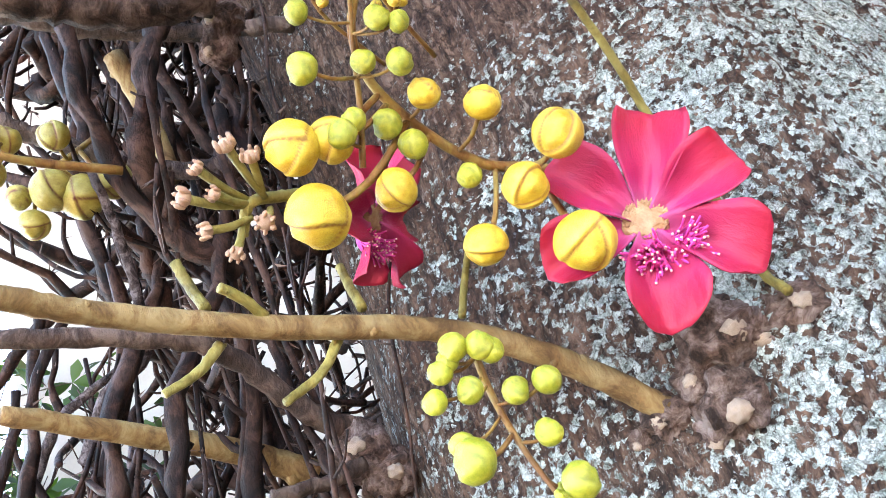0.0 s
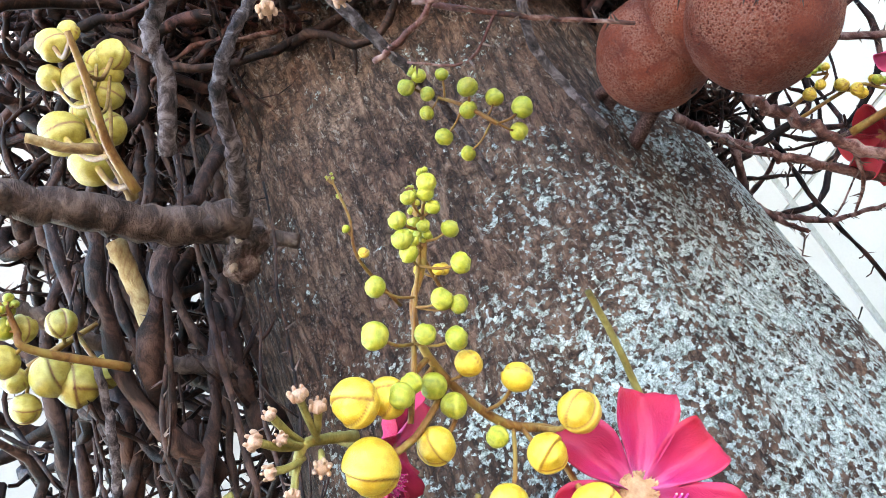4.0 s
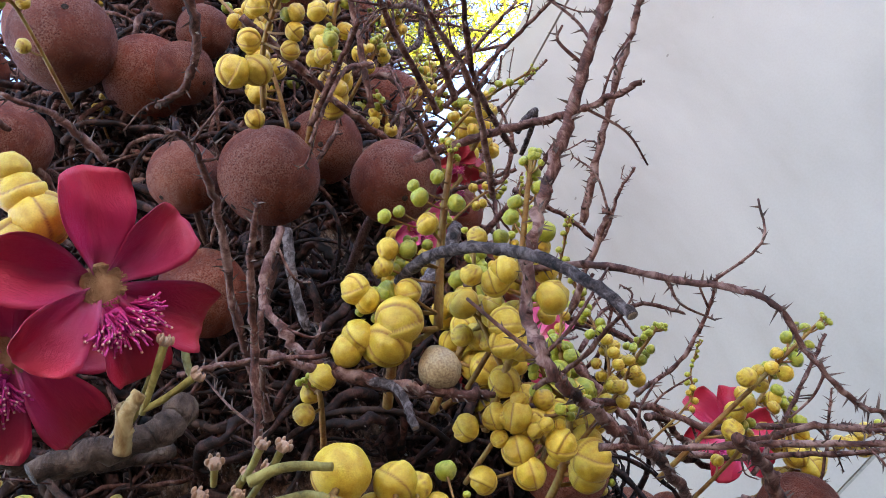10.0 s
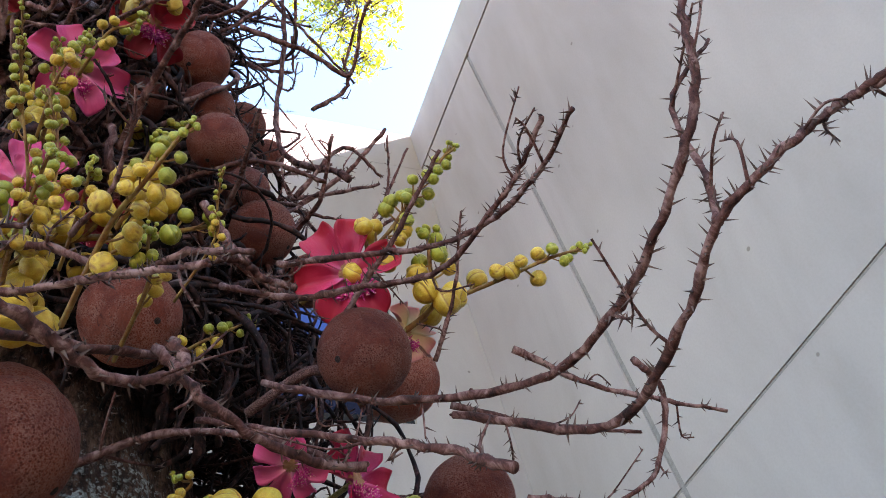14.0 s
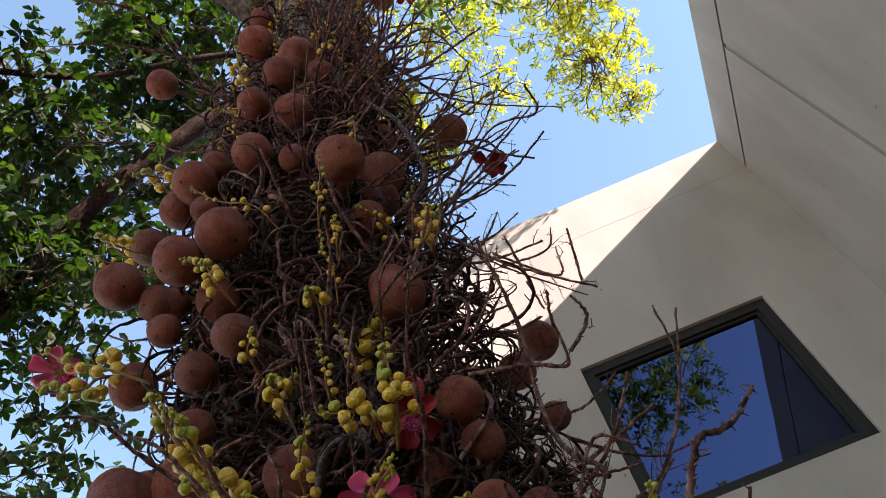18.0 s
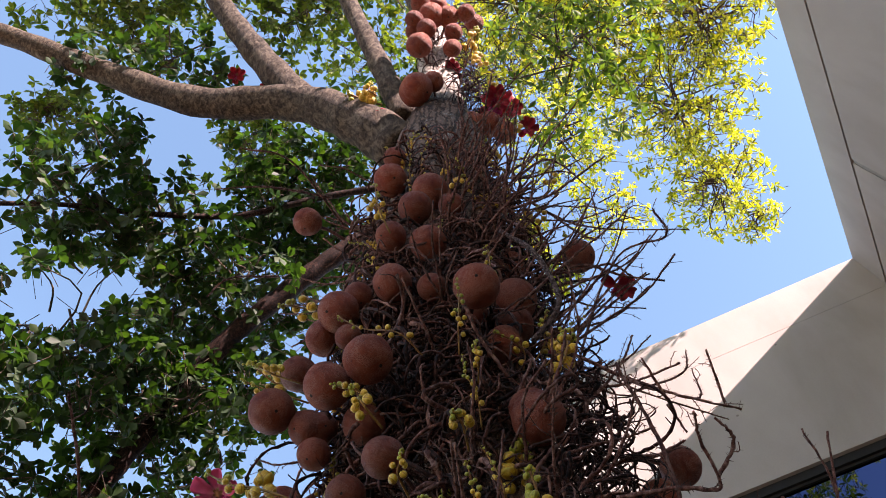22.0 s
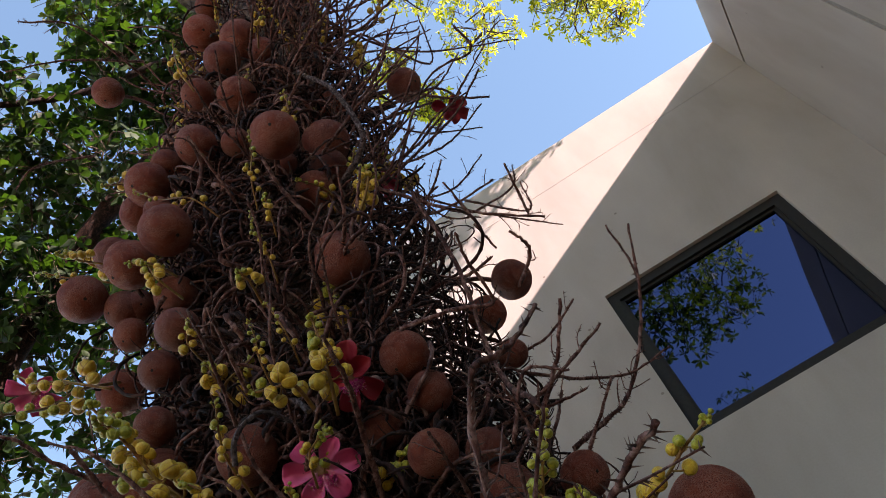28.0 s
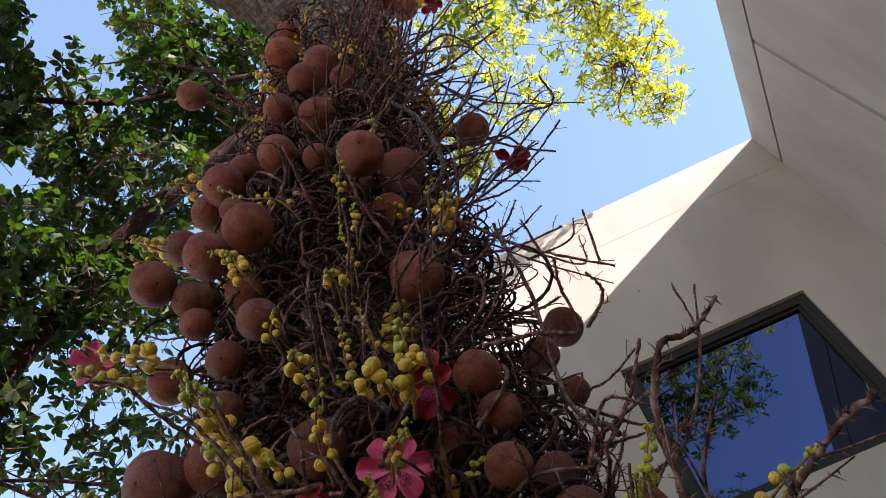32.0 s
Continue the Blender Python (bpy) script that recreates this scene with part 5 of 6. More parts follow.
# limbs
limb([(0.114, 0.472, 7.438), (-0.114, 0.170, 8.060), (-0.595, -0.211, 8.938), (-1.486, -0.789, 9.657), (-2.300, -1.771, 10.424), (-2.912, -2.636, 10.895), (-3.968, -3.929, 11.543)], 0.205, 0.085)
limb([(-0.516, -0.137, 8.816), (-0.749, -0.691, 9.862), (-0.913, -1.273, 10.882), (-1.053, -2.265, 12.361), (-1.041, -3.339, 13.789)], 0.155, 0.080)
limb([(0.207, 0.343, 7.818), (0.205, 0.054, 8.793), (0.208, -0.399, 10.015), (0.262, -1.124, 11.594), (0.378, -1.955, 13.114)], 0.105, 0.065)
limb([(0.727, -0.022, 9.246), (0.762, -0.192, 10.305), (0.845, -0.444, 11.878), (1.198, -1.178, 13.829)], 0.085, 0.055)
BOUGHS = [([(-0.899, 1.570, 10.183), (-1.532, 1.360, 9.846), (-2.155, 1.203, 9.434), (-2.797, 1.072, 8.931), (-3.494, 1.027, 8.146), (-3.932, 0.997, 7.415), (-4.388, 0.943, 6.390)], 0.110, 0.085), ([(-0.676, 1.343, 10.402), (-1.387, 0.850, 10.229), (-2.075, 0.353, 9.867), (-2.647, -0.310, 9.585), (-3.052, -0.927, 9.289), (-3.478, -1.488, 8.899)], 0.042, 0.020)]
# flowers
flower((0.122, 0.480, 1.711), (0.034, -0.998, -0.052), 0.074, 10, 0)
flower((-0.042, 0.511, 1.812), (0.827, -0.170, -0.535), 0.055, 25, 0)
flower((-0.093, 0.002, 2.062), (0.403, -0.462, -0.790), 0.077, 20, 0, 60)
flower((-0.153, 0.078, 2.083), (0.373, -0.372, -0.850), 0.076, 50, 0)
flower((-0.172, 0.075, 2.110), (0.224, -0.320, -0.920), 0.071, 0, 0)
flower((0.800, 0.463, 2.358), (-0.308, -0.840, -0.447), 0.081, 0, 1)
flower((0.411, 0.288, 2.366), (0.058, -0.928, -0.367), 0.064, 30, 2)
flower((0.397, 0.411, 2.870), (0.464, -0.623, -0.629), 0.084, 0, 2)
flower((0.518, 0.424, 3.076), (0.400, -0.638, -0.658), 0.082, 15, 3)
flower((0.771, 0.603, 2.113), (0.712, -0.702, 0.001), 0.070, 10, 0)
flower((0.871, 0.537, 2.303), (0.680, -0.671, -0.295), 0.049, 40, 4)
flower((0.416, 0.540, 2.607), (0.389, -0.142, -0.910), 0.069, 40, 3)
flower((0.157, 0.680, 3.104), (-0.067, -0.569, -0.819), 0.089, 10, 3)
flower((-0.455, 0.093, 3.758), (0.045, -0.327, -0.944), 0.087, 0, 2)
flower((0.820, 1.204, 5.315), (0.401, -0.149, -0.904), 0.101, 0, 3)
flower((0.466, 0.971, 4.781), (0.492, -0.138, -0.859), 0.074, 0, 3)
flower((0.787, 0.822, 8.334), (0.198, -0.088, -0.976), 0.169, 0, 3)
flower((0.863, 1.088, 8.135), (0.465, -0.353, -0.812), 0.102, 0, 3)
flower((0.664, 0.460, 8.796), (0.082, -0.172, -0.982), 0.089, 0, 3)
flower((-0.888, -0.709, 9.279), (0.270, -0.012, -0.963), 0.097, 0, 3)
flower((0.015, 0.223, 8.087), (0.187, -0.153, -0.970), 0.063, 0, 3)
flower((0.212, 0.635, 6.965), (0.186, -0.254, -0.949), 0.054, 0, 3)
flower((0.413, 0.269, 2.350), (-0.115, -0.900, -0.420), 0.034, 10, 2)
flower((0.362, 0.182, 2.665), (-0.041, -0.637, -0.770), 0.035, 10, 3)
flower((0.621, 0.580, 2.028), (-0.771, -0.202, -0.605), 0.058, 0, 3)
flower((0.694, 0.537, 2.109), (-0.293, -0.248, -0.923), 0.049, 20, 2)
# buds
cluster([(0.104, 0.505, 1.767), (0.081, 0.480, 1.777), (0.046, 0.458, 1.783), (0.019, 0.434, 1.804), (-0.002, 0.401, 1.831), (-0.002, 0.380, 1.855), (0.010, 0.364, 1.872), (0.018, 0.344, 1.890)], [(0.078, 0.444, 1.700, 0.0176), (0.088, 0.418, 1.760, 0.0145), (0.060, 0.434, 1.744, 0.0136), (0.025, 0.450, 1.725, 0.0129), (-0.060, 0.410, 1.763, 0.0186), (-0.059, 0.390, 1.801, 0.0161), (-0.037, 0.399, 1.802, 0.0136), (-0.013, 0.425, 1.770, 0.0129), (0.055, 0.410, 1.795, 0.0110), (0.025, 0.403, 1.812, 0.0097), (0.007, 0.420, 1.792, 0.0090), (0.032, 0.438, 1.768, 0.0076), (-0.003, 0.410, 1.806, 0.0090)], 'y')
cluster([(-0.026, 0.414, 1.786), (-0.014, 0.398, 1.816), (-0.004, 0.380, 1.846), (0.010, 0.356, 1.879), (0.027, 0.322, 1.917)], [(-0.036, 0.366, 1.832, 0.0092), (-0.027, 0.352, 1.860, 0.0071), (0.015, 0.363, 1.844, 0.0074), (0.034, 0.351, 1.860, 0.0071), (0.018, 0.378, 1.820, 0.0078), (-0.002, 0.375, 1.828, 0.0071), (0.001, 0.344, 1.874, 0.0064), (-0.001, 0.336, 1.881, 0.0071), (-0.001, 0.329, 1.892, 0.0061), (0.033, 0.338, 1.881, 0.0061), (0.010, 0.322, 1.903, 0.0050), (0.025, 0.328, 1.895, 0.0050), (0.024, 0.315, 1.906, 0.0064), (0.022, 0.320, 1.902, 0.0057), (0.026, 0.368, 1.839, 0.0064), (-0.020, 0.390, 1.803, 0.0071), (-0.029, 0.389, 1.796, 0.0085)], 'g')
cluster([(-0.005, 0.410, 1.659), (-0.005, 0.411, 1.626), (-0.000, 0.410, 1.593), (0.008, 0.405, 1.563)], [(-0.014, 0.385, 1.648, 0.0070), (-0.001, 0.386, 1.644, 0.0070), (-0.024, 0.390, 1.640, 0.0062), (-0.014, 0.393, 1.627, 0.0067), (-0.032, 0.393, 1.628, 0.0062), (0.007, 0.396, 1.619, 0.0067), (0.023, 0.394, 1.618, 0.0072), (0.014, 0.402, 1.596, 0.0067), (-0.024, 0.392, 1.594, 0.0104), (0.019, 0.401, 1.569, 0.0088), (-0.027, 0.399, 1.604, 0.0067), (-0.019, 0.390, 1.644, 0.0056), (0.003, 0.390, 1.641, 0.0062)], 'g')
cluster([(0.120, 0.387, 2.007), (0.099, 0.385, 2.034), (0.075, 0.387, 2.057), (0.060, 0.382, 2.067)], [(0.088, 0.369, 2.059, 0.0054), (0.105, 0.373, 2.042, 0.0084), (0.125, 0.379, 2.029, 0.0074), (0.144, 0.381, 2.013, 0.0088), (0.102, 0.387, 2.030, 0.0074), (0.078, 0.404, 2.021, 0.0074), (0.138, 0.397, 2.002, 0.0074), (0.094, 0.413, 2.005, 0.0064), (0.069, 0.392, 2.041, 0.0059), (0.057, 0.376, 2.060, 0.0069), (0.069, 0.370, 2.064, 0.0059), (0.073, 0.381, 2.052, 0.0059), (0.065, 0.368, 2.069, 0.0050)], 'g')
cluster([(-0.178, 0.424, 2.058), (-0.188, 0.388, 2.080), (-0.188, 0.344, 2.107), (-0.191, 0.312, 2.132)], [(-0.229, 0.415, 2.253, 0.0151), (-0.181, 0.434, 2.246, 0.0151), (-0.215, 0.443, 2.230, 0.0168), (-0.194, 0.460, 2.223, 0.0139), (-0.244, 0.470, 2.194, 0.0204), (-0.204, 0.480, 2.198, 0.0168), (-0.224, 0.494, 2.172, 0.0221), (-0.213, 0.412, 2.266, 0.0097), (-0.240, 0.438, 2.237, 0.0121), (-0.221, 0.469, 2.212, 0.0133), (-0.188, 0.447, 2.238, 0.0121), (-0.197, 0.437, 2.245, 0.0121)], 'p')
cluster([(-0.327, 0.594, 2.029), (-0.299, 0.596, 2.044), (-0.262, 0.597, 2.061)], [(-0.302, 0.580, 2.005, 0.0190), (-0.283, 0.595, 1.996, 0.0201), (-0.257, 0.603, 2.008, 0.0168), (-0.331, 0.591, 1.985, 0.0135), (-0.285, 0.561, 2.046, 0.0135), (-0.333, 0.575, 2.007, 0.0113)], 'p')
cluster([(0.065, 0.111, 1.966), (0.092, 0.113, 1.955), (0.128, 0.116, 1.949), (0.162, 0.110, 1.949)], [(0.079, 0.116, 1.995, 0.0211), (0.075, 0.152, 1.973, 0.0183), (0.106, 0.144, 1.981, 0.0135), (0.120, 0.121, 1.989, 0.0161), (0.105, 0.164, 1.968, 0.0117), (0.123, 0.159, 1.953, 0.0154), (0.137, 0.125, 1.988, 0.0117), (0.153, 0.135, 1.976, 0.0102), (0.186, 0.131, 1.964, 0.0086), (0.170, 0.145, 1.957, 0.0098), (0.160, 0.116, 1.994, 0.0079), (0.124, 0.158, 1.973, 0.0086)], 'y')
cluster([(-0.131, -0.003, 2.076), (-0.143, -0.025, 2.088), (-0.155, -0.051, 2.101)], [(-0.141, -0.022, 2.067, 0.0189), (-0.130, -0.036, 2.080, 0.0182), (-0.143, -0.048, 2.092, 0.0152), (-0.151, -0.058, 2.103, 0.0121)], 'y')
cluster([(0.209, 0.137, 2.197), (0.209, 0.067, 2.248), (0.212, 0.017, 2.278), (0.213, -0.014, 2.294)], [(0.160, 0.114, 2.177, 0.0224), (0.171, 0.099, 2.203, 0.0129), (0.121, 0.103, 2.211, 0.0143), (0.133, 0.111, 2.205, 0.0129), (0.115, 0.148, 2.174, 0.0153), (0.140, 0.149, 2.175, 0.0109), (0.094, 0.171, 2.163, 0.0129), (0.151, 0.070, 2.233, 0.0109), (0.149, 0.085, 2.225, 0.0099), (0.187, 0.043, 2.240, 0.0109), (0.179, 0.024, 2.258, 0.0090), (0.215, 0.022, 2.248, 0.0085), (0.195, 0.005, 2.267, 0.0070), (0.171, 0.068, 2.232, 0.0090), (0.174, 0.017, 2.268, 0.0060), (0.162, 0.041, 2.257, 0.0060), (0.148, 0.047, 2.256, 0.0070)], 'y')
cluster([(0.337, 0.241, 2.137), (0.302, 0.202, 2.182), (0.267, 0.145, 2.247), (0.265, 0.091, 2.299)], [(0.246, 0.134, 2.237, 0.0160), (0.255, 0.111, 2.257, 0.0118), (0.278, 0.132, 2.230, 0.0129), (0.286, 0.186, 2.174, 0.0160), (0.295, 0.208, 2.146, 0.0171), (0.316, 0.210, 2.140, 0.0129), (0.278, 0.216, 2.154, 0.0139), (0.297, 0.232, 2.122, 0.0160), (0.326, 0.193, 2.155, 0.0108), (0.338, 0.216, 2.113, 0.0160), (0.307, 0.244, 2.102, 0.0160), (0.260, 0.078, 2.280, 0.0108), (0.284, 0.074, 2.275, 0.0086), (0.296, 0.110, 2.242, 0.0108), (0.331, 0.128, 2.212, 0.0097), (0.249, 0.230, 2.153, 0.0139), (0.264, 0.262, 2.111, 0.0139)], 'y')
cluster([(0.064, 0.111, 2.632), (0.057, 0.027, 2.648), (0.076, -0.057, 2.657), (0.087, -0.114, 2.663)], [(0.058, -0.072, 2.641, 0.0095), (0.065, -0.057, 2.635, 0.0108), (0.051, -0.045, 2.630, 0.0115), (0.040, -0.029, 2.622, 0.0135), (0.090, -0.027, 2.623, 0.0115), (0.090, -0.005, 2.614, 0.0122), (0.034, 0.010, 2.606, 0.0142), (0.086, 0.017, 2.606, 0.0122), (0.017, 0.045, 2.584, 0.0201), (0.046, 0.042, 2.588, 0.0188), (0.048, 0.099, 2.568, 0.0122), (0.108, -0.057, 2.636, 0.0088), (0.101, -0.077, 2.643, 0.0088), (0.079, -0.022, 2.625, 0.0088)], 'y')
calyx((-0.088, 0.418, 1.796), (-0.093, 0.379, 1.812))
calyx((-0.088, 0.416, 1.799), (-0.083, 0.388, 1.805))
calyx((-0.098, 0.416, 1.797), (-0.113, 0.380, 1.805))
calyx((-0.099, 0.417, 1.794), (-0.126, 0.385, 1.793))
calyx((-0.098, 0.417, 1.795), (-0.110, 0.391, 1.792))
calyx((-0.100, 0.421, 1.788), (-0.122, 0.399, 1.776))
calyx((-0.106, 0.421, 1.786), (-0.112, 0.411, 1.762))
calyx((-0.088, 0.423, 1.790), (-0.090, 0.409, 1.773))
branch([(-0.061, 0.443, 1.802), (-0.080, 0.430, 1.800), (-0.098, 0.417, 1.795), (-0.109, 0.425, 1.780)], 0.0041, 0.0034, 0, 'green')
calyx((-0.033, 0.165, 1.992), (-0.021, 0.133, 1.993))
calyx((-0.014, 0.165, 1.990), (0.011, 0.119, 2.000))
calyx((0.010, 0.153, 1.997), (0.026, 0.115, 2.000))
calyx((-0.006, 0.161, 1.993), (0.005, 0.130, 1.991))
calyx((0.008, 0.169, 1.983), (0.019, 0.171, 1.950))
calyx((-0.023, 0.178, 1.978), (-0.015, 0.183, 1.943))
calyx((-0.051, 0.179, 1.979), (-0.056, 0.183, 1.946))
calyx((0.050, 0.141, 1.999), (0.046, 0.151, 1.963))
calyx((-0.070, 0.115, 2.035), (-0.034, 0.086, 2.030))
calyx((-0.069, 0.107, 2.041), (-0.056, 0.063, 2.046))
calyx((-0.062, 0.069, 2.009), (-0.050, 0.021, 2.027))
calyx((-0.062, 0.067, 2.010), (-0.029, 0.037, 2.012))
calyx((-0.014, 0.101, 1.974), (-0.015, 0.077, 1.971))
calyx((0.006, 0.099, 1.976), (0.015, 0.068, 1.978))
calyx((0.021, 0.095, 1.977), (0.029, 0.068, 1.976))
spray((0.316, 0.535, 2.701), (0.438, 0.396, 2.934), 22, 0.0236, 'y', 0.15)
spray((0.460, 0.529, 2.850), (0.572, 0.514, 2.840), 10, 0.0182, 'g', 0.15)
spray((0.333, 0.331, 2.397), (0.353, 0.220, 2.475), 16, 0.0230, 'y', 0.15)
spray((0.401, 0.316, 2.182), (0.403, 0.223, 2.284), 18, 0.0228, 'y', 0.15)
spray((0.290, 0.118, 2.189), (0.304, -0.007, 2.300), 16, 0.0178, 'y', 0.15)
spray((0.339, 0.565, 3.547), (0.475, 0.505, 3.618), 16, 0.0294, 'y', 0.15)
spray((0.185, 0.152, 2.875), (0.207, -0.021, 2.959), 14, 0.0213, 'y', 0.15)
spray((0.112, 0.374, 3.409), (0.227, 0.396, 3.452), 8, 0.0233, 'y', 0.15)
spray((0.838, 0.428, 2.377), (0.961, 0.340, 2.482), 20, 0.0176, 'g', 0.15)
spray((0.912, 0.496, 2.314), (0.915, 0.425, 2.395), 12, 0.0193, 'y', 0.15)
spray((1.026, 0.480, 2.344), (1.154, 0.455, 2.367), 12, 0.0140, 'y', 0.15)
spray((0.773, 0.509, 1.958), (0.827, 0.500, 2.003), 12, 0.0186, 'y', 0.15)
spray((0.422, 0.455, 2.466), (0.616, 0.495, 2.530), 8, 0.0243, 'y', 0.15)
spray((0.576, 0.568, 2.349), (0.656, 0.568, 2.389), 7, 0.0137, 'g', 0.15)
spray((0.997, 0.631, 2.007), (1.073, 0.635, 2.001), 8, 0.0093, 'g', 0.15)
spray((0.301, 0.174, 2.237), (0.307, 0.151, 2.177), 12, 0.0152, 'g', 0.15)
spray((0.290, 0.388, 2.589), (0.326, 0.321, 2.664), 8, 0.0162, 'g', 0.15)
spray((0.096, 0.210, 3.012), (0.112, -0.002, 3.102), 14, 0.0216, 'y', 0.15)
spray((0.081, 0.803, 3.973), (0.184, 0.669, 4.159), 16, 0.0363, 'y', 0.15)
spray((-0.021, 0.607, 3.858), (-0.158, 0.513, 3.820), 8, 0.0309, 'y', 0.15)
spray((0.423, 1.098, 5.006), (0.500, 0.926, 5.095), 8, 0.0290, 'y', 0.15)
spray((-0.401, 0.196, 3.771), (-0.158, -0.095, 3.256), 12, 0.0251, 'y', 0.15)
spray((-0.342, 0.531, 4.799), (-0.455, 0.447, 4.767), 8, 0.0280, 'y', 0.15)
spray((-0.442, 0.310, 5.395), (-0.534, 0.186, 5.376), 8, 0.0261, 'y', 0.15)
spray((-0.043, 0.723, 4.569), (0.020, 0.617, 4.634), 7, 0.0261, 'y', 0.15)
spray((0.234, 0.933, 3.971), (0.268, 0.832, 4.039), 7, 0.0222, 'g', 0.15)
spray((0.164, 0.154, 2.806), (0.181, 0.069, 2.857), 8, 0.0205, 'y', 0.15)
spray((0.377, 0.394, 2.682), (0.397, 0.304, 2.758), 10, 0.0170, 'g', 0.15)
spray((0.504, 0.462, 2.564), (0.542, 0.403, 2.639), 12, 0.0213, 'y', 0.15)
spray((0.018, 0.718, 5.057), (0.132, 0.609, 5.285), 10, 0.0243, 'y', 0.15)
spray((-0.459, 0.219, 4.579), (-0.489, 0.073, 4.608), 8, 0.0244, 'y', 0.15)
spray((-0.238, 0.537, 4.573), (-0.312, 0.360, 4.609), 9, 0.0244, 'y', 0.15)
spray((0.134, 1.024, 4.149), (0.181, 0.931, 4.314), 14, 0.0317, 'y', 0.15)
spray((0.019, 0.892, 4.823), (0.124, 0.779, 4.918), 9, 0.0235, 'g', 0.15)
spray((0.434, 1.280, 5.194), (0.418, 1.083, 5.296), 9, 0.0287, 'y', 0.15)
spray((0.041, 0.092, 8.111), (-0.037, -0.064, 8.116), 10, 0.0408, 'y', 0.15)
spray((-0.014, 0.321, 6.035), (-0.004, 0.193, 6.068), 8, 0.0258, 'y', 0.15)
spray((0.562, 0.714, 6.866), (0.647, 0.596, 6.909), 8, 0.0300, 'y', 0.15)
spray((0.857, 0.437, 8.682), (1.045, 0.308, 8.712), 8, 0.0390, 'y', 0.15)
spray((-0.184, 0.407, 4.953), (-0.304, 0.249, 4.953), 8, 0.0209, 'y', 0.15)
spray((0.569, 0.999, 6.361), (0.559, 1.063, 6.195), 9, 0.0314, 'y', 0.15)
spray((0.437, 0.229, 2.192), (0.483, 0.149, 2.227), 12, 0.0108, 'y', 0.15)
spray((0.428, 0.256, 2.323), (0.437, 0.122, 2.413), 20, 0.0089, 'g', 0.15)
spray((0.402, 0.238, 2.487), (0.418, 0.137, 2.540), 12, 0.0089, 'g', 0.15)
spray((0.390, 0.169, 2.773), (0.497, 0.058, 2.776), 14, 0.0123, 'y', 0.15)
spray((0.281, 0.186, 2.797), (0.260, 0.147, 2.820), 7, 0.0123, 'y', 0.15)
spray((-0.218, 0.002, 2.572), (-0.246, -0.020, 2.575), 7, 0.0104, 'g', 0.15)
spray((0.540, 0.169, 2.127), (0.621, 0.079, 2.155), 14, 0.0113, 'y', 0.15)
spray((0.380, 0.242, 2.190), (0.346, 0.194, 2.233), 12, 0.0154, 'g', 0.15)
spray((0.463, 0.241, 2.250), (0.451, 0.188, 2.417), 24, 0.0108, 'g', 0.15)
spray((0.446, 0.222, 2.514), (0.473, 0.221, 2.628), 18, 0.0105, 'g', 0.15)
spray((0.504, 0.254, 2.945), (0.423, 0.210, 2.971), 10, 0.0194, 'y', 0.15)
spray((0.625, 0.316, 2.280), (0.640, 0.252, 2.329), 10, 0.0067, 'g', 0.15)
spray((0.292, 0.213, 2.144), (0.357, 0.170, 2.130), 14, 0.0108, 'y', 0.15)
spray((0.271, 0.179, 2.246), (0.319, 0.151, 2.237), 10, 0.0138, 'y', 0.15)
spray((0.163, 0.138, 2.193), (0.140, 0.121, 2.211), 6, 0.0213, 'y', 0.15)
spray((0.493, 0.240, 2.265), (0.510, 0.194, 2.280), 12, 0.0095, 'g', 0.15)
spray((0.566, 0.235, 2.118), (0.573, 0.187, 2.147), 10, 0.0103, 'g', 0.15)
spray((0.621, 0.511, 2.020), (0.648, 0.505, 1.987), 9, 0.0193, 'y', 0.15)
spray((0.576, 0.525, 2.063), (0.613, 0.513, 2.031), 7, 0.0089, 'g', 0.15)
spray((0.098, 0.206, 2.169), (0.085, 0.195, 2.181), 5, 0.0122, 'y', 0.15)
spray((0.024, 0.408, 1.908), (0.029, 0.387, 1.964), 14, 0.0063, 'g', 0.15)
spray((-0.018, 0.454, 1.957), (-0.023, 0.417, 2.018), 3, 0.0058, 'g', 0.15)
spray((-0.297, 0.512, 1.992), (-0.306, 0.486, 2.024), 4, 0.0162, 'p', 0.15)
spray((0.576, 0.544, 2.102), (0.557, 0.548, 2.120), 6, 0.0089, 'g', 0.15)
spray((0.531, 0.337, 3.006), (0.550, 0.289, 3.165), 16, 0.0194, 'y', 0.15)
spray((0.419, 0.225, 3.413), (0.424, 0.181, 3.422), 9, 0.0136, 'y', 0.15)
spray((0.309, 0.201, 3.112), (0.323, 0.161, 3.138), 9, 0.0149, 'y', 0.15)
spray((0.154, 0.118, 3.656), (0.145, 0.071, 3.720), 10, 0.0151, 'y', 0.15)
spray((0.106, 0.184, 2.976), (-0.039, 0.127, 3.300), 14, 0.0174, 'y', 0.15)
spray((0.665, 0.494, 3.846), (0.703, 0.482, 3.961), 9, 0.0199, 'y', 0.15)
spray((0.465, 0.248, 3.533), (0.473, 0.193, 3.681), 12, 0.0095, 'g', 0.15)
spray((0.412, 0.244, 3.117), (0.431, 0.201, 3.220), 10, 0.0108, 'g', 0.15)
spray((-0.185, 0.056, 3.507), (-0.405, 0.003, 3.723), 10, 0.0168, 'y', 0.15)
spray((-0.234, 0.074, 4.094), (-0.300, -0.031, 4.118), 9, 0.0142, 'y', 0.15)
spray((0.471, 0.304, 2.791), (0.527, 0.291, 2.828), 9, 0.0119, 'g', 0.15)
spray((0.474, 0.279, 3.173), (0.469, 0.221, 3.261), 8, 0.0096, 'g', 0.15)
spray((0.241, 0.165, 3.302), (0.285, 0.132, 3.328), 8, 0.0117, 'y', 0.15)
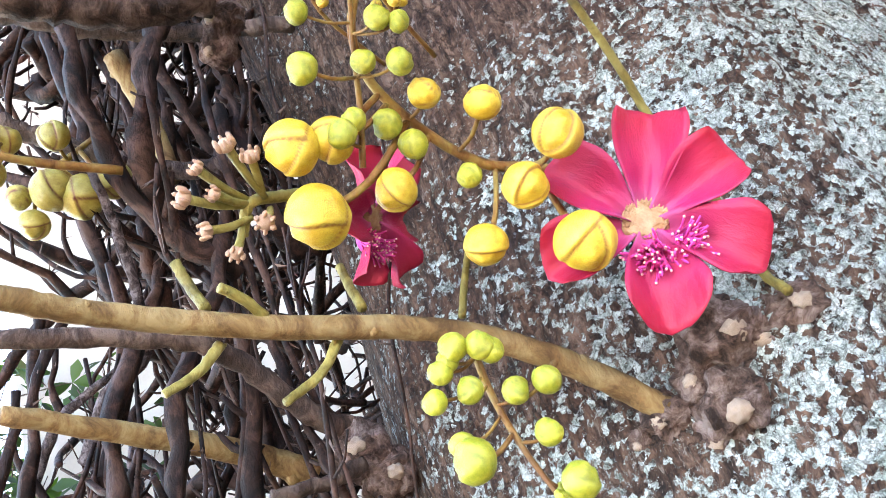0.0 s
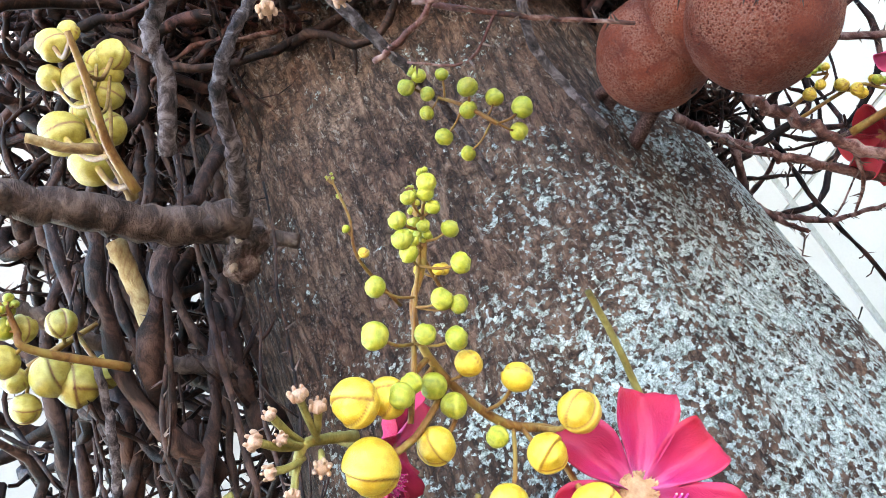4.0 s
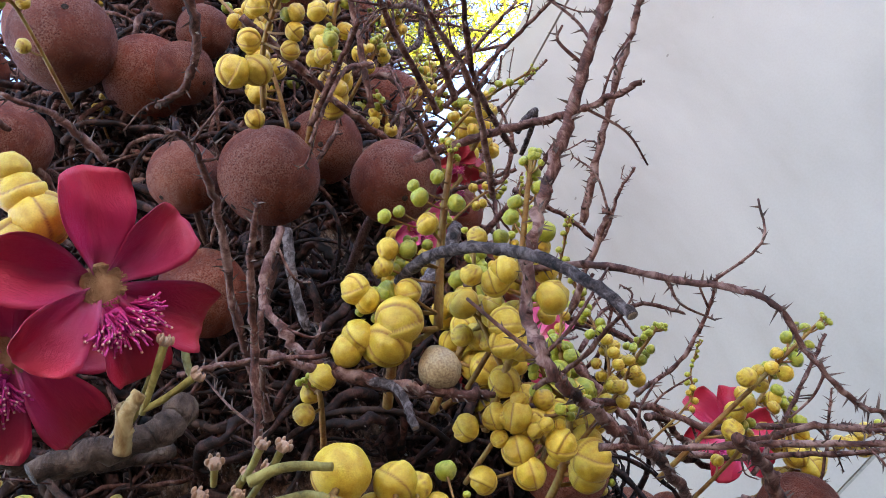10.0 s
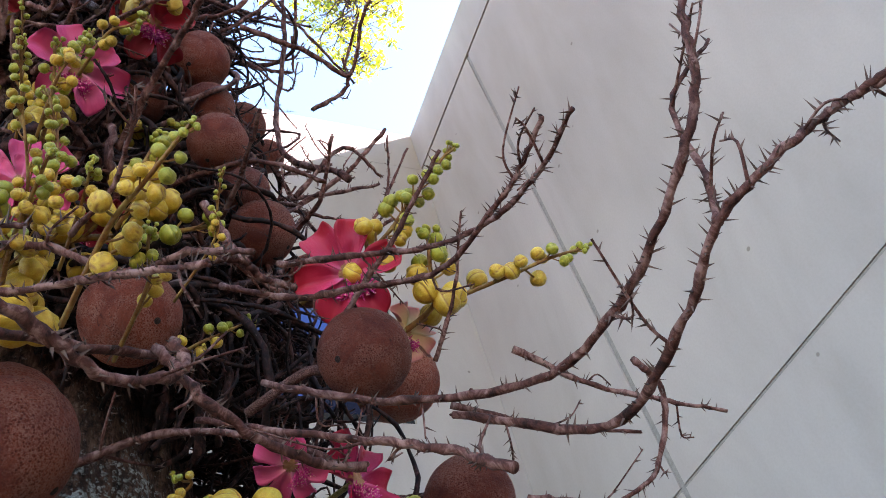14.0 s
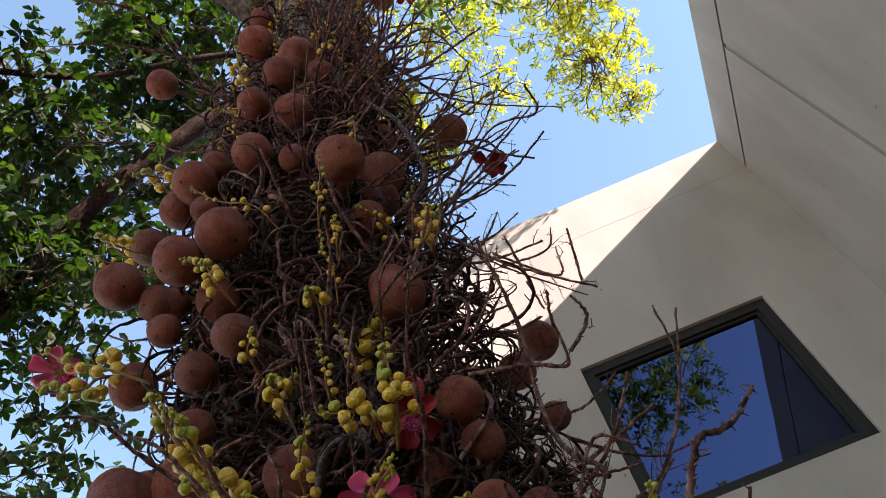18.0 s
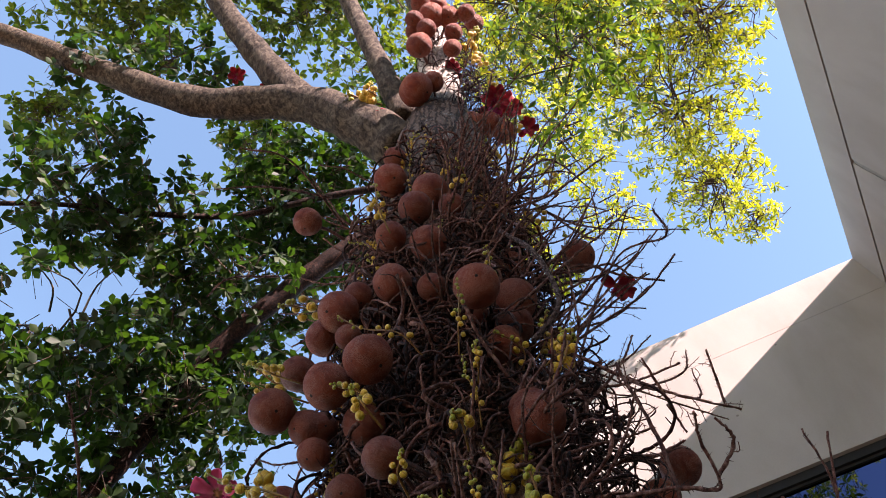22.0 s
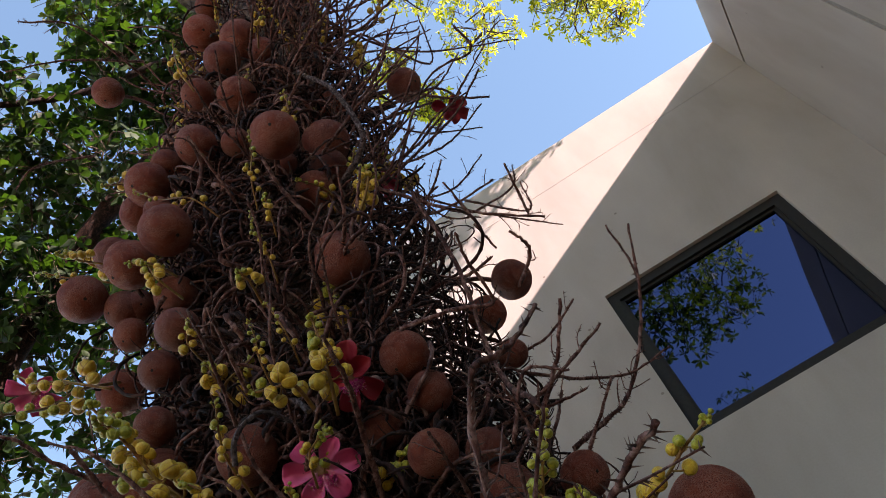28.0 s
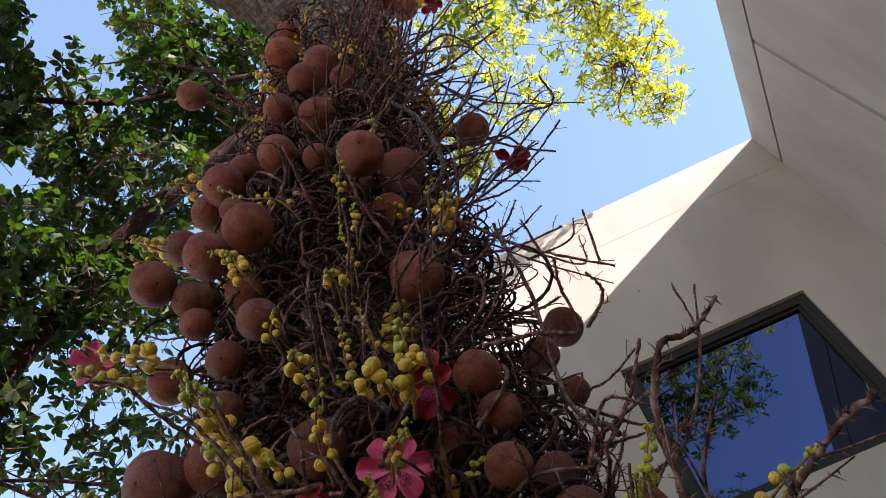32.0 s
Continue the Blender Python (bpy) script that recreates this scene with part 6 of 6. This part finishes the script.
spray((0.461, 0.216, 3.941), (0.501, 0.186, 4.174), 10, 0.0128, 'g', 0.15)
spray((0.286, 0.119, 3.957), (0.080, 0.036, 4.217), 9, 0.0111, 'y', 0.15)
spray((0.489, 0.253, 3.728), (0.511, 0.216, 3.760), 8, 0.0119, 'g', 0.15)
spray((0.667, 0.500, 3.921), (0.714, 0.515, 3.947), 8, 0.0149, 'y', 0.15)
spray((0.749, 0.688, 5.367), (0.776, 0.582, 5.278), 7, 0.0166, 'y', 0.15)
spray((0.235, 0.069, 5.114), (0.243, 0.015, 5.381), 9, 0.0153, 'y', 0.15)
spray((0.559, 0.234, 5.239), (0.611, 0.227, 5.269), 6, 0.0157, 'y', 0.15)
spray((0.832, 0.902, 6.212), (0.871, 0.914, 6.757), 9, 0.0201, 'y', 0.15)
spray((0.122, 0.104, 3.773), (0.067, 0.061, 3.802), 9, 0.0143, 'y', 0.15)
spray((-0.279, 0.063, 4.259), (-0.288, -0.025, 4.245), 9, 0.0152, 'y', 0.15)
spray((0.751, 0.937, 5.344), (0.767, 0.925, 5.617), 8, 0.0169, 'y', 0.15)
spray((0.575, 0.311, 4.362), (0.603, 0.276, 4.474), 7, 0.0125, 'y', 0.15)

spray((0.906, 0.466, 8.330), (0.936, 0.446, 8.470), 9, 0.0230, 'y', 0.15)
spray((0.865, 0.642, 8.084), (0.895, 0.622, 8.224), 9, 0.0230, 'y', 0.15)
spray((0.519, 0.722, 7.412), (0.549, 0.702, 7.552), 9, 0.0230, 'y', 0.15)
spray((0.583, 0.872, 7.269), (0.613, 0.852, 7.409), 9, 0.0230, 'y', 0.15)
spray((0.817, 0.862, 7.502), (0.847, 0.842, 7.642), 9, 0.0230, 'y', 0.15)
spray((0.959, 0.316, 8.564), (0.989, 0.296, 8.704), 9, 0.0230, 'y', 0.15)
spray((0.535, 0.778, 7.293), (0.565, 0.758, 7.433), 9, 0.0230, 'y', 0.15)
spray((0.253, 0.741, 7.159), (0.283, 0.721, 7.299), 9, 0.0230, 'y', 0.15)
spray((0.114, 0.016, 8.021), (0.144, -0.004, 8.161), 9, 0.0230, 'y', 0.15)
flower((0.682, 0.362, 8.440), (0.210, -0.200, -0.950), 0.090, 20, 3)
flower((0.848, 0.655, 7.873), (0.210, -0.200, -0.950), 0.100, 20, 3)
flower((0.887, 0.782, 7.738), (0.210, -0.200, -0.950), 0.090, 20, 3)
flower((0.089, 0.187, 7.783), (0.210, -0.200, -0.950), 0.070, 20, 3)
flower((-0.937, -0.398, 9.894), (0.210, -0.200, -0.950), 0.090, 20, 3)

# ---- the thicket of dry stalks round the trunk ----
def reach(z):
    return float(np.interp(z, [1.2, 2.0, 2.4, 3.0, 3.7, 5.0, 6.2, 7.4, 9.5], [0.9, 0.80, 0.66, 0.62, 0.62, 0.58, 0.49, 0.40, 0.28]))


def stalk_path(a, z, length, r_in, rise, curl, seed):
    r_ = np.random.RandomState(seed)
    out_ = np.array([math.cos(a), math.sin(a), 0])
    side = np.array([-math.sin(a), math.cos(a), 0])
    p = trunk_axis(z) + out_ * r_in
    d = out_ * r_.uniform(0.3, 1) + side * r_.uniform(-1.1, 1.1) + np.array([0, 0, r_.uniform(-0.7, 0.6)])
    pts = [p]
    n = 10
    for k in range(n):
        d = d / np.linalg.norm(d)
        s = k / n
        pull = np.array([0, 0, rise * (0.1 + s)]) + curl * r_.standard_normal(3) * (2.6 if r_.uniform() < 0.14 else 0.22)
        ax = trunk_axis(p[2])
        off = p - ax
        away = np.linalg.norm(off[:2])
        lim = reach(p[2]) * r_.uniform(0.75, 1.05) * (1 - 0.34 * max(0.0, -off[1] / (away + 1e-6)))
        if away > lim:
            pull = pull - 0.6 * off / away * np.array([1, 1, 0])
        elif away < trunk_radius(p[2]) + 0.02:
            pull = pull + 0.8 * off / away * np.array([1, 1, 0])
        # the bare front of the trunk stays clear
        if off[1] < -0.1 and p[2] < 2.35:
            pull = pull + np.array([0, 0, 0.9])
        d = d + pull
        p = p + d / np.linalg.norm(d) * length / n
        pts.append(p)
    return np.array(pts)


def smothers(c):
    """True where a stalk would lie in front of the fruits, flowers and buds, on their open side."""
    out_ = np.array(OUTER)
    open_ = np.where(out_[:, 2:3] < 2.3, np.array([[0.0, -0.35, 1.58]]), np.array([[1.12, -0.72, 1.55]])) - out_[:, :3]
    open_ /= np.linalg.norm(open_, axis=1)[:, None]
    rel = c[:, None, :] - out_[None, :, :3]
    s_ = (rel * open_[None]).sum(2)
    gap = np.linalg.norm(rel - s_[..., None] * open_[None], axis=2)
    return int(((s_ > 0) & (s_ < 0.6) & (gap < out_[None, :, 3])).any(1).sum()) > 2


def thicket(name, count, zs, angles, lengths, radii, seed, rise=0.22, curl=0.36, mat=TANGLE_SHADED, spread=0.22):
    r_ = np.random.RandomState(seed)
    b_, t_ = Bag(), Bag()
    for k in range(count):
        z = r_.uniform(*zs)
        a = r_.uniform(*angles)
        path = stalk_path(a, z, r_.uniform(*lengths), trunk_radius(z) - 0.01 + spread * r_.uniform() ** 1.6, rise, curl, seed * 1000 + k)
        if r_.uniform() < 0.9 and smothers(path):
            continue
        r0 = radii[0] + (radii[1] - radii[0]) * r_.uniform() ** 1.8
        rr = np.linspace(r0, r0 * 0.6, len(path))
        c = curve_points(path, 3)
        rr = np.interp(np.linspace(0, 1, len(c)), np.linspace(0, 1, len(path)), rr)
        c = c + r_.standard_normal(c.shape) * r0 * 0.22
        b_.tube(c, rr * (1 + 0.20 * r_.standard_normal(len(c)).clip(-1.2, 1.2)), 6)
        # pegs left by fallen flowers
        for _ in range(r_.randint(3, 8)):
            i = r_.randint(2, len(c) - 1)
            t = c[i] - c[i - 1]
            d = r_.standard_normal(3)
            d = d - (d @ t) * t / (t @ t + 1e-9)
            d = d / (np.linalg.norm(d) + 1e-9) + 0.5 * t / (np.linalg.norm(t) + 1e-9)
            ln = r_.uniform(0.012, 0.045)
            b_.tube(np.array([c[i], c[i] + d * ln * 0.6, c[i] + d * ln + np.array([0, 0, 0.25 * ln])]), [rr[i] * 0.55, rr[i] * 0.42, rr[i] * 0.36], 4)
        for _ in range(r_.randint(20, 40)):
            i = r_.randint(1, len(c) - 1)
            t_.thorn(c[i], r_.standard_normal(3), r_.uniform(0.006, 0.018), 0.0016)
    ob = thing(name, "dense tangle of dry brown thorny flower stalks", "stalk thicket", kind="stuff")
    tagged(part("stalk_mass", b_.mesh("stalk_mass", mat), ob), kind="stuff")
    tagged(part("thorn_coat", t_.mesh("thorn_coat", THORN, False), ob), kind="stuff")


ALL = (0, 2 * math.pi)
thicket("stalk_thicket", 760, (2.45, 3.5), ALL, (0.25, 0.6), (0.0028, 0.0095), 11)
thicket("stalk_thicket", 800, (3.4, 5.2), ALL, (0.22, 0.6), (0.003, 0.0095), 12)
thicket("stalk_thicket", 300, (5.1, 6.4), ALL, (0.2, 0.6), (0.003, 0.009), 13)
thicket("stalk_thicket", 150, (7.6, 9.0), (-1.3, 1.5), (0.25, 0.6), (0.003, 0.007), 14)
thicket("stalk_thicket", 400, (1.0, 2.6), (1.7, 3.75), (0.35, 0.9), (0.0022, 0.013), 15, 0.05, 0.55, BARK_SHADED)
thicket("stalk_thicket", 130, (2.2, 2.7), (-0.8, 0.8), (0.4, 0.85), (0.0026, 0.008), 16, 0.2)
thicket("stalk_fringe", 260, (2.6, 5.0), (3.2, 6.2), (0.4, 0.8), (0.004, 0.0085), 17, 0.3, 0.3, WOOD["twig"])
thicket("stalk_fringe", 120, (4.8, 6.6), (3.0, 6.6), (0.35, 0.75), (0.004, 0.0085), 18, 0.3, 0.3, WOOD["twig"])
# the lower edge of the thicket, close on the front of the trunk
thicket("stalk_thicket", 300, (2.38, 2.8), (3.4, 6.2), (0.15, 0.42), (0.003, 0.010), 19, 0.15, 0.4, TANGLE_SHADED, 0.10)
thicket("stalk_thicket", 110, (2.26, 2.6), (5.2, 6.7), (0.15, 0.45), (0.003, 0.009), 28, 0.1, 0.4, TANGLE_SHADED, 0.08)
thicket("stalk_thicket", 420, (2.9, 5.2), (3.5, 6.0), (0.2, 0.5), (0.0035, 0.0095), 20, 0.2, 0.4, TANGLE_SHADED, 0.14)
thicket("stalk_fringe", 300, (2.9, 5.4), (3.4, 6.0), (0.25, 0.6), (0.0045, 0.009), 29, 0.3, 0.3, WOOD["twig"], 0.2)

# ---- single thorny stalks that stand out of the thicket ----
rng = np.random.RandomState(41)
for k in range(160):
    z = 2.7 + 3.9 * rng.uniform() ** 1.3
    a = rng.uniform(-1.25, 0.55) if k % 2 else rng.uniform(2.6, 4.1)
    if k >= 110:
        z = rng.uniform(4.2, 6.2)
        a = rng.uniform(-1.0, 0.3) if k % 3 else rng.uniform(2.7, 3.7)
    out_ = np.array([math.cos(a), math.sin(a), 0])
    turn_ = np.array([-math.sin(a), math.cos(a), 0]) * rng.uniform(-0.5, 0.5)
    p = trunk_axis(z) + out_ * (reach(z) * rng.uniform(0.6, 0.85))
    d = out_ + turn_ + np.array([0, 0, rng.uniform(-0.5, 0.5)])
    pts = [p]
    ln = rng.uniform(0.08, 0.17) if k < 110 else rng.uniform(0.11, 0.2)
    for _ in range(3):
        d = d / np.linalg.norm(d)
        p = p + d * ln
        pts.append(p)
        d = d + rng.standard_normal(3) * 0.25 + np.array([0, 0, 0.3])
    r_ = rng.uniform(0.0045, 0.0075)
    branch(pts, r_, r_ * 0.55, 2, "twig")
for k in range(40):
    z = rng.uniform(4.9, 6.7)
    a = rng.uniform(-0.75, 0.6) if k % 4 else rng.uniform(2.8, 3.6)
    out_ = np.array([math.cos(a), math.sin(a), 0])
    p = trunk_axis(z) + out_ * reach(z) * 0.55
    d = out_ + np.array([-math.sin(a), math.cos(a), 0]) * rng.uniform(-0.5, 0.5) + np.array([0, 0, rng.uniform(-0.4, 0.3)])
    pts, ln = [p], rng.uniform(0.13, 0.22)
    for _ in range(4):
        d = d / np.linalg.norm(d)
        p = p + d * ln
        pts.append(p)
        d = d + rng.standard_normal(3) * 0.28 + np.array([0, 0, 0.28])
    r_ = rng.uniform(0.006, 0.010)
    branch(pts, r_, r_ * 0.5, 2, "twig")

# ---- bud sprays scattered over the upper thicket ----
for k in range(36):
    z = 3.0 + 4.0 * rng.uniform()
    a = rng.uniform(3.3, 6.5)
    out_ = np.array([math.cos(a), math.sin(a), 0])
    p = trunk_axis(z) + out_ * (reach(z) * rng.uniform(0.85, 1.0) * (1 - 0.2 * max(0.0, -math.sin(a))))
    d = out_ * rng.uniform(0.1, 0.7) + rng.standard_normal(3) * 0.45 + np.array([0, 0, 0.5])
    q = p + d / np.linalg.norm(d) * rng.uniform(0.10, 0.2)
    spray(p, q, rng.randint(7, 14), rng.uniform(0.009, 0.013), "y" if k % 4 else "g", 0.2)

# ---- leaves ----
LEAF_SHAPE = np.array([(0, 0, 0), (0.35, 0.13, 0.03), (0.35, -0.13, 0.03), (0.68, 0.19, 0.01), (0.68, -0.19, 0.01), (1.0, 0.02, -0.09), (1.0, -0.02, -0.09), (0.4, 0, -0.03), (0.75, 0, -0.05)])
LEAF_FACES = np.array([(0, 2, 7), (0, 7, 1), (2, 4, 8), (2, 8, 7), (7, 8, 3), (7, 3, 1), (4, 6, 8), (8, 6, 5), (8, 5, 3)])
# gaps in the crown through which the sun reaches the fork and the limbs
SUN_GAPS = [np.array(q) for q in ((0.50, 0.42, 8.3), (0.35, 0.50, 8.0), (0.65, 0.30, 8.9), (-0.30, 0.0, 8.6), (0.72, 0.20, 9.5), (-0.60, -0.30, 9.1))]


# open sky between the boughs of the shade tree: a place, a way and a width
OPENINGS = [((-1.708, -0.497, 6.233), (-0.5268, 0.0785, 0.8463), 0.20),
            ((-1.517, -0.320, 6.327), (-0.4921, 0.1107, 0.8635), 0.13),
            ((-1.855, -0.579, 6.145), (-0.5536, 0.0637, 0.8303), 0.20),
            ((-0.882, -0.721, 6.669), (-0.3766, 0.0377, 0.9256), 0.12),
            ((-0.720, -0.520, 6.720), (-0.3472, 0.0743, 0.9349), 0.10)]


def in_gap(c):
    for place, way, width in OPENINGS:
        s_ = (c - np.array(place)) @ np.array(way)
        if 0 < s_ < 7 and np.linalg.norm(c - np.array(place) - s_ * np.array(way)) < width * (1 + s_ / 5.5):
            return True
    for q in SUN_GAPS:
        s_ = (c - q) @ np.array(SUN)
        if s_ > 0 and np.linalg.norm(c - q - s_ * np.array(SUN)) < 0.42:
            return True
    return False


def foliage(name, label, blobs, mat, size, seed, owner=None, dense=1.0, wide=1.0):
    """Whorls of leaves scattered through the given rounded masses: centre, radius, number of whorls."""
    r_ = np.random.RandomState(seed)
    V, Fc, n = [], [], 0
    tw = Bag()
    for cx, cy, cz, rad, count in blobs:
        for _ in range(int(count * dense)):
            d = r_.standard_normal(3)
            d /= np.linalg.norm(d)
            c = np.array([cx, cy, cz]) + d * rad * r_.uniform(0.15, 1) ** 0.6 * np.array([1, 1, 0.7])
            if in_gap(c):
                continue
            up = r_.standard_normal(3) * 0.5 + np.array([0, 0, 0.8]) + d * 0.5
            up /= np.linalg.norm(up)
            k = r_.randint(5, 9)
            tw.tube(np.array([c - up * r_.uniform(0.15, 0.3) - d * 0.1 + r_.standard_normal(3) * 0.05, c - up * 0.06, c]), [0.0038, 0.0032, 0.0026], 4)
            if r_.uniform() < 0.10:
                o = np.array([cx, cy, cz])
                tw.tube(curve_points([o + (c - o) * 0.15 + r_.standard_normal(3) * rad * 0.12, o + (c - o) * 0.6 + r_.standard_normal(3) * rad * 0.1, c - up * 0.05], 3), [0.012, 0.011, 0.010, 0.009, 0.007, 0.006, 0.005], 5)
            u = np.cross(up, (0.2, 0.9, 0.1))
            u /= np.linalg.norm(u)
            w = np.cross(up, u)
            for j in range(k):
                a = 6.283 * j / k + r_.uniform(-0.4, 0.4)
                x = math.cos(a) * u + math.sin(a) * w
                x = x + up * r_.uniform(-0.3, 0.5) + np.array([0, 0, -0.25])
                x /= np.linalg.norm(x)
                z = up + 0.4 * r_.standard_normal(3)
                y = np.cross(z, x)
                y /= np.linalg.norm(y)
                z = np.cross(x, y)
                s = size * r_.uniform(0.6, 1.15)
                V.append(c + s * (LEAF_SHAPE @ np.array([x, y * wide, z])))
                Fc.append(LEAF_FACES + n)
                n += 9
    me = bpy.data.meshes.new("leaves")
    vs, fs = np.concatenate(V), np.concatenate(Fc)
    me.vertices.add(len(vs))
    me.vertices.foreach_set("co", vs.ravel())
    me.loops.add(len(fs) * 3)
    me.loops.foreach_set("vertex_index", fs.ravel())
    me.polygons.add(len(fs))
    me.polygons.foreach_set("loop_start", np.arange(len(fs)) * 3)
    me.materials.append(mat)
    me.update(calc_edges=True)
    me.validate()
    if owner is None:
        ob = thing(name, label, "tree", kind="stuff")
    else:
        ob = owner
    tagged(part("leaf_mass", me, ob), kind="stuff")
    tagged(part("branchlet_mass", tw.mesh("branchlet_mass", LIMB), ob), kind="stuff")
    return ob


CROWN_RIGHT = [
    (2.20, 4.41, 11.82, 0.78, 133), (2.42, 3.36, 12.29, 1.18, 285), (2.23, 2.00, 12.76, 1.18, 285), (3.30, 2.70, 12.39, 0.94, 209),
    (1.65, 1.14, 13.64, 1.16, 285), (1.02, 3.24, 13.78, 1.05, 171), (0.81, 4.48, 13.27, 0.70, 57), (1.06, 0.38, 15.05, 1.19, 247),
    (-0.20, 3.27, 11.60, 0.41, 57), (-0.10, 3.55, 10.77, 0.31, 38), (0.80, 2.01, 14.13, 1.05, 209), (2.29, 4.92, 11.53, 0.39, 34),
    (3.39, 0.95, 13.48, 1.82, 380), (4.38, 2.50, 12.89, 0.99, 114),
]
CROWN_LEFT = [
    (-2.31, -2.84, 13.17, 1.32, 231), (-1.51, -1.92, 14.15, 1.31, 210), (-0.76, -0.70, 14.33, 1.13, 189), (-3.66, -1.73, 12.10, 0.63, 73),
    (-2.39, 0.27, 13.23, 0.74, 105), (-2.47, -1.84, 13.24, 0.74, 84), (-0.82, -3.43, 14.08, 2.18, 420), (0.90, -1.49, 15.11, 2.29, 420),
    (-0.58, 0.99, 15.52, 1.15, 147),
]
NEIGHBOUR = [
    (-1.62, -1.22, 10.65, 0.55, 34), (-2.31, -0.97, 9.87, 0.45, 26), (-2.19, -1.64, 10.43, 0.50, 30), (-1.37, -0.75, 10.20, 0.40, 20),
    (-1.39, 0.80, 10.87, 0.66, 94), (-0.82, 0.77, 11.82, 0.64, 63), (-1.83, 1.40, 10.60, 0.60, 73), (-1.78, 0.37, 10.83, 0.60, 63),
    (-3.06, -0.98, 9.55, 0.91, 115), (-2.65, -0.20, 9.71, 0.79, 94), (-3.53, -0.12, 8.46, 0.96, 163), (-3.04, 0.57, 9.41, 0.91, 163),
    (-2.16, 0.59, 10.52, 0.72, 94), (-2.74, 1.33, 10.12, 0.85, 138), (-3.41, 0.88, 8.35, 0.85, 138), (-3.08, 1.62, 9.11, 0.67, 88),
    (-2.35, 1.50, 10.96, 0.42, 37), (-3.87, -0.44, 7.41, 0.94, 151), (-3.30, -0.20, 9.38, 0.73, 100), (-4.30, 1.13, 7.31, 0.82, 105),
    (-4.46, 1.38, 6.48, 0.78, 84), (-4.67, 0.06, 7.20, 1.10, 126), (-4.12, 2.25, 7.37, 0.68, 52), (-2.41, 4.00, 3.29, 0.88, 63),
    (-3.40, 0.39, 8.00, 0.75, 36), (-3.01, 0.99, 8.11, 0.70, 32), (-2.15, 0.71, 9.22, 0.60, 29), (-3.34, 0.06, 8.10, 0.50, 22), (-2.58, 1.69, 8.38, 0.60, 22), (-3.72, 1.00, 8.16, 0.70, 32),
    (-3.41, 1.76, 8.14, 0.60, 29), (-4.13, 1.09, 7.55, 0.60, 29), (-3.69, 1.83, 7.65, 0.50, 22), (-2.93, 1.55, 8.76, 0.50, 22), (-1.70, 0.49, 10.20, 0.50, 22), (-3.37, 2.21, 7.46, 0.40, 11),
]
CROWN_BACK = [(1.62, 1.50, 10.50, 1.00, 60), (2.66, 1.07, 11.00, 1.00, 50), (1.59, 1.51, 10.50, 1.10, 60), (2.81, 0.51, 11.00, 1.00, 50), (3.52, -3.20, 11.50, 1.20, 60)]
foliage("crown", "", CROWN_RIGHT, LEAF_LIT, 0.092, 21, tree, 1.5)
foliage("crown", "", CROWN_LEFT, LEAF_DIM, 0.12, 22, tree, 1.25, 1.5)
foliage("crown", "", CROWN_BACK, LEAF_DIM, 0.14, 24, tree)
shade_tree = foliage("shade_tree", "dense dark green leafy boughs in shade", NEIGHBOUR, LEAF_SHADED, 0.125, 23, None, 1.15, 1.5)
for pts, r0, r1 in BOUGHS:
    c = curve_points(pts, 10)
    v, f = tube(c, np.linspace(r0, r1, len(c)) * (1 + 0.06 * np.sin(np.arange(len(c)) * 1.7)), 16)
    part("bough", mesh_of("bough", v, f, BARK_SHADED), shade_tree, "brown bough toned dark as in shade")
